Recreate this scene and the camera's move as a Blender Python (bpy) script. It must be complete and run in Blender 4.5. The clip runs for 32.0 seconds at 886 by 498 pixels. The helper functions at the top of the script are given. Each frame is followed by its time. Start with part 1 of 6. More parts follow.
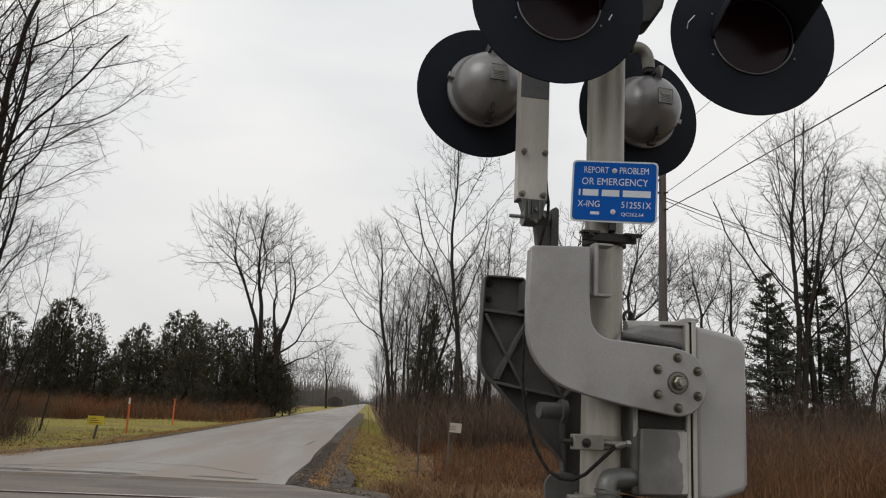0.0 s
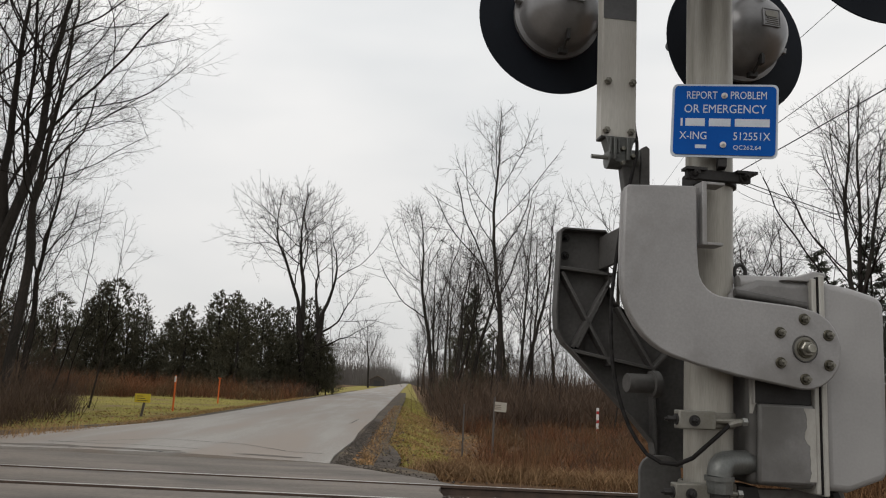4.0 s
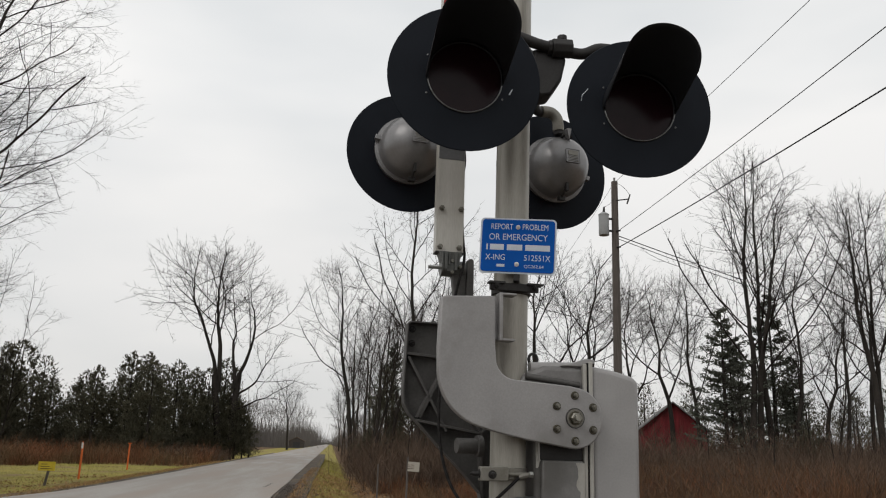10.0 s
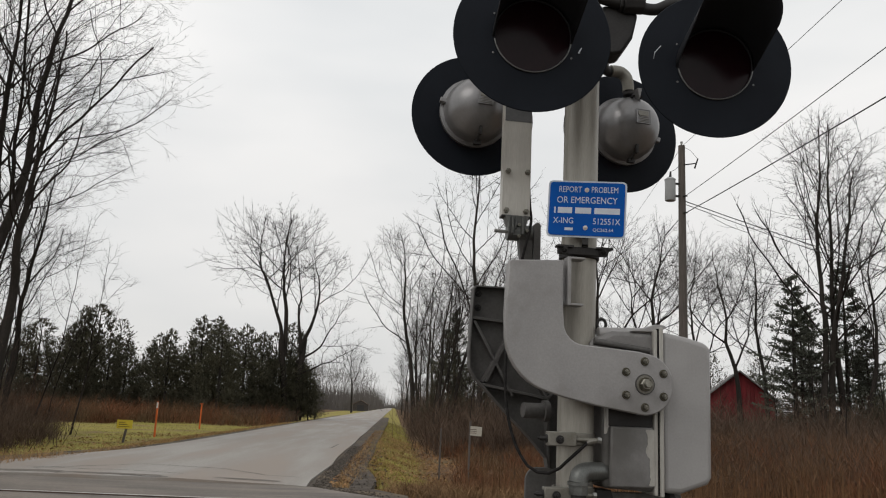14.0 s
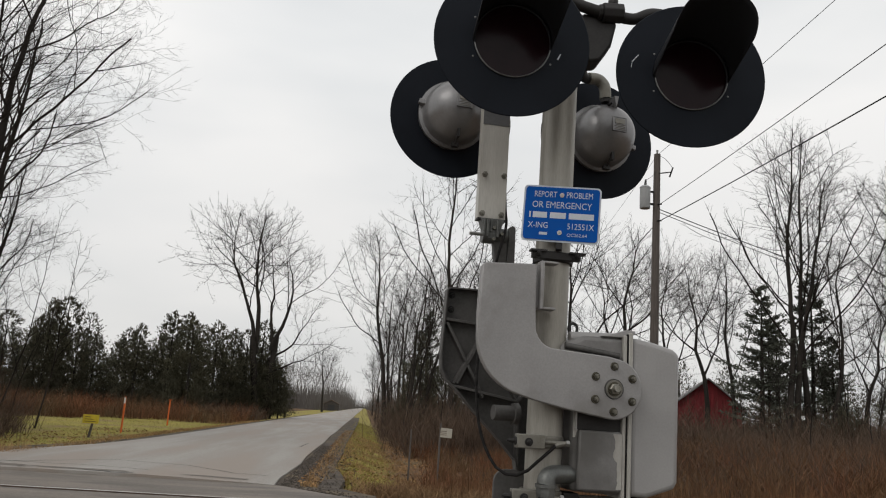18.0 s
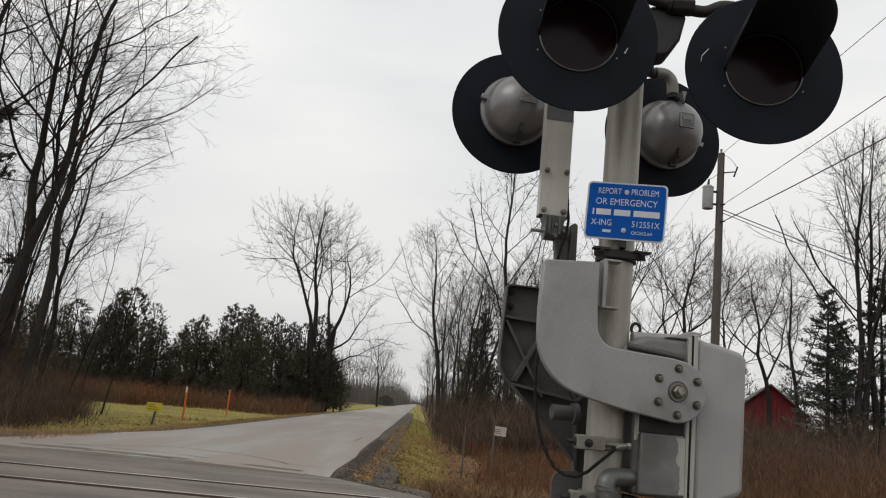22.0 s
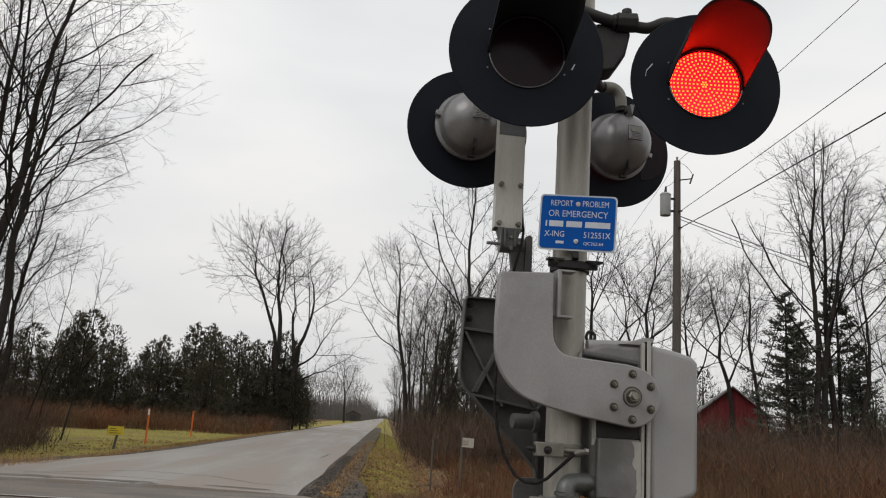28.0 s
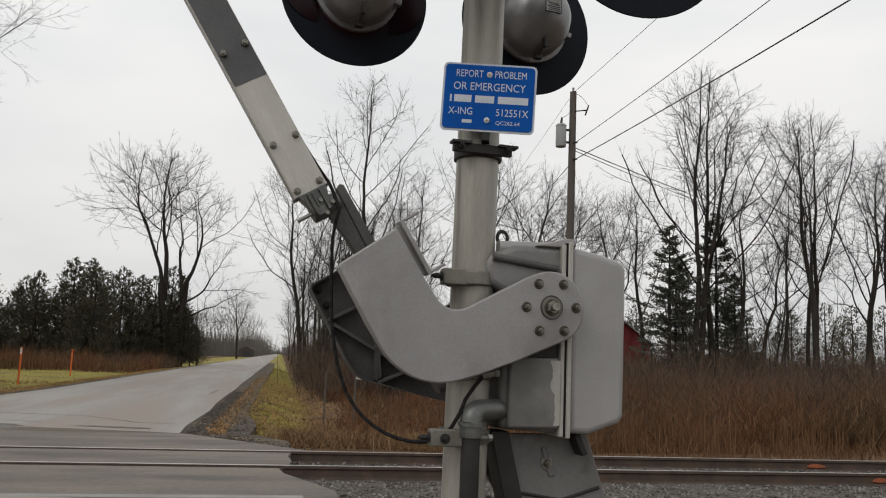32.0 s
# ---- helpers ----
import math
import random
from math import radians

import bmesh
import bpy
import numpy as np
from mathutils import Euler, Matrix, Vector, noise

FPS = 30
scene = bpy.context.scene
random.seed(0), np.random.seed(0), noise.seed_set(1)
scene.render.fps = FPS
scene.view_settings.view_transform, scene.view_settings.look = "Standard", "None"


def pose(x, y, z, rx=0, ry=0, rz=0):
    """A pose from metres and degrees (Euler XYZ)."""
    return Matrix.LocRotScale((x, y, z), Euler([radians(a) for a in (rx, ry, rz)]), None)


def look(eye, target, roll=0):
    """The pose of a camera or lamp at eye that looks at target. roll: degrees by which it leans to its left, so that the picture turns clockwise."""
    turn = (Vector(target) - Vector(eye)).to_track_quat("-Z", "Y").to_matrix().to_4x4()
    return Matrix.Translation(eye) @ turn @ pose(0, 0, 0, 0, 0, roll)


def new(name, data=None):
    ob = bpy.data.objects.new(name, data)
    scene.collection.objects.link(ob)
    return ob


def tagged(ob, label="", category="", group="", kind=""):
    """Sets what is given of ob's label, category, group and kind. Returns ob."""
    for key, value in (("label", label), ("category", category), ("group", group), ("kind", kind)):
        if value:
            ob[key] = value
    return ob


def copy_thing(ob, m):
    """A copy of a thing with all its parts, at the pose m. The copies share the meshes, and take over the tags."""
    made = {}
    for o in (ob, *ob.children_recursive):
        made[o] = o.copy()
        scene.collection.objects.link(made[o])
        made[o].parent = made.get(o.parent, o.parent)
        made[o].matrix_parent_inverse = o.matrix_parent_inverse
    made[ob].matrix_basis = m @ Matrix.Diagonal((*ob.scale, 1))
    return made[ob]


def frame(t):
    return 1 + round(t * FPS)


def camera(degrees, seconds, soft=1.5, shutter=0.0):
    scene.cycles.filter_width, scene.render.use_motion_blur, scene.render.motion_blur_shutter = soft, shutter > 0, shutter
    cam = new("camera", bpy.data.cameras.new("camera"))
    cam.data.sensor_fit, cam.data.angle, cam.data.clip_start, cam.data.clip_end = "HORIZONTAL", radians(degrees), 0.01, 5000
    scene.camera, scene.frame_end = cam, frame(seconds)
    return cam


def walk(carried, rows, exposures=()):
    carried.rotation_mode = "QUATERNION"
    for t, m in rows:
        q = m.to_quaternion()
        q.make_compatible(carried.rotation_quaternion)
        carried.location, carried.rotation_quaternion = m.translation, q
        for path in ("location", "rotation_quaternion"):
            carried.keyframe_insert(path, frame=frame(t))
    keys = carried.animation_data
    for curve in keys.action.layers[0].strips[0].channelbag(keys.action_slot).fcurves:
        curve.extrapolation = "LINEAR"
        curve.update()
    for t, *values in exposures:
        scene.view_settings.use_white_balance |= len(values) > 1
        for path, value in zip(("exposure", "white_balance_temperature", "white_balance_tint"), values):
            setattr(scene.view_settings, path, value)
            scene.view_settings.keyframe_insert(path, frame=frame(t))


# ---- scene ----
cam = camera(58.0, 32.0, 1.1)
PATH = [
    (0, (0.017, 0.059, 1.459), (0.178, 2.015, 1.844), 2.7),
    (0.5, (0.013, 0.046, 1.459), (0.181, 2.001, 1.844), 2.8),
    (1, (0.016, 0.043, 1.458), (0.188, 1.998, 1.846), 3.2),
    (1.5, (0.02, 0.039, 1.461), (0.201, 1.992, 1.852), 3.6),
    (2, (0.026, 0.056, 1.458), (0.212, 2.009, 1.849), 3.9),
    (2.5, (0.027, 0.065, 1.452), (0.218, 2.021, 1.821), 4.0),
    (3, (0.005, 0.133, 1.443), (0.163, 2.096, 1.789), 3.4),
    (3.5, (-0.019, 0.293, 1.425), (0.036, 2.265, 1.757), 2.8),
    (5.5, (-0.11, 1.005, 1.443), (0.069, 2.968, 1.782), 3.5),
    (6, (-0.107, 0.987, 1.451), (0.131, 2.943, 1.793), 3.5),
    (6.5, (-0.015, 0.756, 1.446), (0.273, 2.7, 1.817), 2.8),
    (7, (0.071, 0.435, 1.469), (0.367, 2.364, 1.906), 2.1),
    (7.5, (0.064, 0.139, 1.45), (0.371, 2.052, 1.944), 0.8),
    (8, (0.132, -0.118, 1.47), (0.457, 1.801, 1.932), 0.9),
    (8.5, (0.251, -0.239, 1.452), (0.549, 1.689, 1.892), 0.9),
    (9, (0.235, -0.273, 1.453), (0.51, 1.654, 1.911), -0.4),
    (9.5, (0.182, -0.267, 1.458), (0.434, 1.656, 1.946), 0.4),
    (10, (0.155, -0.265, 1.456), (0.403, 1.661, 1.935), 1.7),
    (10.5, (0.156, -0.259, 1.456), (0.407, 1.671, 1.916), 2.4),
    (11, (0.152, -0.261, 1.46), (0.401, 1.671, 1.913), 2.8),
    (11.5, (0.151, -0.274, 1.455), (0.399, 1.659, 1.905), 2.7),
    (12, (0.148, -0.285, 1.454), (0.39, 1.65, 1.9), 2.7),
    (12.5, (0.148, -0.267, 1.453), (0.378, 1.672, 1.89), 2.7),
    (13, (0.144, -0.247, 1.449), (0.347, 1.7, 1.858), 2.8),
    (13.5, (0.141, -0.233, 1.452), (0.244, 1.725, 1.849), 2.5),
    (15.5, (0.136, -0.23, 1.444), (0.234, 1.731, 1.826), 2.7),
    (16, (0.139, -0.257, 1.454), (0.27, 1.696, 1.868), 3.1),
    (16.5, (0.139, -0.26, 1.458), (0.292, 1.682, 1.912), 3.3),
    (17, (0.135, -0.265, 1.453), (0.299, 1.677, 1.902), 3.4),
    (17.5, (0.137, -0.249, 1.448), (0.302, 1.699, 1.87), 3.5),
    (18, (0.14, -0.243, 1.447), (0.301, 1.71, 1.846), 3.8),
    (18.5, (0.142, -0.239, 1.445), (0.297, 1.717, 1.836), 4.2),
    (19, (0.141, -0.25, 1.45), (0.291, 1.703, 1.855), 4.6),
    (19.5, (0.139, -0.261, 1.449), (0.285, 1.689, 1.865), 4.5),
    (20, (0.138, -0.254, 1.448), (0.267, 1.698, 1.861), 4.6),
    (20.5, (0.131, -0.246, 1.449), (0.19, 1.712, 1.853), 4.7),
    (21, (0.101, -0.215, 1.45), (0.043, 1.744, 1.847), 5.1),
    (21.5, (0.106, -0.219, 1.447), (0.035, 1.742, 1.833), 5.7),
    (22, (0.126, -0.214, 1.444), (0.147, 1.749, 1.826), 5.5),
    (22.5, (0.14, -0.221, 1.444), (0.256, 1.736, 1.84), 4.9),
    (23, (0.135, -0.243, 1.444), (0.284, 1.712, 1.841), 4.7),
    (23.5, (0.135, -0.25, 1.443), (0.292, 1.705, 1.835), 4.6),
    (24, (0.134, -0.245, 1.441), (0.276, 1.711, 1.832), 4.7),
    (24.5, (0.134, -0.246, 1.444), (0.267, 1.711, 1.834), 5.0),
    (26.5, (0.141, -0.234, 1.441), (0.249, 1.725, 1.833), 4.0),
    (27, (0.146, -0.244, 1.442), (0.244, 1.712, 1.846), 3.6),
    (27.5, (0.148, -0.255, 1.442), (0.249, 1.699, 1.853), 3.6),
    (28, (0.149, -0.273, 1.443), (0.258, 1.679, 1.862), 3.5),
    (28.5, (0.149, -0.301, 1.443), (0.278, 1.649, 1.866), 3.7),
    (29, (0.159, -0.3, 1.443), (0.317, 1.648, 1.87), 3.9),
    (29.5, (0.178, -0.283, 1.443), (0.35, 1.662, 1.877), 3.6),
    (30, (0.211, -0.273, 1.44), (0.386, 1.672, 1.875), 3.4),
    (30.5, (0.267, -0.256, 1.43), (0.455, 1.69, 1.851), 3.2),
    (31, (0.305, -0.165, 1.412), (0.552, 1.788, 1.766), 3.1),
    (31.5, (0.261, 0.074, 1.385), (0.606, 2.023, 1.675), 2.5),
    (32, (0.244, 0.346, 1.398), (0.623, 2.291, 1.671), 2.3),
]
walk(cam, [(t, look(eye, target, roll)) for t, eye, target, roll in PATH])

# ---- world and light ----
world = bpy.data.worlds.new("overcast_sky")
scene.world = world
world.use_nodes = True
wn, wl = world.node_tree.nodes, world.node_tree.links
wn.clear()
w_out = wn.new("ShaderNodeOutputWorld")
w_bg = wn.new("ShaderNodeBackground")
w_sky = wn.new("ShaderNodeTexSky")
w_sky.sky_type, w_sky.sun_disc = "NISHITA", False
w_sky.sun_elevation, w_sky.sun_rotation = radians(32), radians(-60)
w_co = wn.new("ShaderNodeTexCoord")
w_map = wn.new("ShaderNodeMapping")
w_map.inputs["Scale"].default_value = (1.0, 1.0, 3.2)
w_noise = wn.new("ShaderNodeTexNoise")
w_noise.inputs["Scale"].default_value, w_noise.inputs["Detail"].default_value = 1.5, 4.0
w_noise.inputs["Roughness"].default_value = 0.45
w_ramp = wn.new("ShaderNodeValToRGB")
w_ramp.color_ramp.elements[0].position, w_ramp.color_ramp.elements[0].color = 0.34, (0.68, 0.705, 0.72, 1)
w_ramp.color_ramp.elements[1].position, w_ramp.color_ramp.elements[1].color = 0.64, (0.92, 0.91, 0.895, 1)
w_dim = wn.new("ShaderNodeVectorMath")
w_dim.operation = "SCALE"
w_dim.inputs[3].default_value = 0.06
w_mix = wn.new("ShaderNodeMix")
w_mix.data_type = "RGBA"
w_mix.inputs[0].default_value = 0.94
wl.new(w_co.outputs["Generated"], w_map.inputs["Vector"])
wl.new(w_map.outputs["Vector"], w_noise.inputs["Vector"])
wl.new(w_noise.outputs["Fac"], w_ramp.inputs["Fac"])
wl.new(w_sky.outputs["Color"], w_dim.inputs[0])
wl.new(w_dim.outputs["Vector"], w_mix.inputs[6])
wl.new(w_ramp.outputs["Color"], w_mix.inputs[7])
w_xyz, w_low, w_grade = wn.new("ShaderNodeSeparateXYZ"), wn.new("ShaderNodeMapRange"), wn.new("ShaderNodeVectorMath")
w_low.inputs["From Min"].default_value, w_low.inputs["From Max"].default_value = 0.03, 0.42
w_low.inputs["To Min"].default_value, w_low.inputs["To Max"].default_value = 0.79, 1.0
w_grade.operation = "SCALE"
wl.new(w_co.outputs["Generated"], w_xyz.inputs["Vector"])
wl.new(w_xyz.outputs["Z"], w_low.inputs["Value"])
wl.new(w_mix.outputs[2], w_grade.inputs[0])
wl.new(w_low.outputs["Result"], w_grade.inputs[3])
wl.new(w_grade.outputs["Vector"], w_bg.inputs["Color"])
w_bg.inputs["Strength"].default_value = 1.0
wl.new(w_bg.outputs["Background"], w_out.inputs["Surface"])

sun = new("sun", bpy.data.lights.new("sun", "SUN"))
sun.data.energy, sun.data.angle, sun.data.color = 0.75, radians(35), (1.0, 0.97, 0.93)
sun.matrix_world = look((0, 0, 30), (14, 12, 12))
scene.view_settings.exposure = 0.10


# ---- materials ----
def material(name, base, second=None, rough=0.7, metal=0.0, scale=6.0, fine=60.0, bump=0.15, mix=0.5, depth=0.01,
             spread=0.0, vary=0.0, coat=0.0, stretch=(1, 1, 1), third=None, third_scale=1.5, third_at=0.62, spec=0.35):
    """Base colour broken by two scales of noise, with fine relief; vary: a shift from piece to piece."""
    m = bpy.data.materials.new(name)
    m.use_nodes = True
    n, l = m.node_tree.nodes, m.node_tree.links
    b = n["Principled BSDF"]
    second = second or tuple(c * 0.75 for c in base)
    co = n.new("ShaderNodeTexCoord")
    mp = n.new("ShaderNodeMapping")
    mp.inputs["Scale"].default_value = stretch
    l.new(co.outputs["Object"], mp.inputs["Vector"])
    big, small = n.new("ShaderNodeTexNoise"), n.new("ShaderNodeTexNoise")
    big.inputs["Scale"].default_value, big.inputs["Detail"].default_value = scale, 5.0
    small.inputs["Scale"].default_value, small.inputs["Detail"].default_value = fine, 3.0
    for t in (big, small):
        l.new(mp.outputs["Vector"], t.inputs["Vector"])
    ramp = n.new("ShaderNodeValToRGB")
    ramp.color_ramp.elements[0].position, ramp.color_ramp.elements[0].color = 0.40, (*base, 1)
    ramp.color_ramp.elements[1].position, ramp.color_ramp.elements[1].color = 0.60, (*second, 1)
    add = n.new("ShaderNodeMath")
    add.operation = "MULTIPLY_ADD"
    add.inputs[1].default_value, add.inputs[2].default_value = mix, 0.5 - 0.5 * mix
    l.new(small.outputs["Fac"], add.inputs[0])
    mean = n.new("ShaderNodeMath")
    mean.operation = "ADD"
    l.new(big.outputs["Fac"], mean.inputs[0])
    l.new(add.outputs[0], mean.inputs[1])
    half = n.new("ShaderNodeMath")
    half.operation = "MULTIPLY"
    half.inputs[1].default_value = 0.5
    l.new(mean.outputs[0], half.inputs[0])
    l.new(half.outputs[0], ramp.inputs["Fac"])
    colour = ramp.outputs["Color"]
    if third:
        blot = n.new("ShaderNodeTexNoise")
        blot.inputs["Scale"].default_value, blot.inputs["Detail"].default_value = third_scale, 6.0
        l.new(mp.outputs["Vector"], blot.inputs["Vector"])
        edge = n.new("ShaderNodeValToRGB")
        edge.color_ramp.elements[0].position, edge.color_ramp.elements[1].position = third_at - 0.09, third_at + 0.09
        l.new(blot.outputs["Fac"], edge.inputs["Fac"])
        over = n.new("ShaderNodeMix")
        over.data_type = "RGBA"
        over.inputs[7].default_value = (*third, 1)
        l.new(edge.outputs["Color"], over.inputs[0])
        l.new(colour, over.inputs[6])
        colour = over.outputs[2]
    if vary or spread:
        hsv = n.new("ShaderNodeHueSaturation")
        rnd = n.new("ShaderNodeObjectInfo").outputs["Random"] if vary else n.new("ShaderNodeNewGeometry").outputs["Random Per Island"]
        rng = n.new("ShaderNodeMapRange")
        rng.inputs["To Min"].default_value, rng.inputs["To Max"].default_value = 1 - (vary or spread), 1 + (vary or spread)
        l.new(rnd, rng.inputs["Value"])
        l.new(rng.outputs["Result"], hsv.inputs["Value"])
        l.new(colour, hsv.inputs["Color"])
        colour = hsv.outputs["Color"]
    l.new(colour, b.inputs["Base Color"])
    b.inputs["Metallic"].default_value = metal
    b.inputs["Specular IOR Level"].default_value = spec
    rr = n.new("ShaderNodeMapRange")
    rr.inputs["To Min"].default_value, rr.inputs["To Max"].default_value = max(0.02, rough - 0.12), min(1.0, rough + 0.12)
    l.new(half.outputs[0], rr.inputs["Value"])
    l.new(rr.outputs["Result"], b.inputs["Roughness"])
    if coat:
        b.inputs["Coat Weight"].default_value = coat
    if bump:
        bp = n.new("ShaderNodeBump")
        bp.inputs["Strength"].default_value, bp.inputs["Distance"].default_value = bump, depth
        l.new(small.outputs["Fac"], bp.inputs["Height"])
        l.new(bp.outputs["Normal"], b.inputs["Normal"])
    return m


def glow(name, colour, strength):
    m = bpy.data.materials.new(name)
    m.use_nodes = True
    b = m.node_tree.nodes["Principled BSDF"]
    b.inputs["Base Color"].default_value = (0.05, 0.01, 0.01, 1)
    b.inputs["Emission Color"].default_value, b.inputs["Emission Strength"].default_value = (*colour, 1), strength
    return m


ALUMINIUM = material("cast_aluminium", (0.325, 0.315, 0.31), (0.25, 0.242, 0.238), 0.48, 0.25, 4.0, 140, 0.18, 0.45, 0.0015, third=(0.2, 0.19, 0.18), third_scale=3.6, third_at=0.6)
HUB_METAL = material("hub_plate", (0.22, 0.21, 0.185), (0.15, 0.14, 0.115), 0.45, 0.4, 14.0, 150, 0.15, 0.4, 0.001)
OLIVE_STEEL = material("plated_washer", (0.11, 0.10, 0.074), (0.058, 0.053, 0.04), 0.38, 0.7, 30.0, 160, 0.15, 0.4, 0.001)
FLANGE = material("pale_flange_paint", (0.42, 0.405, 0.37), (0.33, 0.315, 0.285), 0.55, 0.1, 9.0, 120, 0.12, 0.4, 0.001, third=(0.24, 0.23, 0.21), third_scale=9, third_at=0.66, stretch=(1, 1, 0.5))
ELBOW_ZINC = material("cast_zinc_elbow", (0.165, 0.168, 0.16), (0.092, 0.094, 0.088), 0.42, 0.6, 16.0, 150, 0.2, 0.4, 0.001)
BRACKET = material("grey_bracket_paint", (0.20, 0.197, 0.19), (0.14, 0.137, 0.13), 0.55, 0.2, 5.0, 110, 0.15, 0.4, 0.001, third=(0.075, 0.06, 0.05), third_scale=6, third_at=0.64)
CASE_GREY = material("grimy_case", (0.222, 0.214, 0.208), (0.163, 0.157, 0.152), 0.5, 0.2, 5.0, 120, 0.15, 0.4, 0.002, third=(0.11, 0.105, 0.098), third_scale=4.5, third_at=0.62)
ALU_BOX = material("weathered_aluminium", (0.355, 0.345, 0.338), (0.29, 0.282, 0.276), 0.5, 0.2, 4.0, 120, 0.12, 0.35, 0.002, third=(0.42, 0.4, 0.37), third_scale=3.5, third_at=0.68)
MAST_METAL = material("spun_aluminium", (0.39, 0.372, 0.33), (0.27, 0.252, 0.22), 0.48, 0.35, 1.6, 40, 0.1, 0.5, 0.001, stretch=(11, 11, 0.7), third=(0.16, 0.145, 0.12), third_scale=2.2, third_at=0.63)
BOARD_METAL = material("bare_aluminium", (0.56, 0.54, 0.495), (0.42, 0.40, 0.36), 0.38, 0.4, 2.5, 60, 0.1, 0.45, 0.001, stretch=(5, 5, 0.5), third=(0.26, 0.245, 0.21), third_scale=3.0, third_at=0.66)
DARK_CAST = material("dark_casting", (0.108, 0.103, 0.098), (0.062, 0.059, 0.056), 0.6, 0.2, 5.0, 80, 0.2, 0.4, 0.003)
BLACK_PAINT = material("black_paint", (0.0105, 0.013, 0.0185), (0.0075, 0.0095, 0.0135), 0.58, 0.0, 4.0, 90, 0.05, 0.3, 0.001, spec=0.11)
VISOR_PAINT = material("visor_paint", (0.021, 0.022, 0.025), (0.015, 0.0155, 0.0175), 0.55, 0.0, 4.0, 90, 0.05, 0.3, 0.001, spec=0.18)
HOUSING = material("housing_paint", (0.245, 0.24, 0.24), (0.175, 0.17, 0.17), 0.34, 0.45, 3.0, 70, 0.1, 0.3, 0.001, third=(0.19, 0.18, 0.175), third_scale=4, third_at=0.7)
STEEL = material("galvanised_steel", (0.33, 0.33, 0.31), (0.22, 0.215, 0.2), 0.42, 0.7, 12.0, 120, 0.15, 0.4, 0.001)
BOLT_STEEL = material("zinc_bolt", (0.34, 0.33, 0.29), (0.19, 0.18, 0.15), 0.35, 0.8, 20, 150, 0.1, 0.4, 0.001)
CREAM = material("cream_paint", (0.42, 0.39, 0.33), (0.34, 0.31, 0.26), 0.6, 0, 20, 150, 0.1)
DARK_STEEL = material("dark_steel", (0.04, 0.038, 0.037), (0.026, 0.024, 0.023), 0.55, 0.4, 10.0, 120, 0.2, 0.4, 0.001)
GREY_BAND = material("grey_reflective_band", (0.11, 0.11, 0.112), (0.08, 0.08, 0.083), 0.5, 0.1, 8, 100, 0.05)
RUBBER = material("black_rubber", (0.010, 0.009, 0.009), (0.015, 0.013, 0.012), 0.7, 0, 10, 120, 0.05, spec=0.15)
SIGN_BLUE = material("sign_blue", (0.002, 0.088, 0.39), (0.002, 0.072, 0.33), 0.55, 0, 5, 150, 0.03, 0.3, 0.0005, spec=0.1)
SIGN_WHITE = material("sign_white", (0.60, 0.64, 0.68), (0.48, 0.52, 0.57), 0.55, 0, 8, 150, 0.03)
CHROME = material("lens_ring", (0.25, 0.25, 0.245), (0.15, 0.15, 0.15), 0.4, 0.7, 10, 100, 0.05)
SMOKED = material("smoked_lens", (0.014, 0.0035, 0.0055), (0.0095, 0.0026, 0.004), 0.16, 0, 8, 60, 0.03, spec=0.14)
LED_RED = glow("led_red", (1.0, 0.0008, 0.003), 9.0)
LED_DOT = glow("led_dot", (1.0, 0.026, 0.0028), 20.0)
ASPHALT = material("worn_asphalt", (0.292, 0.27, 0.243), (0.2, 0.184, 0.165), 0.65, 0, 0.9, 45, 0.4, 0.55, 0.006, third=(0.245, 0.205, 0.172), third_scale=0.9, third_at=0.52, stretch=(1, 0.11, 1))
CRACK = material("tar_crack", (0.05, 0.046, 0.042), (0.03, 0.028, 0.026), 0.8, 0, 8, 40, 0.3)
PATCH = material("crossing_asphalt", (0.185, 0.155, 0.128), (0.11, 0.095, 0.08), 0.7, 0, 1.4, 45, 0.7, 0.8, 0.008, third=(0.085, 0.073, 0.063), third_scale=1.6, third_at=0.6, stretch=(0.3, 1, 1))
SHOULDER = material("shoulder_gravel", (0.115, 0.098, 0.083), (0.06, 0.051, 0.044), 0.9, 0, 2.0, 30, 0.8, 0.8, 0.02, third=(0.15, 0.12, 0.085), third_scale=1.1, third_at=0.58, spec=0.06)
BALLAST = material("ballast_stone", (0.20, 0.185, 0.17), (0.10, 0.092, 0.085), 0.85, 0, 6, 40, 0.5, 0.6, 0.01, spread=0.45, spec=0.06)
BALLAST_BED = material("ballast_bed", (0.14, 0.125, 0.112), (0.06, 0.054, 0.05), 0.9, 0, 4.0, 28, 1.0, 0.9, 0.03, spec=0.06)
RAIL_RUST = material("rail_rust", (0.105, 0.07, 0.052), (0.06, 0.045, 0.037), 0.7, 0.3, 4, 60, 0.3, 0.5, 0.002)
RAIL_HEAD = material("rail_running_surface", (0.62, 0.60, 0.57), (0.46, 0.44, 0.41), 0.34, 0.85, 3, 60, 0.05, stretch=(0.2, 6, 6))
TIE_WOOD = material("tie_wood", (0.075, 0.06, 0.05), (0.04, 0.033, 0.028), 0.85, 0, 6, 60, 0.5, vary=0.25, stretch=(6, 1, 6))
SOIL = material("dry_field", (0.155, 0.095, 0.055), (0.088, 0.054, 0.034), 0.95, 0, 0.6, 9.0, 0.8, 0.7, 0.06, third=(0.14, 0.1, 0.055), third_scale=0.25, third_at=0.56, spec=0.06)
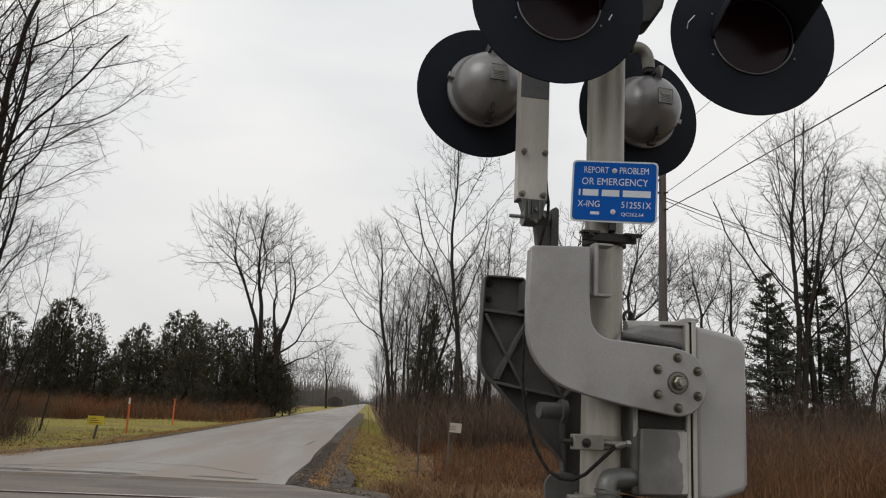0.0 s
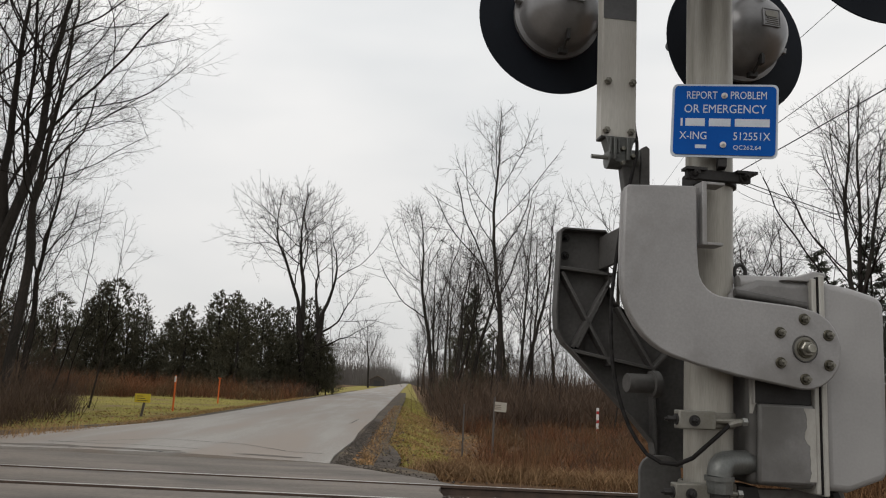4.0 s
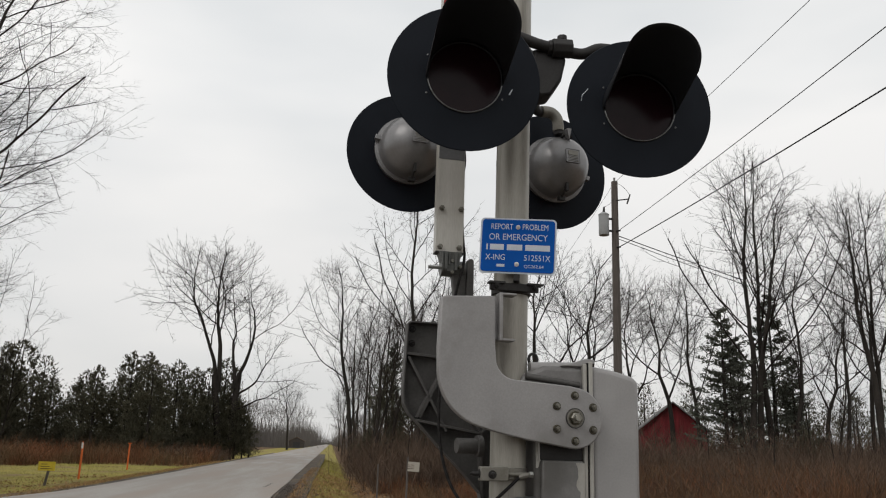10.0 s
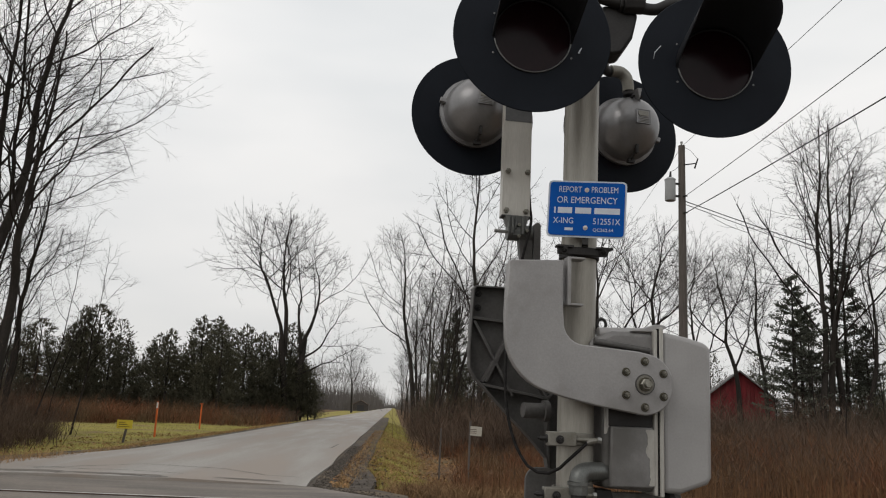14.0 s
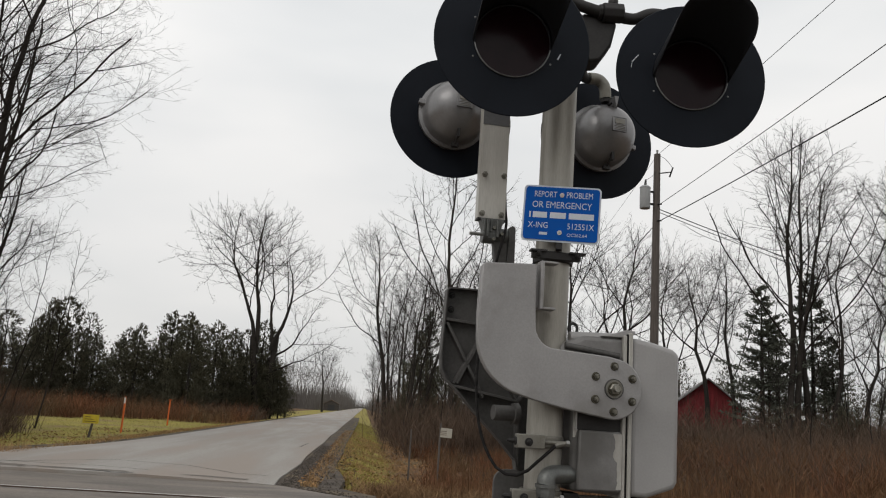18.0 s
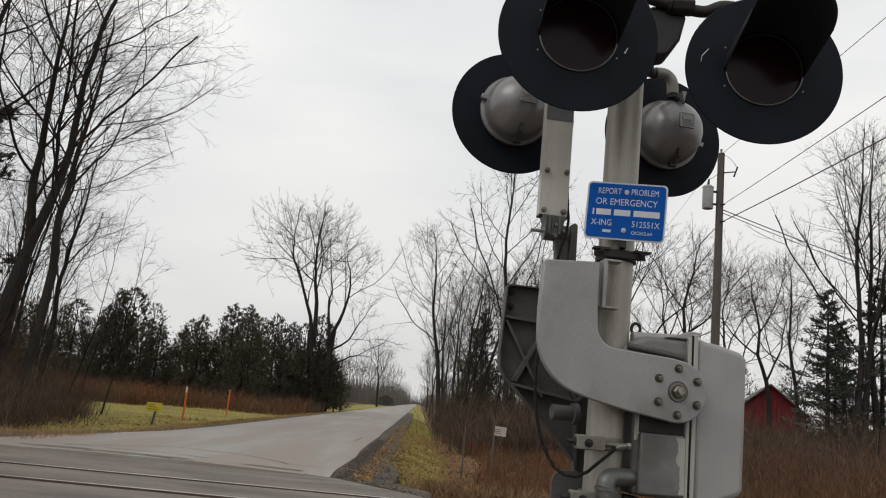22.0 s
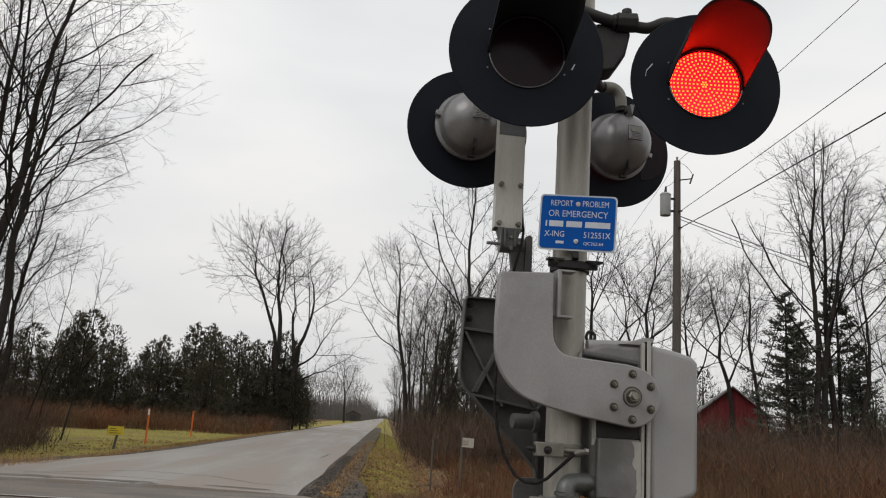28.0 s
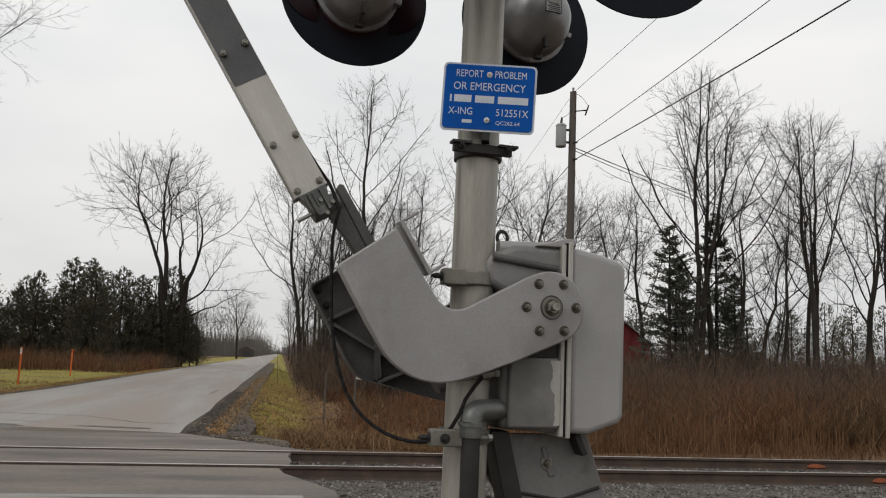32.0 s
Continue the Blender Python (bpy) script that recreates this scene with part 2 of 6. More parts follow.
LAWN = material("mown_grass", (0.31, 0.255, 0.072), (0.205, 0.19, 0.052), 0.95, 0, 0.5, 12.0, 0.6, 0.6, 0.04, third=(0.22, 0.16, 0.085), third_scale=0.4, third_at=0.58, spec=0.06)
GRASS = material("winter_grass", (0.34, 0.30, 0.08), (0.215, 0.215, 0.056), 0.8, 0, 0.6, 5, 0, spread=0.45, third=(0.27, 0.2, 0.11), third_scale=0.6, third_at=0.56, spec=0.06)
STRAW = material("dry_reeds", (0.36, 0.23, 0.11), (0.23, 0.14, 0.068), 0.8, 0, 0.7, 5, 0, spread=0.4, spec=0.06)
REED = material("field_reeds", (0.25, 0.158, 0.083), (0.145, 0.088, 0.048), 0.85, 0, 0.5, 4, 0, spread=0.45, spec=0.06)
DULL_STRAW = material("dull_straw", (0.18, 0.1, 0.05), (0.1, 0.056, 0.031), 0.9, 0, 0.4, 4, 0, spread=0.4, spec=0.06)
LEAF_LITTER = material("leaf_litter", (0.29, 0.165, 0.075), (0.17, 0.09, 0.045), 0.9, 0, 2, 6, 0, spread=0.5, spec=0.06)
# twigs of the far woods, with distance haze mixed into a paler base colour
HAZED_TWIG = material("hazed_far_twigs", (0.15, 0.138, 0.128), (0.11, 0.10, 0.092), 0.95, 0, 0.3, 3, 0, spec=0.03)
SHOULDER_STONE = material("shoulder_stone", (0.105, 0.09, 0.077), (0.055, 0.047, 0.041), 0.9, 0, 6, 40, 0.5, spread=0.4, spec=0.06)
RED_BRUSH = material("russet_brush", (0.19, 0.084, 0.043), (0.1, 0.047, 0.028), 0.9, 0, 0.25, 3, 0, third=(0.13, 0.09, 0.052), third_scale=0.35, third_at=0.54, spread=0.5, spec=0.06)
SPRAY = material("faded_spray_paint", (0.42, 0.11, 0.04), (0.22, 0.08, 0.045), 0.8, 0.1, 30, 120, 0.2)
GREY_BRUSH = material("grey_brush", (0.122, 0.084, 0.06), (0.076, 0.054, 0.041), 0.9, 0, 0.25, 3, 0, spread=0.35, spec=0.06)
BARK = material("grey_bark", (0.044, 0.038, 0.033), (0.026, 0.023, 0.02), 0.9, 0, 3.0, 25, 0.6, 0.6, 0.02, stretch=(1, 1, 0.3), spec=0.06)
TWIG = material("bare_twigs", (0.036, 0.03, 0.026), (0.025, 0.021, 0.018), 0.9, 0, 0.8, 6, 0, spec=0.06)
NEEDLES = material("cedar_needles", (0.112, 0.105, 0.072), (0.072, 0.07, 0.05), 0.85, 0, 0.5, 4, 0, spread=0.35, spec=0.06)
PINE = material("pine_needles", (0.115, 0.122, 0.095), (0.075, 0.08, 0.064), 0.85, 0, 0.5, 4, 0, spread=0.4, spec=0.06)
POLE_WOOD = material("pole_wood", (0.118, 0.1, 0.088), (0.072, 0.062, 0.054), 0.85, 0, 4, 50, 0.4, stretch=(8, 8, 0.5))
CAN_GREY = material("can_grey", (0.36, 0.37, 0.37), (0.28, 0.285, 0.285), 0.5, 0.1, 3, 40, 0.05)
CABLE = material("cable_black", (0.02, 0.02, 0.022), (0.03, 0.03, 0.03), 0.6, 0, 5, 50, 0)
ORANGE = material("marker_orange", (0.62, 0.13, 0.02), (0.5, 0.1, 0.02), 0.5, 0, 6, 60, 0.05)
YELLOW = material("tag_yellow", (0.62, 0.47, 0.04), (0.5, 0.38, 0.03), 0.5, 0, 6, 60, 0.05)
WHITE = material("white_paint", (0.7, 0.69, 0.66), (0.58, 0.57, 0.54), 0.5, 0, 6, 60, 0.05)
RED_PAINT = material("gate_red", (0.42, 0.035, 0.035), (0.34, 0.03, 0.03), 0.5, 0, 6, 60, 0.05)
BARN_RED = material("barn_boards", (0.22, 0.024, 0.028), (0.15, 0.018, 0.021), 0.8, 0, 1.5, 30, 0.2, stretch=(4, 4, 0.5), vary=0.15)
ROOF_METAL = material("roof_metal", (0.27, 0.26, 0.255), (0.19, 0.18, 0.175), 0.45, 0.3, 1.0, 20, 0.1)
SHED_DARK = material("shed_boards", (0.06, 0.05, 0.045), (0.04, 0.034, 0.03), 0.8, 0, 2, 20, 0.2)
CONCRETE = material("concrete", (0.3, 0.29, 0.27), (0.22, 0.21, 0.2), 0.85, 0, 4, 50, 0.4)


# ---- mesh tools ----
class Shape:
    """A mesh under construction: corners and faces, shifted by a pose."""

    def __init__(self):
        self.v, self.f, self.slot = [], [], []

    def add(self, verts, faces, m=None, slot=0):
        k = len(self.v)
        self.v += [tuple(m @ Vector(p)) if m else tuple(p) for p in verts]
        self.f += [tuple(i + k for i in face) for face in faces]
        self.slot += [slot] * len(faces)
        return self

    def box(self, lo, hi, m=None, slot=0):
        (a, b, c), (d, e, f) = lo, hi
        verts = [(a, b, c), (d, b, c), (d, e, c), (a, e, c), (a, b, f), (d, b, f), (d, e, f), (a, e, f)]
        return self.add(verts, [(0, 3, 2, 1), (4, 5, 6, 7), (0, 1, 5, 4), (1, 2, 6, 5), (2, 3, 7, 6), (3, 0, 4, 7)], m, slot)

    def prism(self, outline, y0, y1, m=None, slot=0):
        """An outline in x and z (counter-clockwise from the front), drawn out along y."""
        n = len(outline)
        verts = [(x, y0, z) for x, z in outline] + [(x, y1, z) for x, z in outline]
        faces = [tuple(range(n)), tuple(range(2 * n - 1, n - 1, -1))]
        faces += [(i, i + n, (i + 1) % n + n, (i + 1) % n) for i in range(n)]
        return self.add(verts, faces, m, slot)

    def lathe(self, profile, n=32, m=None, slot=0, closed=False):
        """A profile of (radius, along) turned round the local y axis."""
        verts, faces = [], []
        for r, y in profile:
            for i in range(n):
                a = 2 * math.pi * i / n
                verts.append((r * math.cos(a), y, r * math.sin(a)))
        rows = len(profile)
        for j in range(rows if closed else rows - 1):
            for i in range(n):
                a, b = j * n + i, j * n + (i + 1) % n
                c, d = (j + 1) % rows * n + (i + 1) % n, (j + 1) % rows * n + i
                faces.append((a, b, c, d))
        return self.add(verts, faces, m, slot)

    def tube(self, points, radius, n=8, m=None, slot=0, caps=True):
        """A round bar along points; radius: one, or one for each point."""
        pts = [Vector(p) for p in points]
        rad = radius if isinstance(radius, (list, tuple)) else [radius] * len(pts)
        verts, faces = [], []
        side = None
        for i, p in enumerate(pts):
            way = (pts[min(i + 1, len(pts) - 1)] - pts[max(i - 1, 0)]).normalized()
            if side is None:
                side = way.cross(Vector((0, 0, 1)) if abs(way.z) < 0.9 else Vector((1, 0, 0))).normalized()
            side = (side - way * side.dot(way)).normalized()
            up = side.cross(way)
            for k in range(n):
                a = 2 * math.pi * k / n
                verts.append(p + rad[i] * (math.cos(a) * side + math.sin(a) * up))
        for i in range(len(pts) - 1):
            for k in range(n):
                a, b = i * n + k, i * n + (k + 1) % n
                faces.append((a, a + n, b + n, b))
        if caps:
            faces += [tuple(range(n)), tuple(range((len(pts) - 1) * n + n - 1, (len(pts) - 1) * n - 1, -1))]
        return self.add(verts, faces, m, slot)

    def mesh(self, name, mats, sharp=35):
        me = bpy.data.meshes.new(name)
        me.from_pydata(self.v, [], self.f)
        for m in mats if isinstance(mats, (list, tuple)) else [mats]:
            me.materials.append(m)
        me.polygons.foreach_set("material_index", self.slot)
        me.polygons.foreach_set("use_smooth", [True] * len(me.polygons))
        bm = bmesh.new()
        bm.from_mesh(me)
        bmesh.ops.recalc_face_normals(bm, faces=bm.faces)
        bm.to_mesh(me)
        bm.free()
        me.set_sharp_from_angle(angle=radians(sharp))
        return me


def part(name, shape, mats, parent=None, label="", m=None, bevel=0.0, segments=2):
    ob = new(name, shape if isinstance(shape, bpy.types.Mesh) else shape.mesh(name, mats))
    if parent:
        ob.parent = parent
    if m:
        ob.matrix_basis = m
    if label:
        ob["label"] = label
    if bevel:
        mod = ob.modifiers.new("edges", "BEVEL")
        mod.width, mod.segments, mod.limit_method, mod.angle_limit = bevel, segments, "ANGLE", radians(40)
    return ob


def thing(name, m, label, category, group="", kind=""):
    ob = new(name)
    ob.empty_display_size = 0.1
    ob.matrix_basis = m
    return tagged(ob, label, category, group, kind)


def raw_mesh(name, verts, faces, mats, smooth=False):
    me = bpy.data.meshes.new(name)
    verts, faces = np.asarray(verts, np.float32), np.asarray(faces, np.int32)
    k = faces.shape[1]
    me.vertices.add(len(verts))
    me.vertices.foreach_set("co", verts.ravel())
    me.loops.add(faces.size)
    me.loops.foreach_set("vertex_index", faces.ravel())
    me.polygons.add(len(faces))
    me.polygons.foreach_set("loop_start", np.arange(0, faces.size, k, dtype=np.int32))
    for m in mats if isinstance(mats, (list, tuple)) else [mats]:
        me.materials.append(m)
    me.update(calc_edges=True)
    if smooth:
        me.polygons.foreach_set("use_smooth", [True] * len(faces))
    return me


# ---- ground, road and railway ----
ROAD_L, ROAD_R = -6.75, -1.35
NEAR_RAIL, FAR_RAIL, RAIL_Z = 10.79, 12.30, 0.008


def ease(a, b, x):
    t = min(max((x - a) / (b - a), 0.0), 1.0)
    return t * t * (3 - 2 * t)


def ground_z(x, y):
    """The lie of the land: level by the road, falling to a ditch beside it, with a low bank for the railway."""
    bank = ease(5.5, 8.5, y) * (1 - ease(14.5, 17.5, y))
    right = ease(-0.9, 1.8, x) * 0.55 * (1 - 0.75 * ease(6, 16, x))
    left = ease(-7.2, -9.5, x) * 0.25 if x < -7.2 else 0.0
    fall = right if x > -1 else left
    low = -0.06 - fall * (1 - bank) * ease(4, 16, y) - 0.16 * bank * (1 if x > -0.6 or x < -8.2 else 0)
    return low + 0.05 * noise.noise((x * 0.35, y * 0.35, 0.0)) * (1 if (x > 0 or x < -7.5) else 0.2)


def make_ground():
    xs = np.unique(np.concatenate([np.linspace(-24, 24, 97), np.linspace(-80, 80, 65), np.array([-3000, -1200, -500, -250, -140, 140, 250, 500, 1200, 3000])]).round(3))
    ys = np.unique(np.concatenate([np.linspace(-10, 40, 101), np.linspace(-40, 130, 69), np.array([-3000, -1000, -300, -100, 170, 240, 400, 800, 1600, 3000])]).round(3))
    verts = [(x, y, ground_z(x, y)) for y in ys for x in xs]
    n = len(xs)
    faces = [(j * n + i, j * n + i + 1, (j + 1) * n + i + 1, (j + 1) * n + i) for j in range(len(ys) - 1) for i in range(n - 1)]
    me = raw_mesh("ground", verts, faces, [SOIL, LAWN], True)
    slots = []
    for a, b, c, d in faces:
        x, y = (verts[a][0] + verts[c][0]) / 2, (verts[a][1] + verts[c][1]) / 2
        slots.append(1 if (-19 < x < -7 and 19 < y < 62) or (-2 < x < 0.9 and y > 15) or (-14 < x < -7 and y > 62) else 0)
    me.polygons.foreach_set("material_index", slots)
    return tagged(new("ground", me), "dry winter field with russet grass and mown verge", "ground", kind="structure")


def strip(name, left, right, mat, label, category, z=0.0, crown=0.0, cuts=6, thick=0.12):
    """A paved sheet between two lines of (x, y), with a slight crown and a skirt."""
    s = Shape()
    rows = len(left)
    for (xa, ya), (xb, yb) in zip(left, right):
        for k in range(cuts + 1):
            u = k / cuts
            x, y = xa + (xb - xa) * u, ya + (yb - ya) * u
            if abs(y - 14.6) < 0.01:
                y += 0.16 * noise.noise((x * 0.7, 0.0, 4.0)) + 0.06 * noise.noise((x * 3.1, 0.0, 8.0))
            s.v.append((x, y, z + crown * (1 - (2 * u - 1) ** 2)))
    for j in range(rows - 1):
        for k in range(cuts):
            a = j * (cuts + 1) + k
            s.f.append((a, a + 1, a + cuts + 2, a + cuts + 1))
    top = len(s.v)
    rim = [j * (cuts + 1) + cuts for j in range(rows)] + [(rows - 1) * (cuts + 1) + k for k in range(cuts - 1, -1, -1)]
    rim += [j * (cuts + 1) for j in range(rows - 2, -1, -1)] + [k for k in range(1, cuts)]
    s.v += [(s.v[i][0], s.v[i][1], s.v[i][2] - thick) for i in rim]
    s.f += [(rim[i], rim[(i + 1) % len(rim)], top + (i + 1) % len(rim), top + i) for i in range(len(rim))]
    s.slot = [0] * len(s.f)
    return tagged(part(name, s, mat), label, category, kind="structure")


def wavy(x, ys, amount, seed):
    return [(x + amount * noise.noise((y * 0.22, seed, 0.0)) + amount * 0.5 * noise.noise((y * 0.9, seed, 3.0)), y) for y in ys]


def rail(name, y):
    """A rail of the usual section: foot, web and worn head."""
    s = Shape()
    half = [(0.0, -0.17), (0.07, -0.17), (0.07, -0.158), (0.012, -0.135), (0.009, -0.05), (0.036, -0.036), (0.036, -0.006), (0.028, 0.0)]
    prof = half[1:] + [(-a, b) for a, b in reversed(half[1:])]
    n = len(prof)
    verts = [(-90, y + a, RAIL_Z + b) for a, b in prof] + [(90, y + a, RAIL_Z + b) for a, b in prof]
    for i in range(n):
        s.add([verts[i], verts[(i + 1) % n], verts[(i + 1) % n + n], verts[i + n]], [(0, 1, 2, 3)], None, 1 if i == 6 else 0)
    return s


def make_setting():
    make_ground()
    far = [14.6, 16, 18, 20, 23, 27, 32, 38, 45, 55, 70, 90, 120, 160, 230, 330, 480, 700]
    near = [-40, -20, -8, -2, 2, 5, 7, 8.4]
    strip("road_far", [(x - 1.5 * (1 - ease(14, 26, y)), y) for x, y in wavy(ROAD_L, far, 0.12, 1)], wavy(ROAD_R, far, 0.12, 2), ASPHALT, "worn grey asphalt country road running away from the crossing", "road", 0.0, 0.05, 36)
    strip("road_near", wavy(ROAD_L, near, 0.1, 3), wavy(ROAD_R + 0.2, near, 0.1, 4), ASPHALT, "worn grey asphalt road on the near side of the tracks", "road", 0.0, 0.05, 10)
    road = bpy.data.objects["road_far"]

    def road_z(x, y):
        lo, hi = ROAD_L - 1.5 * (1 - ease(14, 26, y)), ROAD_R
        return 0.05 * (1 - (2 * min(max((x - lo) / (hi - lo), 0), 1) - 1) ** 2) + 0.004

    for seed, (wide, line) in enumerate([(0.026, [(-5.8, 14.75), (-5.58, 14.95), (-5.05, 14.96), (-4.47, 14.76), (-4.02, 14.69), (-3.73, 14.85)]), (0.014, [(-6.5, 15.6), (-4.96, 17.3), (-3.39, 17.1), (-2.3, 16.15), (-1.5, 16.16)]),
                                         (0.02, [(-1.9, 27), (-1.8, 30)]), (0.016, [(-7.0, 15.1), (-6.3, 15.3), (-5.8, 15.0)]), (0.014, [(-6.6, 15.9), (-5.6, 15.7), (-4.6, 15.75), (-3.6, 15.5)])]):
        pts = []
        for (xa, ya), (xb, yb) in zip(line, line[1:]):
            steps = max(3, int(math.hypot(xb - xa, yb - ya) / 0.12))
            for k in range(steps):
                u = k / steps
                x, y = xa + (xb - xa) * u, ya + (yb - ya) * u
                pts.append((x + 0.07 * noise.noise((x * 3, y * 3, seed)), y + 0.07 * noise.noise((x * 3, y * 3, seed + 9.0))))
        s = Shape()
        for (xa, ya), (xb, yb) in zip(pts, pts[1:]):
            run = Vector((xb - xa, yb - ya, 0)).normalized() * 1.5 * wide * (0.55 + 0.6 * abs(noise.noise((xa * 5, ya * 5, seed))))
            s.add([(xa - run.y, ya + run.x, road_z(xa, ya)), (xa + run.y, ya - run.x, road_z(xa, ya)), (xb + run.y, yb - run.x, road_z(xb, yb)), (xb - run.y, yb + run.x, road_z(xb, yb))], [(0, 1, 2, 3)])
        part("crack", s, CRACK, road)
    for k, (x, y, a, b) in enumerate([(-6.3, 15.05, 0.75, 0.16), (-4.75, 14.95, 0.8, 0.12), (-2.4, 15.1, 0.6, 0.1)]):
        ring = []
        for i in range(26):
            t = 6.2832 * i / 26
            r = 1 + 0.45 * noise.noise((math.cos(t) * 1.6, math.sin(t) * 1.6, 7.0 * k))
            px, py = x + a * r * math.cos(t), y + b * r * math.sin(t)
            ring.append((px, py, road_z(px, py) + 0.003))
        s = Shape()
        s.v, s.f, s.slot = [(x, y, road_z(x, y) + 0.003)] + ring, [(0, 1 + i, 1 + (i + 1) % 26) for i in range(26)], [0] * 26
        part("tar_patch", s, PATCH, road, "dark worn patch in the asphalt")
    ys = [8.404, 9.0, 9.6, 10.2, 10.62]
    strip("crossing_apron_near", [(-8.6, y) for y in ys], [(0.9, 8.404), (0.88, 9.0), (0.62, 9.6), (0.36, 10.2), (0.3, 10.62)], PATCH, "dark asphalt apron before the rails", "road", -0.004, 0.0, 12)
    ys = [10.90, 11.3, 11.8, 12.2]
    strip("crossing_panel", [(-8.6, y) for y in ys], [(0.42 + 0.05 * (k % 2), y) for k, y in enumerate(ys)], PATCH, "asphalt panel between the rails of the crossing", "road", -0.006, 0.0, 10)
    ys = [12.42, 12.9, 13.4, 14.0, 14.596]
    strip("crossing_apron_far", [(-8.4, y) for y in ys], [(0.75, 12.42), (0.35, 12.9), (-0.1, 13.4), (-0.7, 14.0), (-1.25, 14.596)], PATCH, "dark asphalt apron beyond the rails", "road", -0.004, 0.0, 36)
    sh = [12.8, 14, 15, 16.5, 18, 20, 23, 27, 33, 40, 50, 70, 110]
    strip("shoulder_right", [(ROAD_R - 0.2 if y > 14.7 else -0.2, y) for y in sh],
          [(x + (0.9 if y < 15 else 0.35 * max(0, 1 - (y - 15) / 8)), y) for x, y in wavy(-0.45, sh, 0.22, 6)], SHOULDER, "narrow brown gravel shoulder with dead leaves", "shoulder", -0.035, 0.0, 6)
    strip("shoulder_left", [(x - 2.2 * (1 - ease(14, 27, y)), y) for x, y in wavy(-7.3, sh, 0.2, 8)], [(ROAD_L + 0.3 - 1.5 * (1 - ease(14, 26, y)), y) for y in sh], SHOULDER, "narrow brown gravel shoulder with dead leaves", "shoulder", -0.035, 0.0, 5)
    strip("shoulder_camera_side", [(ROAD_R, y) for y in near[1:]], [(4.5, y) for y in near[1:]], SHOULDER, "packed gravel beside the crossing signal", "shoulder", -0.012, 0.0, 6)
    for side, x0, x1 in (("right", 0.25, 90), ("left", -90, -8.3)):
        xs = np.linspace(x0, x1, 60)
        s = Shape()
        prof = [(8.2, -0.34), (9.3, -0.2), (9.75, -0.155), (13.35, -0.155), (13.8, -0.2), (14.9, -0.36)]
        for x in xs:
            s.v += [(x, y, z + 0.02 * noise.noise((x, y * 3, 5.0))) for y, z in prof]
        n = len(prof)
        s.f = [(i * n + j, (i + 1) * n + j, (i + 1) * n + j + 1, i * n + j + 1) for i in range(len(xs) - 1) for j in range(n - 1)]
        s.slot = [0] * len(s.f)
        tagged(part("ballast_bed_" + side, s, BALLAST_BED), "grey crushed stone bed under the rails", "ballast", kind="structure")
    s = Shape().box((-8.5, 8.52, -0.1), (0.55, 8.66, 0.003))
    tagged(part("apron_edge_strip", s, CONCRETE, bevel=0.01), "pale worn strip where the crossing apron begins", "kerb strip", kind="structure")
    for y, name in ((NEAR_RAIL, "rail_near"), (FAR_RAIL, "rail_far")):
        tagged(part(name, rail(name, y), [RAIL_RUST, RAIL_HEAD]), "rusty steel rail with a bright worn head", "rail", kind="structure")
    for x, w, name, at in ((8.9, 0.15, "rail_far", FAR_RAIL), (8.85, 0.12, "rail_near", NEAR_RAIL)):
        pts = [(x + w * math.cos(a) * (1 + 0.3 * math.sin(3 * a + x)), -0.085 + 0.034 * math.sin(a)) for a in np.linspace(0, 5.9, 12)]
        part("survey_mark", Shape().prism(pts, at - 0.04, at - 0.009), SPRAY, bpy.data.objects[name], "sprayed orange survey mark")
    planks = thing("flangeway_planks", pose(0, 0, 0), "dark timber strips along the rails in the crossing", "planks", kind="structure")
    for y in (NEAR_RAIL - 0.14, NEAR_RAIL + 0.11, FAR_RAIL - 0.11, FAR_RAIL + 0.14):
        for k in range(4):
            s = Shape().box((-8.5 + k * 2.22, y - 0.028, -0.16), (-8.5 + k * 2.22 + 2.2, y + 0.028, -0.012))
            part("plank", s, TIE_WOOD, planks)


def stones(name, spots, sizes, mat, label):
    """Broken stones, each an eight-faced lump of its own proportions."""
    n = len(spots)
    rng = np.random.default_rng(4)
    base = np.array([(1, 0, 0), (-1, 0, 0), (0, 1, 0), (0, -1, 0), (0, 0, 1), (0, 0, -1)], float)
    tri = np.array([(0, 2, 4), (2, 1, 4), (1, 3, 4), (3, 0, 4), (2, 0, 5), (1, 2, 5), (3, 1, 5), (0, 3, 5)])
    v = base[None] * rng.uniform(0.6, 1.25, (n, 6, 1)) + rng.normal(0, 0.16, (n, 6, 3))
    v *= np.asarray(sizes)[:, None, None] * np.array([1.15, 1.0, 0.8])
    a = rng.uniform(0, 6.28, n)
    c, s = np.cos(a)[:, None], np.sin(a)[:, None]
    x, y = v[..., 0] * c - v[..., 1] * s, v[..., 0] * s + v[..., 1] * c
    v = np.stack([x, y, v[..., 2]], -1) + np.asarray(spots)[:, None]
    f = (np.arange(n) * 6)[:, None, None] + tri[None]
    return tagged(new(name, raw_mesh(name, v.reshape(-1, 3), f.reshape(-1, 3), mat)), label, "stones", kind="stuff")


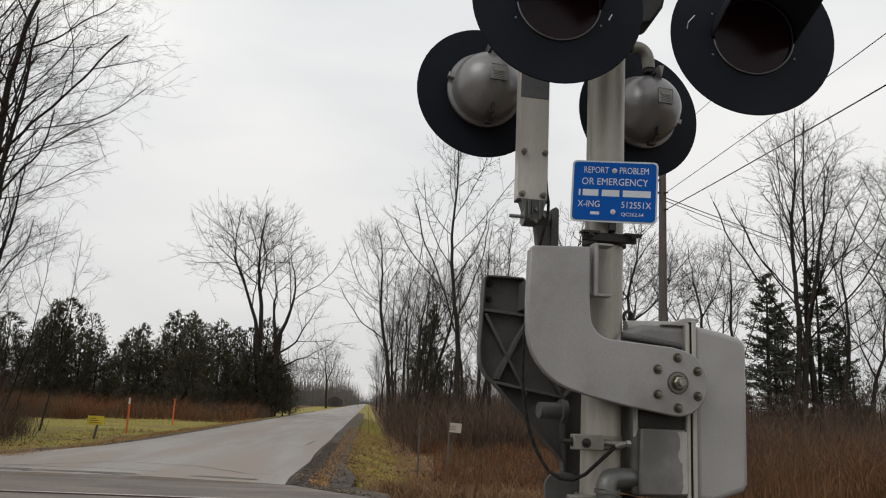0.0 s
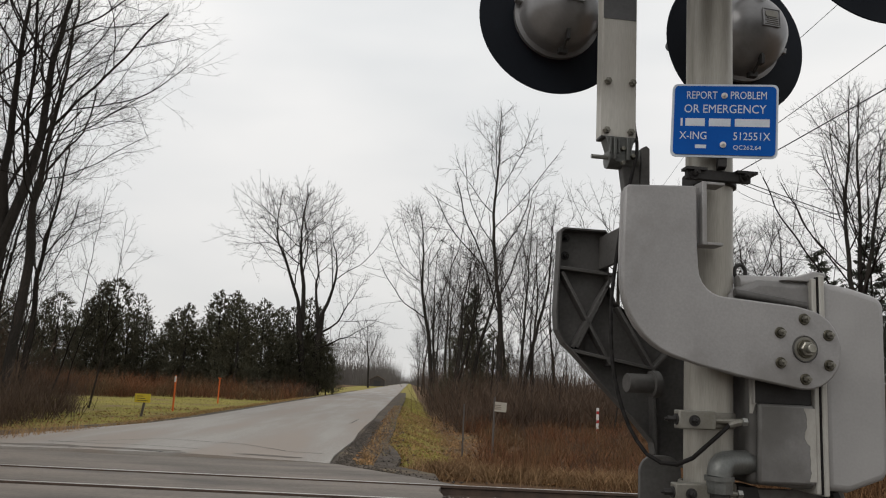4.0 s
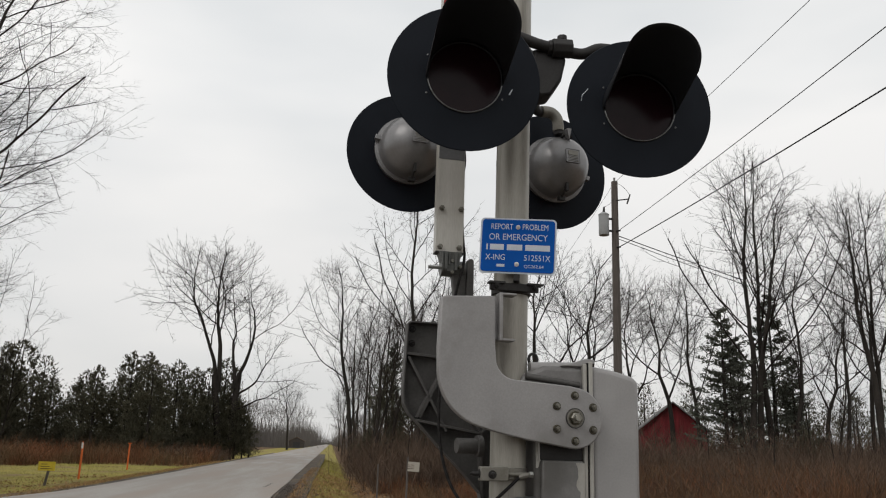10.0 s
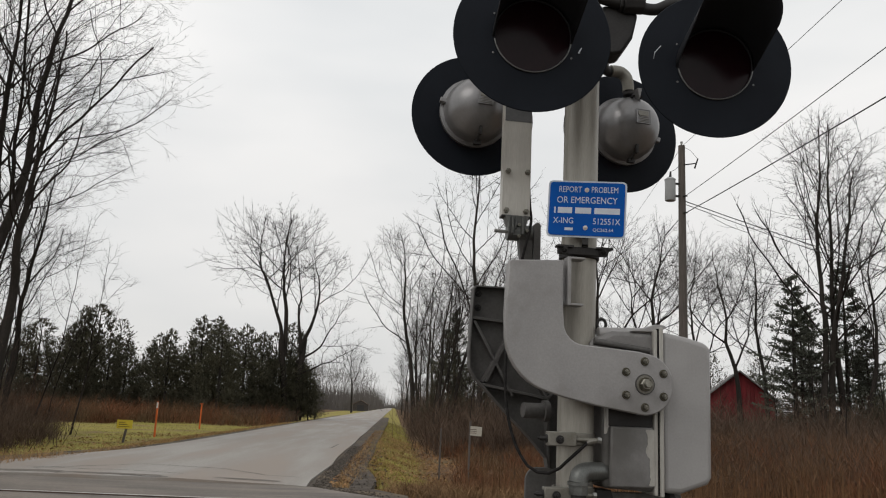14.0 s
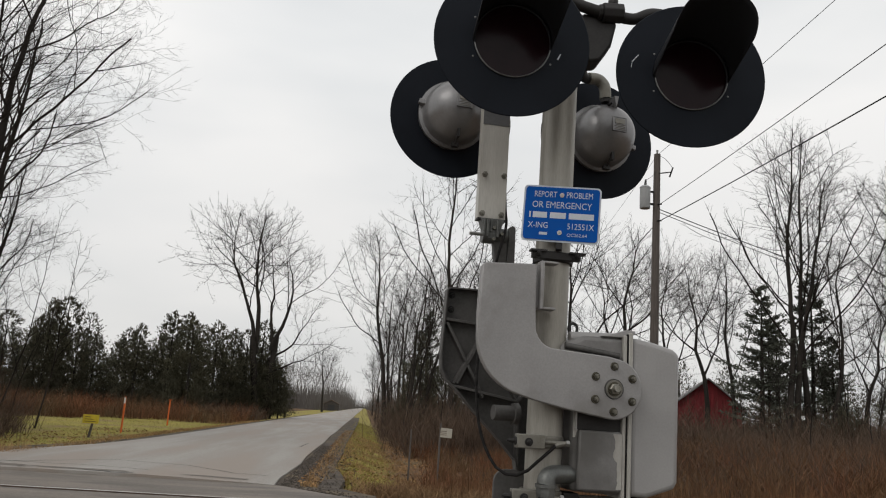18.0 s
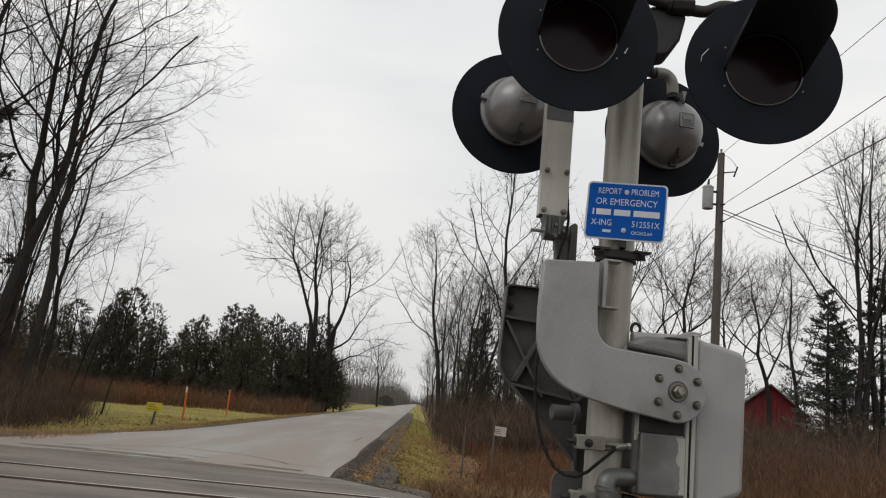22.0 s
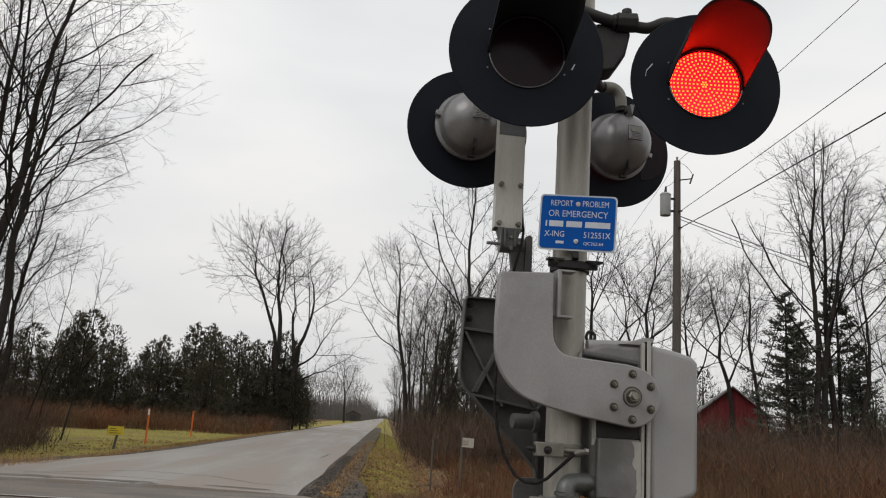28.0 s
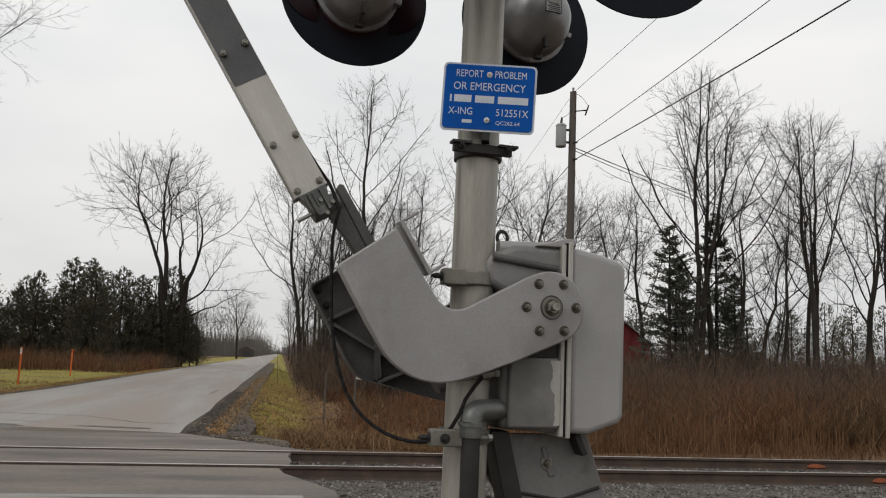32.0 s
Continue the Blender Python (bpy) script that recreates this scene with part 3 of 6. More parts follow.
def make_stones():
    rng = np.random.default_rng(9)
    spots, sizes = [], []
    for x0, x1, y0, y1, z, count in ((0.45, 13, 8.3, 10.62, -0.16, 9000), (0.5, 12, 10.95, 12.15, -0.15, 2500), (0.85, 12, 12.45, 14.6, -0.17, 3500), (-14, -8.5, 8.5, 14.6, -0.17, 1800)):
        for _ in range(count):
            x, y = rng.uniform(x0, x1), rng.uniform(y0, y1)
            if x < 1.6 and y < 10 and x < 0.95 - (y - 9) * 0.4:
                continue
            slope = 0.16 * max(0, 9.6 - y) / 1.3 + 0.16 * max(0, y - 13.4) / 1.3
            spots.append((x, y, z - slope + 0.01 * rng.normal()))
            sizes.append(rng.uniform(0.014, 0.034))
    stones("ballast_stones", spots, sizes, BALLAST, "grey and brown crushed ballast stones")
    spots, sizes = [], []
    for _ in range(3500):
        y = rng.uniform(12.9, 30)
        edge = -1.3 + max(0, (14.8 - y)) * 0.65
        spots.append((edge + abs(rng.normal(0, 0.45)), y, -0.03))
        sizes.append(rng.uniform(0.008, 0.024))
    for _ in range(900):
        y = rng.uniform(14, 26)
        spots.append((-6.75 - abs(rng.normal(0, 0.35)), y, -0.03))
        sizes.append(rng.uniform(0.008, 0.022))
    stones("shoulder_stones", spots, sizes, SHOULDER_STONE, "loose gravel along the edge of the asphalt")


# ---- the crossing signal beside the camera ----
MAST = (0.833, 2.905)
TURN = 5.5
PIVOT = (1.0792, 2.7974, 1.5755)


def circle(r, n=24, cx=0.0, cz=0.0, a0=0.0, a1=360.0):
    steps = n if abs(a1 - a0) >= 360 else n + 1
    return [(cx + r * math.cos(radians(a0 + (a1 - a0) * i / n)), cz + r * math.sin(radians(a0 + (a1 - a0) * i / n))) for i in range(steps)]


def bolt(s, x, y, z, r=0.011, out=0.014, washer=True):
    """A hexagonal bolt head with a washer, its axis along -y, added to a shape."""
    if washer:
        s.lathe([(0.001, -0.004), (r * 1.75, -0.004), (r * 1.75, 0.0)], 20, pose(x, y, z))
    s.lathe([(0.001, -out - 0.004), (r * 0.9, -out - 0.004), (r * 1.05, -out), (r * 1.05, -0.003)], 6, pose(x, y, z))
    s.lathe([(0.001, -out - 0.012), (r * 0.5, -out - 0.012), (r * 0.55, -out - 0.003)], 10, pose(x, y, z))
    return s


def arm_outline():
    """The elbow shape of a counterweight arm about the pivot, in x and z."""
    hub = circle(0.116, 16, 0, 0, -98, 82)
    inner = [(-0.02, 0.122), (-0.24, 0.136)]
    curve = [(-0.24 + 0.08 * math.cos(radians(a)), 0.216 + 0.08 * math.sin(radians(a))) for a in range(-100, -181, -16)]
    top = [(-0.323, 0.27), (-0.325, 0.452), (-0.335, 0.456), (-0.53, 0.444), (-0.541, 0.436)]
    outer = [(-0.546, 0.25)] + [(-0.325 + 0.222 * math.cos(radians(a)), 0.17 + 0.222 * math.sin(radians(a))) for a in range(184, 258, 8)]
    return hub + inner + curve + top + outer + [(-0.32, -0.062), (-0.18, -0.09)]


def make_gate_arm():
    """The moving gate: two elbow arms on the shaft, the bracket between them and the long board."""
    ob = thing("crossing_gate_arm", pose(*PIVOT, 0, 0, TURN), "grey aluminium crossing gate arm with two elbow brackets, raised upright", "gate arm")
    line = arm_outline()
    near = Shape().prism(line, -0.012, 0.012)
    near_arm = part("near_elbow_arm", near, ALUMINIUM, ob, "smooth grey cast elbow arm", bevel=0.005)
    rim = Shape()
    rim.tube([(-0.535, 0.02, 0.43), (-0.54, 0.02, 0.25)] + [(-0.325 + 0.213 * math.cos(radians(a)), 0.02, 0.17 + 0.213 * math.sin(radians(a))) for a in range(186, 258, 10)] + [(-0.18, 0.02, -0.082)], 0.009, 6)
    part("rim", rim, ALUMINIUM, near_arm)
    lip = Shape().box((-0.308, -0.012, 0.283), (-0.294, 0.045, 0.472)).box((-0.294, -0.012, 0.463), (-0.238, 0.045, 0.472)).box((-0.294, -0.012, 0.283), (-0.244, 0.045, 0.292)).box((-0.33, 0.014, 0.29), (-0.3, 0.03, 0.46))
    part("angle_lip", lip, ALUMINIUM, near_arm, bevel=0.002)
    hub = Shape().lathe([(0.001, -0.016), (0.034, -0.016), (0.037, -0.0125)], 28)
    part("hub_plate", hub, HUB_METAL, near_arm)
    part("hub_ring", Shape().lathe([(0.0345, -0.0165), (0.0375, -0.0175), (0.039, -0.0125)], 28), DARK_CAST, near_arm)
    part("washer", Shape().lathe([(0.001, -0.021), (0.025, -0.021), (0.0265, -0.019), (0.0265, -0.015)], 28), OLIVE_STEEL, near_arm)
    nut = Shape().lathe([(0.001, -0.034), (0.019, -0.034), (0.022, -0.031), (0.022, -0.015)], 6).lathe([(0.001, -0.052), (0.0115, -0.052), (0.013, -0.05), (0.013, -0.03)], 12)
    part("shaft_nut", nut, BOLT_STEEL, near_arm)
    for k in range(6):
        a = radians(90 + 60 * k)
        s = bolt(Shape(), 0, 0, 0, 0.0095, 0.011, False)
        at = part("bolt", s, BOLT_STEEL, near_arm, m=pose(0.086 * math.cos(a), -0.0155, 0.086 * math.sin(a), 0, 13 * k, 0))
        part("washer", Shape().lathe([(0.001, -0.0165), (0.015, -0.0165), (0.0165, -0.0145), (0.0165, -0.012)], 20), OLIVE_STEEL, near_arm, m=pose(0.086 * math.cos(a), 0, 0.086 * math.sin(a)))
    # the far arm shows its hollow, ribbed side
    D = 0.60
    line = circle(0.116, 14, 0, 0, -60, 82) + [(-0.05, 0.11), (-0.2, 0.108), (-0.29, 0.128), (-0.345, 0.17), (-0.372, 0.23), (-0.38, 0.425), (-0.39, 0.432), (-0.545, 0.432), (-0.556, 0.42), (-0.56, 0.28), (-0.566, 0.13), (-0.56, 0.06), (-0.535, 0.015), (-0.49, -0.025), (-0.40, -0.117), (-0.272, -0.24), (-0.20, -0.32), (-0.185, -0.40), (-0.02, -0.40)]
    far = Shape().prism(line, D + 0.05, D + 0.058)
    n = len(line)
    cx, cz = -0.3, 0.12
    inner = [(x + (cx - x) * 0.02, z + (cz - z) * 0.02) for x, z in line]
    for i in range(n):
        a, b = line[i], line[(i + 1) % n]
        c, d = inner[(i + 1) % n], inner[i]
        far.add([(a[0], D, a[1]), (b[0], D, b[1]), (b[0], D + 0.05, b[1]), (a[0], D + 0.05, a[1])], [(0, 1, 2, 3)])
        far.add([(d[0], D, d[1]), (c[0], D, c[1]), (c[0], D + 0.05, c[1]), (d[0], D + 0.05, d[1])], [(3, 2, 1, 0)])
        far.add([(a[0], D, a[1]), (b[0], D, b[1]), (c[0], D, c[1]), (d[0], D, d[1])], [(0, 3, 2, 1)])
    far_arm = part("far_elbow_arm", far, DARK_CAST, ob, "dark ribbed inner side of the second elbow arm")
    ribs = (((-0.555, 0.285), (-0.345, 0.27)), ((-0.545, 0.27), (-0.36, -0.055)), ((-0.37, 0.24), (-0.50, 0.0)), ((-0.36, 0.26), (-0.485, 0.0)), ((-0.5, -0.01), (-0.2, -0.06)), ((-0.335, 0.155), (-0.2, -0.06)), ((-0.2, -0.06), (-0.19, -0.36)), ((-0.2, -0.06), (-0.05, 0.1)))
    for (xa, za), (xb, zb) in ribs:
        run, rise = xb - xa, zb - za
        length = math.hypot(run, rise)
        s = Shape().box((0, 0, -0.006), (length, 0.046, 0.006))
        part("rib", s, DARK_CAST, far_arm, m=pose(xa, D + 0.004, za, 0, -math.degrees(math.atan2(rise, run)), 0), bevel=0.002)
    for x, z in ((-0.525, 0.40), (-0.525, 0.335), (-0.35, 0.40), (-0.35, 0.34)):
        part("bolt", bolt(Shape(), 0, 0, 0, 0.009, 0.012), DARK_STEEL, far_arm, m=pose(x, D + 0.05, z, 0, 0, 0))
    # cross members between the two arms
    bar = Shape().box((-0.40, 0.012, 0.29), (-0.385, D + 0.04, 0.41))
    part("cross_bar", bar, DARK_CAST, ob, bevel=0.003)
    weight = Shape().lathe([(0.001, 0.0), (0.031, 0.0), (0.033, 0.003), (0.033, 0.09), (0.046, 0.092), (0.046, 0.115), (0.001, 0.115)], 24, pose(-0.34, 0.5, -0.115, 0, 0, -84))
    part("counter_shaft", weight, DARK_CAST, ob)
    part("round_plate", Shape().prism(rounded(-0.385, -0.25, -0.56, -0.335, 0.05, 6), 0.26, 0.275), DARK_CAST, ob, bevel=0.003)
    # bracket carrying the board
    yoke = Shape().prism([(-0.345, 0.30), (-0.305, 0.30), (-0.308, 0.685), (-0.32, 0.695), (-0.338, 0.685)], 0.385, 0.42)
    yoke.prism([(-0.385, 0.30), (-0.345, 0.30), (-0.34, 0.64), (-0.36, 0.66), (-0.40, 0.655), (-0.405, 0.61), (-0.39, 0.5)], 0.39, 0.43)
    part("yoke", yoke, DARK_CAST, ob, "dark steel yoke", bevel=0.003)
    knuckle = Shape().lathe([(0.001, -0.06), (0.034, -0.06), (0.036, -0.055), (0.036, 0.05), (0.001, 0.05)], 20, pose(-0.405, 0.41, 0.645, 0, 0, 90))
    knuckle.prism([(-0.472, 0.715), (-0.365, 0.715), (-0.38, 0.66), (-0.4, 0.625), (-0.44, 0.625)], 0.375, 0.43)
    knuckle.box((-0.445, 0.36, 0.63), (-0.435, 0.376, 0.71)).box((-0.40, 0.36, 0.63), (-0.39, 0.376, 0.71))
    knuckle_part = part("knuckle", knuckle, ELBOW_ZINC, ob, "dark galvanised shear-pin knuckle", bevel=0.002)
    for x in (-0.455, -0.425, -0.395):
        part("rib", Shape().box((x - 0.003, 0.366, 0.655), (x + 0.003, 0.376, 0.708)), ELBOW_ZINC, knuckle_part, bevel=0.001)
    for x, z in ((-0.41, 0.672), (-0.41, 0.622), (-0.375, 0.648)):
        part("pin_head", Shape().lathe([(0.001, -0.012), (0.007, -0.012), (0.008, 0.0)], 10), BOLT_STEEL, knuckle_part, m=pose(x, 0.374, z))
    part("shear_pin", Shape().tube([(-0.512, 0.40, 0.645), (-0.44, 0.40, 0.645)], 0.0075, 10), STEEL, ob)
    part("base_plate", Shape().box((-0.486, 0.378, 0.708), (-0.356, 0.43, 0.7158)), DARK_STEEL, ob)
    low = part("board_socket", Shape().box((-0.4815, 0.388, 0.716), (-0.3605, 0.422, 2.3)), BOARD_METAL, ob, "bare aluminium channel", bevel=0.0015)
    for x in (-0.4835, -0.3605):
        part("channel_flange", Shape().box((x, 0.3895, 0.716), (x + 0.002, 0.44, 2.3)), BOARD_METAL, low)
    for x, z in ((-0.462, 0.915), (-0.374, 0.916), (-0.465, 0.737), (-0.378, 0.737), (-0.462, 1.27), (-0.378, 1.275)):
        part("bolt", bolt(Shape(), 0, 0, 0, 0.0125, 0.012, False), BOLT_STEEL, low, m=pose(x, 0.3885, z))
    marks = [(1.15, 1.60, GREY_BAND, "grey_band"), (1.60, 2.0, RED_PAINT, "red_stripe"), (2.0, 2.3, WHITE, "white_stripe")]
    marks += [(2.31 + 0.4 * k, 2.71 + 0.4 * k, (RED_PAINT, WHITE)[k % 2], ("red_stripe", "white_stripe")[k % 2]) for k in range(11)]
    arm_board = part("board", Shape().box((-0.488, 0.394, 2.302), (-0.354, 0.414, 6.75)), BOARD_METAL, ob, "long flat gate board with red and white stripes", bevel=0.0015)
    for lo, hi, mat, name in marks:
        part(name, Shape().box((-0.481, 0.3862 if lo < 2.2 else 0.390, lo), (-0.361, 0.3945 if lo > 2.2 else 0.3875, hi - 0.004)), mat, arm_board)
    # light cable up the arm
    pts = [(-0.362, 0.43, 1.3), (-0.358, 0.43, 0.95), (-0.348, 0.43, 0.78), (-0.346, 0.41, 0.715), (-0.362, 0.37, 0.65), (-0.376, 0.36, 0.605)]
    part("cable", Shape().tube(smooth_line(pts, 4), 0.0062, 8), RUBBER, ob)
    return ob


def smooth_line(points, steps=8):
    pts = [Vector(p) for p in points]
    out = []
    for i in range(len(pts) - 1):
        a, b, c, d = pts[max(i - 1, 0)], pts[i], pts[i + 1], pts[min(i + 2, len(pts) - 1)]
        for k in range(steps):
            t = k / steps
            out.append(0.5 * ((2 * b) + (c - a) * t + (2 * a - 5 * b + 4 * c - d) * t * t + (3 * b - a - 3 * c + d) * t ** 3))
    return out + [pts[-1]]


CABLE_UP = [(-0.376, 0.36, 0.605), (-0.398, 0.351, 0.516), (-0.416, 0.347, 0.427), (-0.432, 0.342, 0.337), (-0.446, 0.335, 0.247), (-0.458, 0.327, 0.156), (-0.466, 0.307, 0.067), (-0.472, 0.281, -0.02), (-0.471, 0.25, -0.106), (-0.46, 0.218, -0.191), (-0.435, 0.184, -0.272), (-0.394, 0.136, -0.336), (-0.331, 0.076, -0.341), (-0.272, 0.039, -0.284), (-0.205, 0.032, -0.222)]
CABLE_DOWN = [(-0.642, 0.36, 0.315), (-0.656, 0.364, 0.226), (-0.655, 0.361, 0.135), (-0.652, 0.354, 0.045), (-0.648, 0.341, -0.045), (-0.639, 0.32, -0.133), (-0.623, 0.297, -0.219), (-0.595, 0.269, -0.299), (-0.55, 0.23, -0.367), (-0.488, 0.185, -0.414), (-0.42, 0.13, -0.436), (-0.353, 0.071, -0.428), (-0.299, 0.03, -0.374), (-0.261, 0.03, -0.291), (-0.205, 0.032, -0.222)]
CABLE_PIECES = 26


def cable_points(share):
    """The hanging cable as evenly spaced points; share: 0 with the gate up, 1 as far down as it comes."""
    line = smooth_line([Vector(a).lerp(Vector(b), share) for a, b in zip(CABLE_UP, CABLE_DOWN)], 10)
    at = [0.0]
    for a, b in zip(line, line[1:]):
        at.append(at[-1] + (b - a).length)
    out, k = [], 0
    for i in range(CABLE_PIECES + 1):
        d = at[-1] * i / CABLE_PIECES
        while k < len(at) - 2 and at[k + 1] < d:
            k += 1
        out.append(line[k].lerp(line[k + 1], (d - at[k]) / max(at[k + 1] - at[k], 1e-6)))
    return out


def make_gate_cable():
    """The loose loop of cable from the arm to the mast, in short stiff pieces."""
    ob = thing("gate_cable", pose(*PIVOT, 0, 0, TURN), "black rubber cable hanging in a loop from the gate arm", "cable")
    pts = cable_points(0.0)
    step = max((pts[1] - pts[0]).length, (cable_points(1.0)[1] - cable_points(1.0)[0]).length) * 0.52
    s = Shape().lathe([(0.001, -step - 0.005), (0.005, -step - 0.002), (0.0062, -step), (0.0062, step), (0.005, step + 0.002), (0.001, step + 0.005)], 8)
    me = s.mesh("cable_run", RUBBER)
    return ob, [part("cable_run", me, None, ob) for _ in range(CABLE_PIECES)]


def cable_pose(a, b):
    return Matrix.Translation((a + b) / 2) @ (b - a).to_track_quat("Y", "Z").to_matrix().to_4x4()


def rounded(w0, w1, z0, z1, r, n=5):
    """A rectangle with round corners in x and z."""
    out = []
    for cx, cz, a in ((w1 - r, z0 + r, -90), (w1 - r, z1 - r, 0), (w0 + r, z1 - r, 90), (w0 + r, z0 + r, 180)):
        out += [(cx + r * math.cos(radians(a + 90 * i / n)), cz + r * math.sin(radians(a + 90 * i / n))) for i in range(n + 1)]
    return out


def make_mechanism():
    """The gate motor box clamped to the mast, with its cover, clamps and conduit."""
    ob = thing("gate_mechanism", pose(*PIVOT, 0, 0, TURN), "grey weathered aluminium gate motor box clamped to the mast", "gate motor")
    body = Shape().prism([(-0.14, -0.39), (0.085, -0.40), (0.085, 0.205), (-0.10, 0.205), (-0.19, 0.165), (-0.205, 0.13), (-0.19, 0.07), (-0.14, 0.05)], 0.055, 0.42)
    case = part("case", body, CASE_GREY, ob, "cast aluminium case", bevel=0.02, segments=3)
    # thin dark plate on the case front, painting in the deep shade of the recess
    part("recess", Shape().box((-0.125, 0.05, -0.16), (0.055, 0.056, -0.03)), DARK_STEEL, case, bevel=0.002)
    part("recess_sill", Shape().box((-0.128, 0.044, -0.163), (-0.122, 0.056, -0.03)), ALU_BOX, case, bevel=0.002)
    part("case_panel", Shape().prism([(-0.12, -0.385), (0.056, -0.385), (0.056, -0.160), (-0.115, -0.160)], 0.036, 0.056), CASE_GREY, case, bevel=0.008)
    zs = np.linspace(-0.375, -0.168, 34)
    edge = [(0.040 - 0.014 * max(0.0, noise.noise((0.3, z * 26, 1.0))) - 0.010 * (z > -0.27) + 0.004 * noise.noise((0.7, z * 90, 2.0)), z) for z in zs]
    part("paint_streak", Shape().prism([(0.0575, z) for z in (-0.375, -0.168)] + edge[::-1], 0.0348, 0.0375), FLANGE, case, "flaked cream paint")
    zs = np.linspace(-0.19, -0.06, 18)
    edge = [(-0.128 + 0.014 * math.sin((z + 0.19) * 24) + 0.006 * noise.noise((0.2, z * 60, 4.0)), z) for z in zs]
    part("paint_streak", Shape().prism([(-0.136, z) for z in (-0.19, -0.06)][::-1] + edge, 0.0505, 0.056), FLANGE, case, "flaked cream paint")
    part("top_rib", Shape().tube([(-0.18, 0.05, 0.158), (0.045, 0.05, 0.132)], [0.013, 0.012], 12), DARK_CAST, case)
    part("top_cap", Shape().tube([(-0.15, 0.09, 0.195), (0.07, 0.09, 0.205)], 0.022, 14), ALU_BOX, case, bevel=0.0)
    part("flange", Shape().prism([(0.079, -0.415), (0.0965, -0.415), (0.0965, 0.225), (0.079, 0.225)], 0.033, 0.44), FLANGE, case, "pale gasket flange with paint streaks", bevel=0.004)
    part("gasket", Shape().box((0.0735, 0.036, -0.41), (0.0788, 0.43, 0.22)), RUBBER, case)
    part("rear_flange", Shape().box((0.058, 0.0375, -0.41), (0.0733, 0.435, 0.215)), FLANGE, case, bevel=0.003)
    part("hinge", Shape().prism([(-0.03, 0.206), (0.03, 0.222), (0.075, 0.238), (0.112, 0.236), (0.114, 0.222), (0.08, 0.214), (0.06, 0.206)], 0.05, 0.11), ALU_BOX, case, bevel=0.003)
    cover = Shape().prism([(0.097, -0.40), (0.17, -0.405), (0.285, -0.365), (0.30, -0.34), (0.305, 0.15), (0.288, 0.175), (0.2, 0.197), (0.098, 0.212)], 0.05, 0.43)
    part("cover", cover, ALU_BOX, ob, "smooth rounded aluminium cover", bevel=0.022, segments=4)
    ring = [(-0.125 + 0.018 * math.cos(a), 0.12, 0.232 + 0.022 * math.sin(a)) for a in np.linspace(-1.2, 4.34, 16)]
    part("lifting_eye", Shape().tube(ring, 0.0065, 8), DARK_STEEL, case)
    part("shaft", Shape().lathe([(0.05, 0.012), (0.05, 0.06), (0.07, 0.06)], 24), DARK_CAST, case)
    tail = Shape().prism([(-0.085, -0.41), (0.07, -1.02), (0.43, -1.02), (0.214, -0.41)], 0.15, 0.165)
    tail_plate = part("lower_bracket", tail, BRACKET, case, "slanting grey steel support plate", bevel=0.004)
    part("lower_web", Shape().prism([(-0.15, -0.40), (0.0, -1.02), (0.066, -1.02), (-0.089, -0.40)], 0.10, 0.20), DARK_STEEL, case, bevel=0.003)
    part("stop_tab", Shape().box((-0.011, 0.09, -0.075), (0.011, 0.149, 0.0)), DARK_STEEL, tail_plate, m=pose(0.148, 0, -0.405, 0, -25, 0), bevel=0.003)
    part("bolt", bolt(Shape(), 0, 0, 0, 0.012, 0.02), BOLT_STEEL, tail_plate, m=pose(0.066, 0.15, -0.505))
    part("lug", Shape().prism([(0.045, -0.455), (0.075, -0.55), (0.095, -0.545), (0.062, -0.455)], 0.143, 0.149), BRACKET, tail_plate, bevel=0.003)
    part("seam_bar", Shape().tube([(-0.03, 0.148, -0.60), (0.12, 0.148, -0.625), (0.26, 0.148, -0.585)], 0.006, 6), DARK_STEEL, tail_plate)
    mx, my = -0.233, 0.126
    for z, name, x0, x1, back in ((-0.215, "middle_clamp", -0.365, -0.255, 0.0), (-0.415, "lower_clamp", -0.375, -0.272, 0.0), (0.085, "upper_clamp", -0.345, -0.235, 0.035)):
        s = Shape().lathe([(0.073, -0.024), (0.082, -0.022), (0.082, 0.022), (0.073, 0.024)], 28, pose(mx, my, z, 90, 0, 0), closed=True)
        s.box((x0, 0.018 + back, z - 0.026), (x1, 0.058 + back, z + 0.026))
        cl = part(name, s, HUB_METAL, ob, "weathered pipe clamp", bevel=0.004)
        if not back:
            part("bolt", bolt(Shape(), 0, 0, 0, 0.009, 0.016), DARK_STEEL, cl, m=pose(x0 + 0.045, 0.018, z - 0.002))
        part("bolt", bolt(Shape(), 0, 0, 0, 0.009, 0.024), DARK_STEEL, cl, m=pose(x0, 0.036 + back, z, 0, 0, -90))
        part("clamp_rod", Shape().tube([(x1 - 0.01, 0.036 + back, z), (x1 + 0.095, 0.036 + back, z)], 0.008, 10), HUB_METAL, cl)
        part("nut", Shape().lathe([(0.001, -0.008), (0.012, -0.008), (0.013, 0.006), (0.001, 0.008)], 6, pose(x1 + 0.092, 0.036 + back, z, 0, 0, 90)), STEEL, cl)
    px, py = -0.247, 0.020
    bend = [(px, py, -0.37), (px + 0.005, py + 0.003, -0.348), (px + 0.023, py + 0.014, -0.334), (px + 0.065, py + 0.035, -0.331), (px + 0.115, py + 0.06, -0.331)]
    conduit = part("conduit", Shape().tube([(px, py, -1.02), (px, py, -0.38)], 0.029, 20), DARK_STEEL, ob, "dark rigid conduit rising to a cast elbow")
    part("elbow", Shape().tube(smooth_line(bend, 6), 0.035, 20), ELBOW_ZINC, conduit, "cast zinc elbow")
    part("coupling", Shape().tube([(px, py, -0.412), (px, py, -0.378)], 0.037, 8), ELBOW_ZINC, conduit)
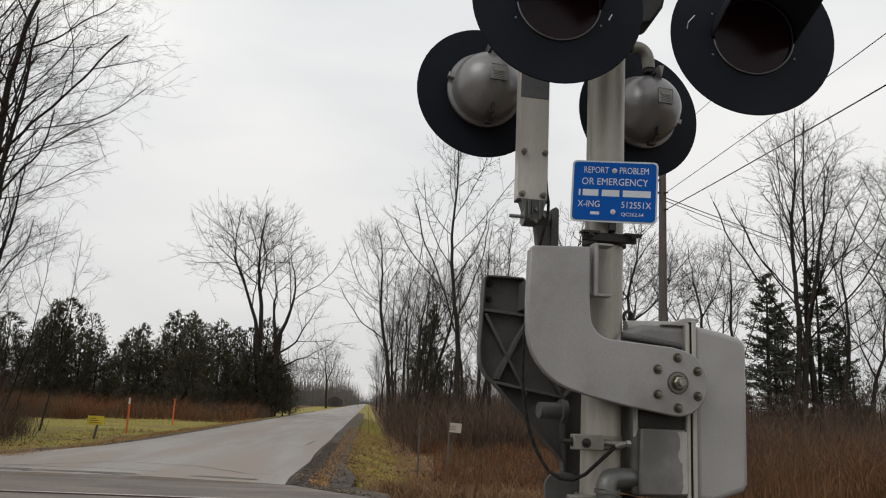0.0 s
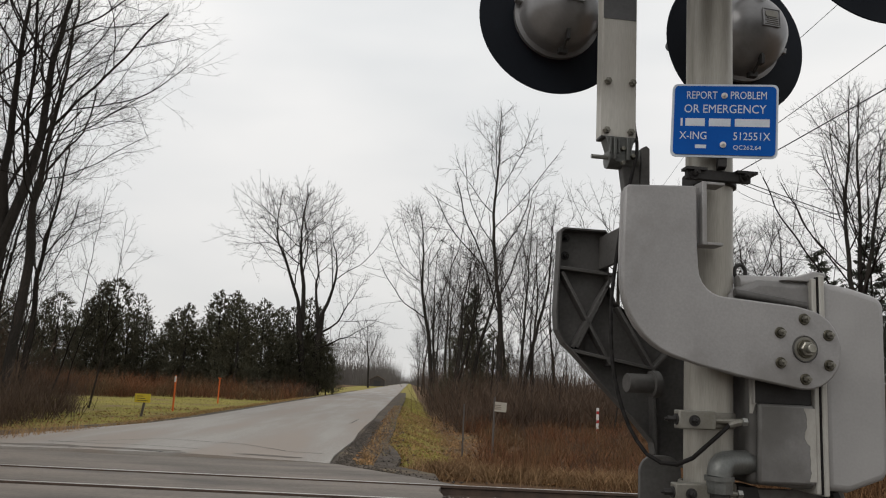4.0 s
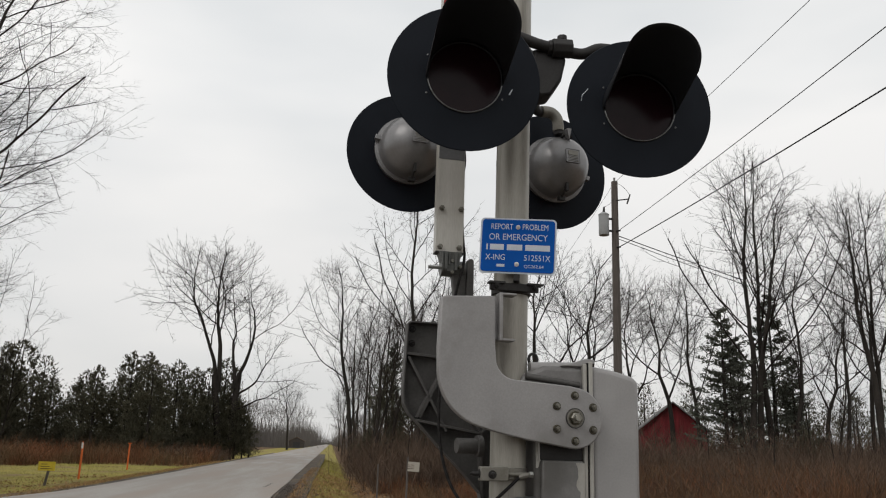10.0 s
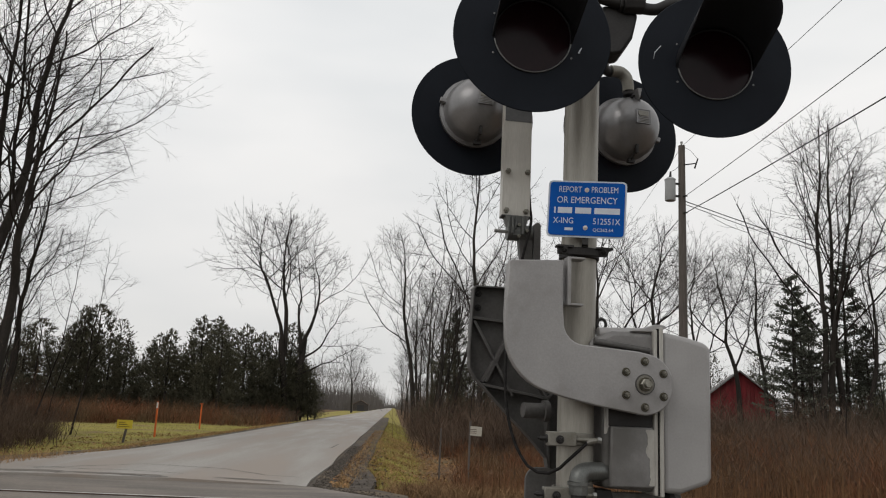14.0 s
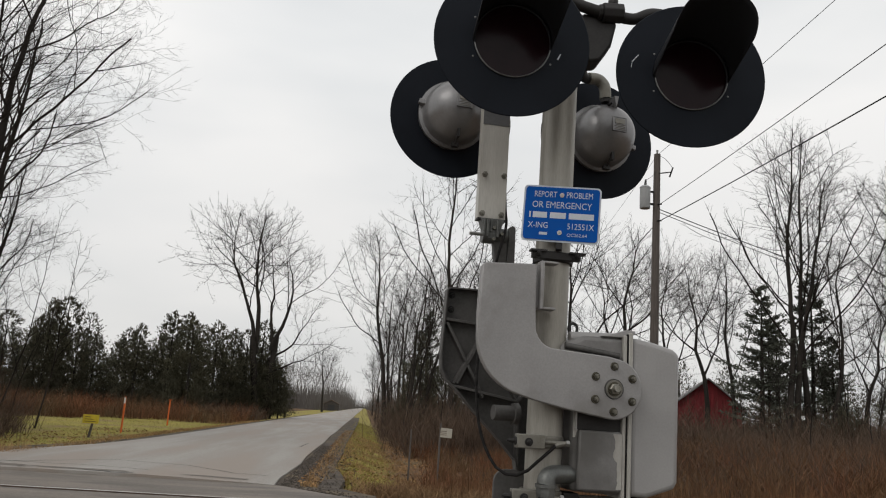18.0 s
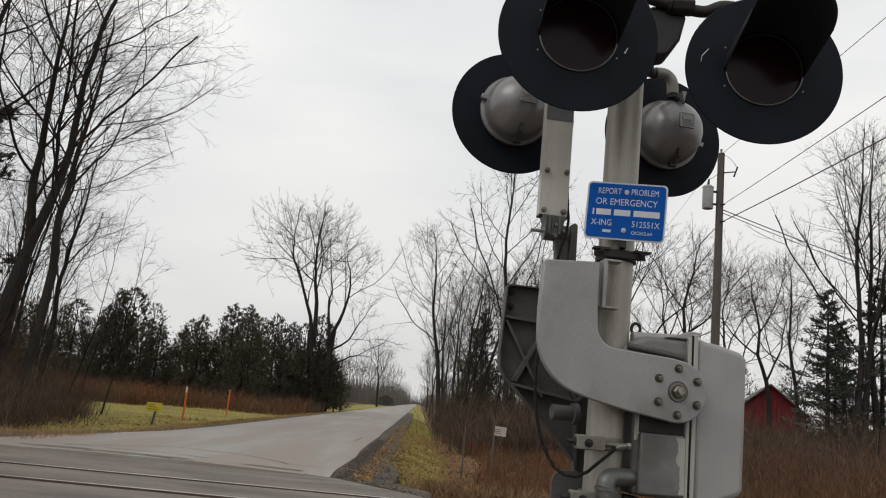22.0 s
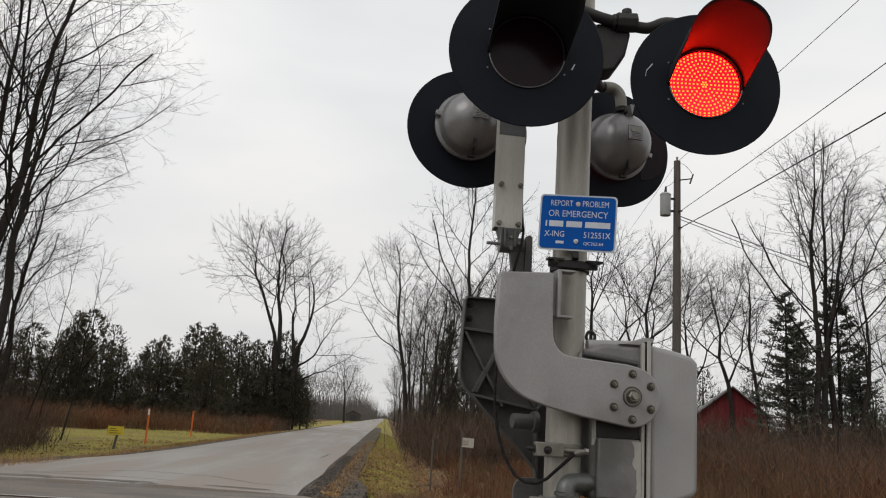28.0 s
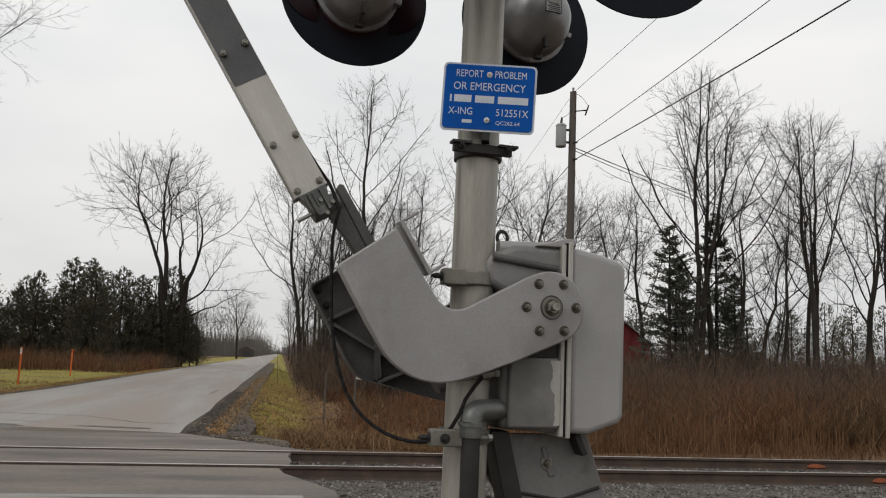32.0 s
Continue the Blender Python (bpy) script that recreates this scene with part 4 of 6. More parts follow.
    part("coupling_rim", Shape().tube([(px, py, -0.378), (px, py, -0.366)], 0.041, 24), ELBOW_ZINC, conduit)
    part("cable_gland", Shape().tube([(-0.212, 0.032, -0.226), (-0.196, 0.033, -0.220), (-0.168, 0.04, -0.216)], [0.008, 0.012, 0.010], 8), HUB_METAL, ob)
    return ob


def make_mast():
    ob = thing("signal_mast", pose(*MAST, 0, 0, 0, TURN), "weathered aluminium crossing signal mast on a concrete base", "signal mast")
    lean = 0.012
    part("pole", Shape().tube([(0, 0, 0.1), (lean, 0, 1.6), (2.2 * lean, 0, 3.2), (3 * lean, 0, 4.3)], 0.0705, 40), MAST_METAL, ob)
    part("pole_cap", Shape().lathe([(0.073, 0.0), (0.073, 0.03), (0.04, 0.05), (0.001, 0.055)], 24, pose(3 * lean, 0, 4.3, 90, 0, 0)), ALUMINIUM, ob)
    part("concrete_base", Shape().box((-0.3, -0.3, -0.4), (0.3, 0.3, 0.06)), CONCRETE, ob, bevel=0.02)
    part("base_casting", Shape().lathe([(0.16, 0.06), (0.16, 0.08), (0.1, 0.1), (0.09, 0.32), (0.073, 0.33)], 24, pose(0, 0, 0, 90, 0, 0)), ALUMINIUM, ob)
    # band clamp under the notice
    z = 2.082
    s = Shape().lathe([(0.072, -0.022), (0.081, -0.02), (0.081, 0.02), (0.072, 0.022)], 32, pose(0.017, 0, z, 90, 0, 0), closed=True)
    s.box((-0.098, -0.094, z - 0.016), (0.105, -0.075, z + 0.016))
    band = part("band_clamp", s, DARK_STEEL, ob, "dark steel band clamp", bevel=0.003)
    for dx in (-0.075, 0.085):
        part("bolt", bolt(Shape(), 0, 0, 0, 0.010, 0.02), DARK_STEEL, band, m=pose(dx, -0.094, z))
        part("lug", Shape().box((dx - 0.03, -0.109, z + 0.01), (dx + 0.035, -0.069, z + 0.018)), DARK_STEEL, band)
    # junction hub and cross arms that carry the four lights
    z = 3.05
    hub = Shape().lathe([(0.073, -0.11), (0.088, -0.1), (0.088, 0.1), (0.073, 0.11)], 24, pose(0.03, 0, z, 90, 0, 0), closed=True)
    part("junction_hub", hub, DARK_STEEL, ob, "dark cast junction box", bevel=0.012, segments=3)
    return ob


def text_part(name, words, size, x, z, parent, mat, width=None, align="CENTER"):
    """Raised lettering in the built-in font, as a thin mesh facing -y."""
    cu = bpy.data.curves.new(name, "FONT")
    cu.body, cu.size, cu.align_x, cu.align_y, cu.extrude, cu.resolution_u = words, size, align, "CENTER", 0.0004, 3
    ob = bpy.data.objects.new(name, cu)
    scene.collection.objects.link(ob)
    bpy.context.view_layer.update()
    me = bpy.data.meshes.new_from_object(ob.evaluated_get(bpy.context.evaluated_depsgraph_get()))
    bpy.data.objects.remove(ob)
    me.materials.clear()
    me.materials.append(mat)
    t = new(name, me)
    t.parent = parent
    wide = max(v.co.x for v in me.vertices) - min(v.co.x for v in me.vertices)
    k = width / wide if width else 1.0
    t.matrix_basis = pose(x, -0.0062, z, 90, 0, 0) @ Matrix.Diagonal((k, 1, 1, 1))
    return t


def make_notice():
    ob = thing("emergency_notice", pose(0.850, 2.782, 2.244, 0, 2.07, -13.45), "blue enamelled emergency notice with white lettering bolted to the mast", "sign")
    plate = part("plate", Shape().prism(rounded(-0.1524, 0.1524, -0.1143, 0.1143, 0.017, 6), -0.0025, 0.0025), SIGN_WHITE, ob)
    blue = part("blue_face", Shape().prism(rounded(-0.1455, 0.1455, -0.1074, 0.1074, 0.013, 6), -0.0055, -0.002), SIGN_BLUE, ob)
    text_part("lettering", "REPORT", 0.034, -0.0665, 0.077, plate, SIGN_WHITE, 0.088)
    text_part("lettering", "PROBLEM", 0.034, 0.0675, 0.0775, plate, SIGN_WHITE, 0.102)
    text_part("lettering", "OR EMERGENCY", 0.037, 0.0, 0.034, plate, SIGN_WHITE, 0.234)
    text_part("lettering", "X-ING", 0.034, -0.088, -0.050, plate, SIGN_WHITE, 0.078)
    text_part("lettering", "512551X", 0.034, 0.078, -0.050, plate, SIGN_WHITE, 0.104)
    text_part("lettering", "QC262.64", 0.018, 0.066, -0.084, plate, SIGN_WHITE, 0.078)
    # numbers that are not to be read stand as plain bars
    bars = [(-0.126, -0.120, -0.019, 0.005), (-0.112, -0.056, -0.019, 0.005), (-0.044, 0.018, -0.019, 0.005), (0.03, 0.128, -0.019, 0.005), (-0.082, -0.05, -0.088, -0.077)]
    for x0, x1, z0, z1 in bars:
        part("number_bar", Shape().box((x0, -0.0062, z0), (x1, -0.005, z1)), SIGN_WHITE, plate)
    for z in (0.0765, -0.0765):
        part("bolt", bolt(Shape(), 0, 0, 0, 0.0052, 0.005), WHITE, ob, m=pose(-0.002, -0.0055, z))
    part("strap", Shape().box((-0.012, 0.0025, -0.14), (0.012, 0.05, 0.1)), DARK_STEEL, ob)
    return ob


LIGHT = {}


def make_light():
    """A flashing crossing light that faces -y: disc, hood, lamp of many LEDs, two added shutter leaves and the housing.
    """
    ob = thing("flashing_light", pose(0, 0, 0), "black round crossing light with a hood and a red lamp", "crossing light", "flashing lights on the mast")
    disc = part("background_disc", Shape().lathe([(0.1460, 0.0), (0.302, 0.0), (0.305, 0.003), (0.302, 0.006), (0.1460, 0.006)], 64, closed=True), BLACK_PAINT, ob, "black backing disc")
    part("lens_rim", Shape().lathe([(0.1435, -0.003), (0.148, -0.006), (0.1515, -0.003), (0.1515, 0.0)], 56), VISOR_PAINT, ob)
    # only the lower arc is built; the hood's shade replaces the upper half
    bright = [(0.1485 * math.cos(radians(a)), -0.0065, 0.1485 * math.sin(radians(a))) for a in range(190, 351, 5)]
    part("lens_ring", Shape().tube(bright, 0.0028, 8), CHROME, ob, "bright lower half of the lens ring, upper half omitted for hood shade")
    hood = Shape()
    rows, n = 14, 36
    for j in range(rows + 1):
        u = j / rows
        span = radians(97 - 9 * u)
        for i in range(n + 1):
            a = math.pi / 2 - span + 2 * span * i / n
            reach = 0.335 * u * (1 - 0.24 * abs(2 * i / n - 1) ** 5)
            hood.v.append((0.1525 * math.cos(a), -reach - 0.001, 0.1525 * math.sin(a) + 0.045 * u))
    hood.f = [(j * (n + 1) + i, j * (n + 1) + i + 1, (j + 1) * (n + 1) + i + 1, (j + 1) * (n + 1) + i) for j in range(rows) for i in range(n)]
    hood.slot = [0] * len(hood.f)
    hd = part("hood", hood, VISOR_PAINT, ob, "long black hood over the lamp")
    mod = hd.modifiers.new("sheet", "SOLIDIFY")
    mod.thickness, mod.offset = 0.0025, 1.0
    lamp = Shape().lathe([(0.001, 0.0145), (0.1432, 0.0145), (0.1432, 0.0185), (0.001, 0.019)], 40)
    board = part("lamp_plate", lamp, LED_RED, ob, "glowing red lamp plate")
    # hidden ring added to keep the lamp's glow from leaking out sideways
    part("collar", Shape().lathe([(0.1445, 0.0112), (0.1472, 0.0112), (0.152, 0.02), (0.1435, 0.02)], 48, closed=True), BLACK_PAINT, ob)
    dots = Shape()
    rings = [(0, 1), (0.011, 6), (0.028, 10), (0.044, 16), (0.060, 22), (0.076, 28), (0.092, 34), (0.108, 40), (0.124, 44), (0.136, 48)]
    for r, count in rings:
        for k in range(count):
            a = 2 * math.pi * (k + 0.5 * (count % 4)) / count
            x, z = r * math.cos(a), r * math.sin(a)
            q = 0.0036
            dots.add([(x - q, 0.0142, z - q), (x + q, 0.0142, z - q), (x + q, 0.0142, z + q), (x - q, 0.0142, z + q), (x, 0.0122, z)], [(0, 1, 4), (1, 2, 4), (2, 3, 4), (3, 0, 4)])
    part("led_dots", dots, LED_DOT, board)
    # the lamp always glows; these added leaves cover it to look unlit
    for sign in (-1, 1):
        half = circle(0.1475, 28, 0, 0, -90, 90) if sign > 0 else circle(0.1475, 28, 0, 0, 90, 270)
        leaf = part("shutter_leaf", Shape().prism(half, 0.0075, 0.0105), SMOKED, ob, "added dark leaf that hides the always-lit lamp between flashes")
        leaf["side"] = sign
    body = Shape().lathe([(0.155, 0.020), (0.172, 0.022), (0.173, 0.042), (0.156, 0.046), (0.153, 0.085), (0.145, 0.125), (0.127, 0.163), (0.098, 0.195), (0.062, 0.217), (0.03, 0.226), (0.001, 0.228)], 44)
    case = part("housing", body, HOUSING, ob, "grey-black domed lamp housing")
    maker = part("maker_plate", Shape().prism(rounded(-0.037, 0.037, -0.036, 0.036, 0.006, 3), -0.03, 0.0035), HOUSING, case, m=pose(-0.008, 0.2262, 0.010, 4, 0, 2), bevel=0.001)
    part("plate_rim", Shape().box((-0.037, 0.003, -0.036), (0.037, 0.006, -0.033)).box((-0.037, 0.003, 0.033), (0.037, 0.006, 0.036)).box((-0.037, 0.003, -0.033), (-0.034, 0.006, 0.033)).box((0.034, 0.003, -0.033), (0.037, 0.006, 0.033)), HOUSING, maker)
    part("plate_mark", Shape().prism(rounded(-0.026, 0.026, 0.002, 0.026, 0.006, 3), 0.003, 0.0065), HUB_METAL, maker)
    for k in range(4):
        part("plate_line", Shape().box((-0.028, 0.003, -0.002), (0.028 - 0.008 * (k % 2), 0.0062, 0.0)), HUB_METAL, maker, m=pose(0, 0, -0.027 + 0.008 * k))
    for a in (12, 132, 192):
        part("ear", Shape().box((0.148, 0.05, -0.012), (0.182, 0.078, 0.012)), HOUSING, case, m=pose(0, 0, 0, 0, -a, 0), bevel=0.003)
    part("latch", Shape().box((-0.006, 0.16, -0.155), (0.006, 0.185, -0.115)).box((-0.016, 0.1, -0.185), (0.016, 0.125, -0.165)).tube([(0, 0.17, -0.13), (0, 0.11, -0.18)], 0.006, 8), DARK_STEEL, case)
    part("peak", Shape().prism([(-0.012, 0.16), (0.012, 0.16), (0.0, 0.10)], 0.14, 0.21), HOUSING, case, bevel=0.002)
    for x in (-0.02, 0.02):
        part("vent_screw", Shape().lathe([(0.001, 0.19), (0.006, 0.19), (0.006, 0.15)], 10, pose(x, 0, 0.125)), RUBBER, case)
    for r, a in ((0.17, 28), (0.17, 152), (0.17, 208), (0.17, 332)):
        part("disc_screw", Shape().lathe([(0.001, -0.003), (0.004, -0.002), (0.004, 0)], 8), CHROME, disc, m=pose(r * math.cos(radians(a)), 0, r * math.sin(radians(a))))
    return ob


def make_lights():
    first = make_light()
    spots = [(0.587, 2.575, 2.858, 1.5, 0.0), (1.337, 2.68, 2.842, -3.3, 0.0), (0.444, 3.469, 2.864, 188.0, 0.0), (1.192, 3.523, 2.840, 190.0, 0.0)]
    names = ("front_left", "front_right", "rear_left", "rear_right")
    for name, (x, y, z, rz, rx) in zip(names, spots):
        m = pose(x, y, z, rx, 0, rz)
        if name == "front_left":
            first.matrix_basis = m
            LIGHT[name] = first
        else:
            LIGHT[name] = copy_thing(first, m)
    LIGHT["rear_left"]["label"] = LIGHT["rear_right"]["label"] = "black crossing light facing away, showing its domed grey housing"
    scratches = Shape()
    scratches.tube([(-0.06, -0.0006, 0.0), (-0.035, -0.0006, 0.03)], 0.002, 5).tube([(-0.06, -0.0006, 0.0), (-0.064, -0.0006, -0.025)], 0.0012, 5)
    part("scratch", scratches, SIGN_WHITE, LIGHT["front_right"], "pale paint scratch", m=pose(-0.18, 0, 0.04))
    part("scratch", Shape().tube([(0.0, -0.0008, -0.012), (0.012, -0.0008, 0.012)], [0.004, 0.002], 6), SIGN_WHITE, LIGHT["front_left"], "pale paint chip", m=pose(0.178, 0, -0.045))
    # the arms from the mast to each lamp
    arms = thing("light_cross_arms", pose(0, 0, 0), "dark pipe arms that carry the crossing lights", "pipe arms")
    front = part("front_arm", Shape().tube(smooth_line([(0.60, 2.66, 3.04), (0.68, 2.70, 3.12), (0.80, 2.74, 3.155), (0.92, 2.745, 3.125), (1.03, 2.75, 3.108), (1.12, 2.75, 3.10), (1.20, 2.755, 3.135), (1.29, 2.765, 3.12), (1.34, 2.79, 3.02)], 6), 0.024, 14), DARK_STEEL, arms)
    part("pipe_union", Shape().tube([(0.985, 2.75, 3.115), (1.07, 2.75, 3.118)], 0.042, 8).tube([(1.03, 2.75, 3.15), (1.03, 2.75, 3.175)], 0.022, 8).tube([(0.968, 2.75, 3.115), (0.985, 2.75, 3.115)], 0.034, 8), DARK_STEEL, front, "cast pipe union", bevel=0.004)
    box = Shape().prism([(0.905, 3.11), (0.90, 2.92), (0.94, 2.895), (0.985, 2.905), (1.03, 2.975), (1.052, 3.075), (1.03, 3.11)], 2.76, 2.87)
    part("junction_box", box, DARK_STEEL, arms, "dark cast junction box", bevel=0.012, segments=3)
    rear = part("rear_arm", Shape().tube(smooth_line([(0.92, 2.85, 2.96), (0.97, 3.0, 2.99), (1.02, 3.2, 3.06), (1.08, 3.36, 3.095), (1.15, 3.385, 3.10), (1.185, 3.39, 3.07), (1.193, 3.39, 2.99)], 6), 0.024, 14), DARK_STEEL, arms)
    part("elbow", Shape().tube(smooth_line([(1.10, 3.37, 3.10), (1.15, 3.385, 3.105), (1.185, 3.39, 3.075), (1.193, 3.39, 3.01)], 5), 0.029, 14), HUB_METAL, rear)
    part("rear_arm", Shape().tube(smooth_line([(0.86, 2.96, 3.0), (0.78, 3.1, 3.05), (0.62, 3.28, 3.10), (0.50, 3.36, 3.10), (0.455, 3.37, 3.0)], 6), 0.024, 14), DARK_STEEL, arms)


# ---- trees, brush and grass ----
def turned(way, angle, azimuth):
    """A direction bent away from way by angle degrees, towards azimuth radians round it."""
    ref = np.array([0.0, 0.0, 1.0]) if abs(way[2]) < 0.95 else np.array([1.0, 0.0, 0.0])
    e1 = np.cross(way, ref)
    e1 /= np.linalg.norm(e1)
    e2 = np.cross(way, e1)
    a = radians(angle)
    return way * math.cos(a) + (e1 * math.cos(azimuth) + e2 * math.sin(azimuth)) * math.sin(a)


def grow_tree(seed, stems, turn=(9, 44), ratio=(0.86, 0.62), side_drop=1, lift=0.04, wander=0.07, fine=0.008, favour=(0, 0, 0), twigs=3, twig=0.7, thin=0.8, girdle=2.0, side_forks=9, stout=0.55):
    """The limbs of a bare tree that forks again and again. stems: (foot, direction, bole, radius, first length, forks).
    Returns limbs as (is trunk, points, radii) and twigs as (start, bend, tip, radius)."""
    rng = np.random.default_rng(seed)
    limbs, spray = [], []
    pull = np.array(favour, float)

    def unit(v):
        return v / np.linalg.norm(v)

    def sprig(p, way, length, r, again=2):
        way = unit(way + rng.normal(0, 0.12, 3))
        mid = p + way * length * 0.5
        tip = mid + unit(way + rng.normal(0, 0.2, 3) + np.array([0, 0, 0.14])) * length * 0.5
        spray.append((p, mid, tip, r))
        for k in range(again + 1):
            u = rng.uniform(0.25, 0.95)
            at = p + (mid - p) * 2 * u if u < 0.5 else mid + (tip - mid) * (2 * u - 1)
            out = turned(way, rng.uniform(28, 58), rng.uniform(0, 6.28))
            end = at + unit(out + np.array([0, 0, 0.12])) * length * rng.uniform(0.3, 0.6)
            spray.append((at, None, end, r * 0.75))

    def shoot(p, way, length, radius, forks, az, main):
        steps = 5 if main and radius > 6 * fine else (4 if radius > 3 * fine else 3)
        pts, rad = [p.copy()], [radius]
        end = max(radius * thin, fine * 0.8)
        for k in range(steps):
            way = unit(way + rng.normal(0, wander * (0.6 if main else 1.0), 3) + np.array([0, 0, lift]) + pull * (0.1 if main else 1.0))
            p = p + way * length / steps
            pts.append(p.copy())
            rad.append(radius + (end - radius) * (k + 1) / steps)
        limbs.append((main and radius > girdle * 3 * fine, pts, rad))
        if radius < 9 * fine:
            for k in range(twigs):
                u = rng.uniform(0.05, 1.0) * (len(pts) - 1)
                i = min(int(u), len(pts) - 2)
                at = pts[i] + (pts[i + 1] - pts[i]) * (u - i)
                sprig(at, turned(way, rng.uniform(32, 62), rng.uniform(0, 6.28)) + pull, twig * rng.uniform(0.55, 1.25), fine, 2 if forks < 4 else 1)
        if forks <= 0:
            for k in range(2):
                sprig(p, turned(way, rng.uniform(4, 24), rng.uniform(0, 6.28)), twig * rng.uniform(0.8, 1.4), fine * 0.9)
            return
        az += 2.4 + rng.normal(0, 0.45)
        shoot(p, turned(way, turn[0] * rng.uniform(0.4, 1.5), az + 3.14), length * ratio[0] * rng.uniform(0.88, 1.1), end, forks - 1, az, main)
        shoot(p, turned(way, turn[1] * rng.uniform(0.75, 1.25), az), length * ratio[1] * rng.uniform(0.8, 1.2), max(end * stout, fine), min(forks - side_drop, side_forks), az + 1.2, False)

    for foot, way, bole, radius, first, forks in stems:
        p, way = np.array(foot, float), unit(np.array(way, float))
        pts, rad = [p - way * 0.4], [radius * 1.25]
        for k in range(6):
            p = p + way * bole / 6
            way = unit(way + rng.normal(0, 0.022, 3))
            pts.append(p.copy())
            rad.append(radius * (1.08 - 0.18 * (k + 1) / 6))
        limbs.append((True, pts, rad))
        shoot(p, way, first, radius * 0.88, forks, rng.uniform(0, 6.28), True)
    return limbs, spray


def tubes(lines, sides):
    verts, faces, base = [], [], 0
    ang = np.arange(sides) * 2 * np.pi / sides
    for _, pts, rad in lines:
        P = np.array(pts)
        d = np.gradient(P, axis=0)
        d /= np.linalg.norm(d, axis=1)[:, None] + 1e-9
        ref = np.array([0.3, 0.1, 1.0]) if abs(d[0][2]) < 0.8 else np.array([1.0, 0.2, 0.0])
        a = np.cross(d, ref)
        a /= np.linalg.norm(a, axis=1)[:, None] + 1e-9
        b = np.cross(d, a)
        ring = P[:, None] + np.array(rad)[:, None, None] * (np.cos(ang)[None, :, None] * a[:, None] + np.sin(ang)[None, :, None] * b[:, None])
        verts.append(ring.reshape(-1, 3))
        i, j = np.meshgrid(np.arange(len(P) - 1), np.arange(sides), indexing="ij")
        p, q = base + i * sides + j, base + i * sides + (j + 1) % sides
        faces += [np.stack([p, q, q + sides], -1).reshape(-1, 3), np.stack([p, q + sides, p + sides], -1).reshape(-1, 3)]
        base += len(P) * sides
    return np.concatenate(verts), np.concatenate(faces)


def spikes(spray, simple=False):
    """Fine twigs: bent three-sided spikes with straight ones on them; simple: slivers, for woods far off."""
    rng = np.random.default_rng(len(spray))
    verts, faces, base = [], [], 0
    for bent in (True, False):
        some = [q for q in spray if (q[1] is not None) == bent]
        A, B = np.array([q[0] for q in some]), np.array([q[2] for q in some])
        r = np.array([q[3] for q in some])[:, None]
        way = B - A
        a = np.cross(way, rng.normal(0, 1, A.shape))
        a *= r / (np.linalg.norm(a, axis=1)[:, None] + 1e-9)
        b = np.cross(way, a) / (np.linalg.norm(way, axis=1)[:, None] + 1e-9)
        corners = [a, -0.5 * a + 0.87 * b, -0.5 * a - 0.87 * b]
        if simple:
            v, tri = np.stack([A - a, A + a, B], 1), np.array([(0, 1, 2)])
        elif bent:
            M = np.array([q[1] for q in some])
            v = np.stack([A + c for c in corners] + [M + 0.75 * c for c in corners] + [B], 1)
            tri = np.array([(0, 1, 4), (0, 4, 3), (1, 2, 5), (1, 5, 4), (2, 0, 3), (2, 3, 5), (3, 4, 6), (4, 5, 6), (5, 3, 6)])
        else:
            v, tri = np.stack([A + c for c in corners] + [B], 1), np.array([(0, 1, 3), (1, 2, 3), (2, 0, 3)])
        n = v.shape[1]
        verts.append(v.reshape(-1, 3))
        faces.append((base + (np.arange(len(A)) * n)[:, None, None] + tri[None]).reshape(-1, 3))
        base += len(A) * n
    return np.concatenate(verts), np.concatenate(faces)


def lines_mesh(name, lines, sides, mat):
    v, f = tubes(lines, sides)
    return raw_mesh(name, v, f, mat, True)


def bare_tree(seed, label, stems, **shape):
    limbs, spray = grow_tree(seed, stems, **shape)
    ob = thing("bare_tree", pose(0, 0, 0), label, "tree", "bare roadside trees")
    part("trunk", lines_mesh("trunk", [q for q in limbs if q[0]], 9, BARK), None, ob)
    v, f = tubes([q for q in limbs if not q[0]], 3)
    w, g = spikes(spray)
    part("crown", raw_mesh("crown", np.concatenate([v, w]), np.concatenate([f, g + len(v)]), TWIG, True), None, ob)
    return ob


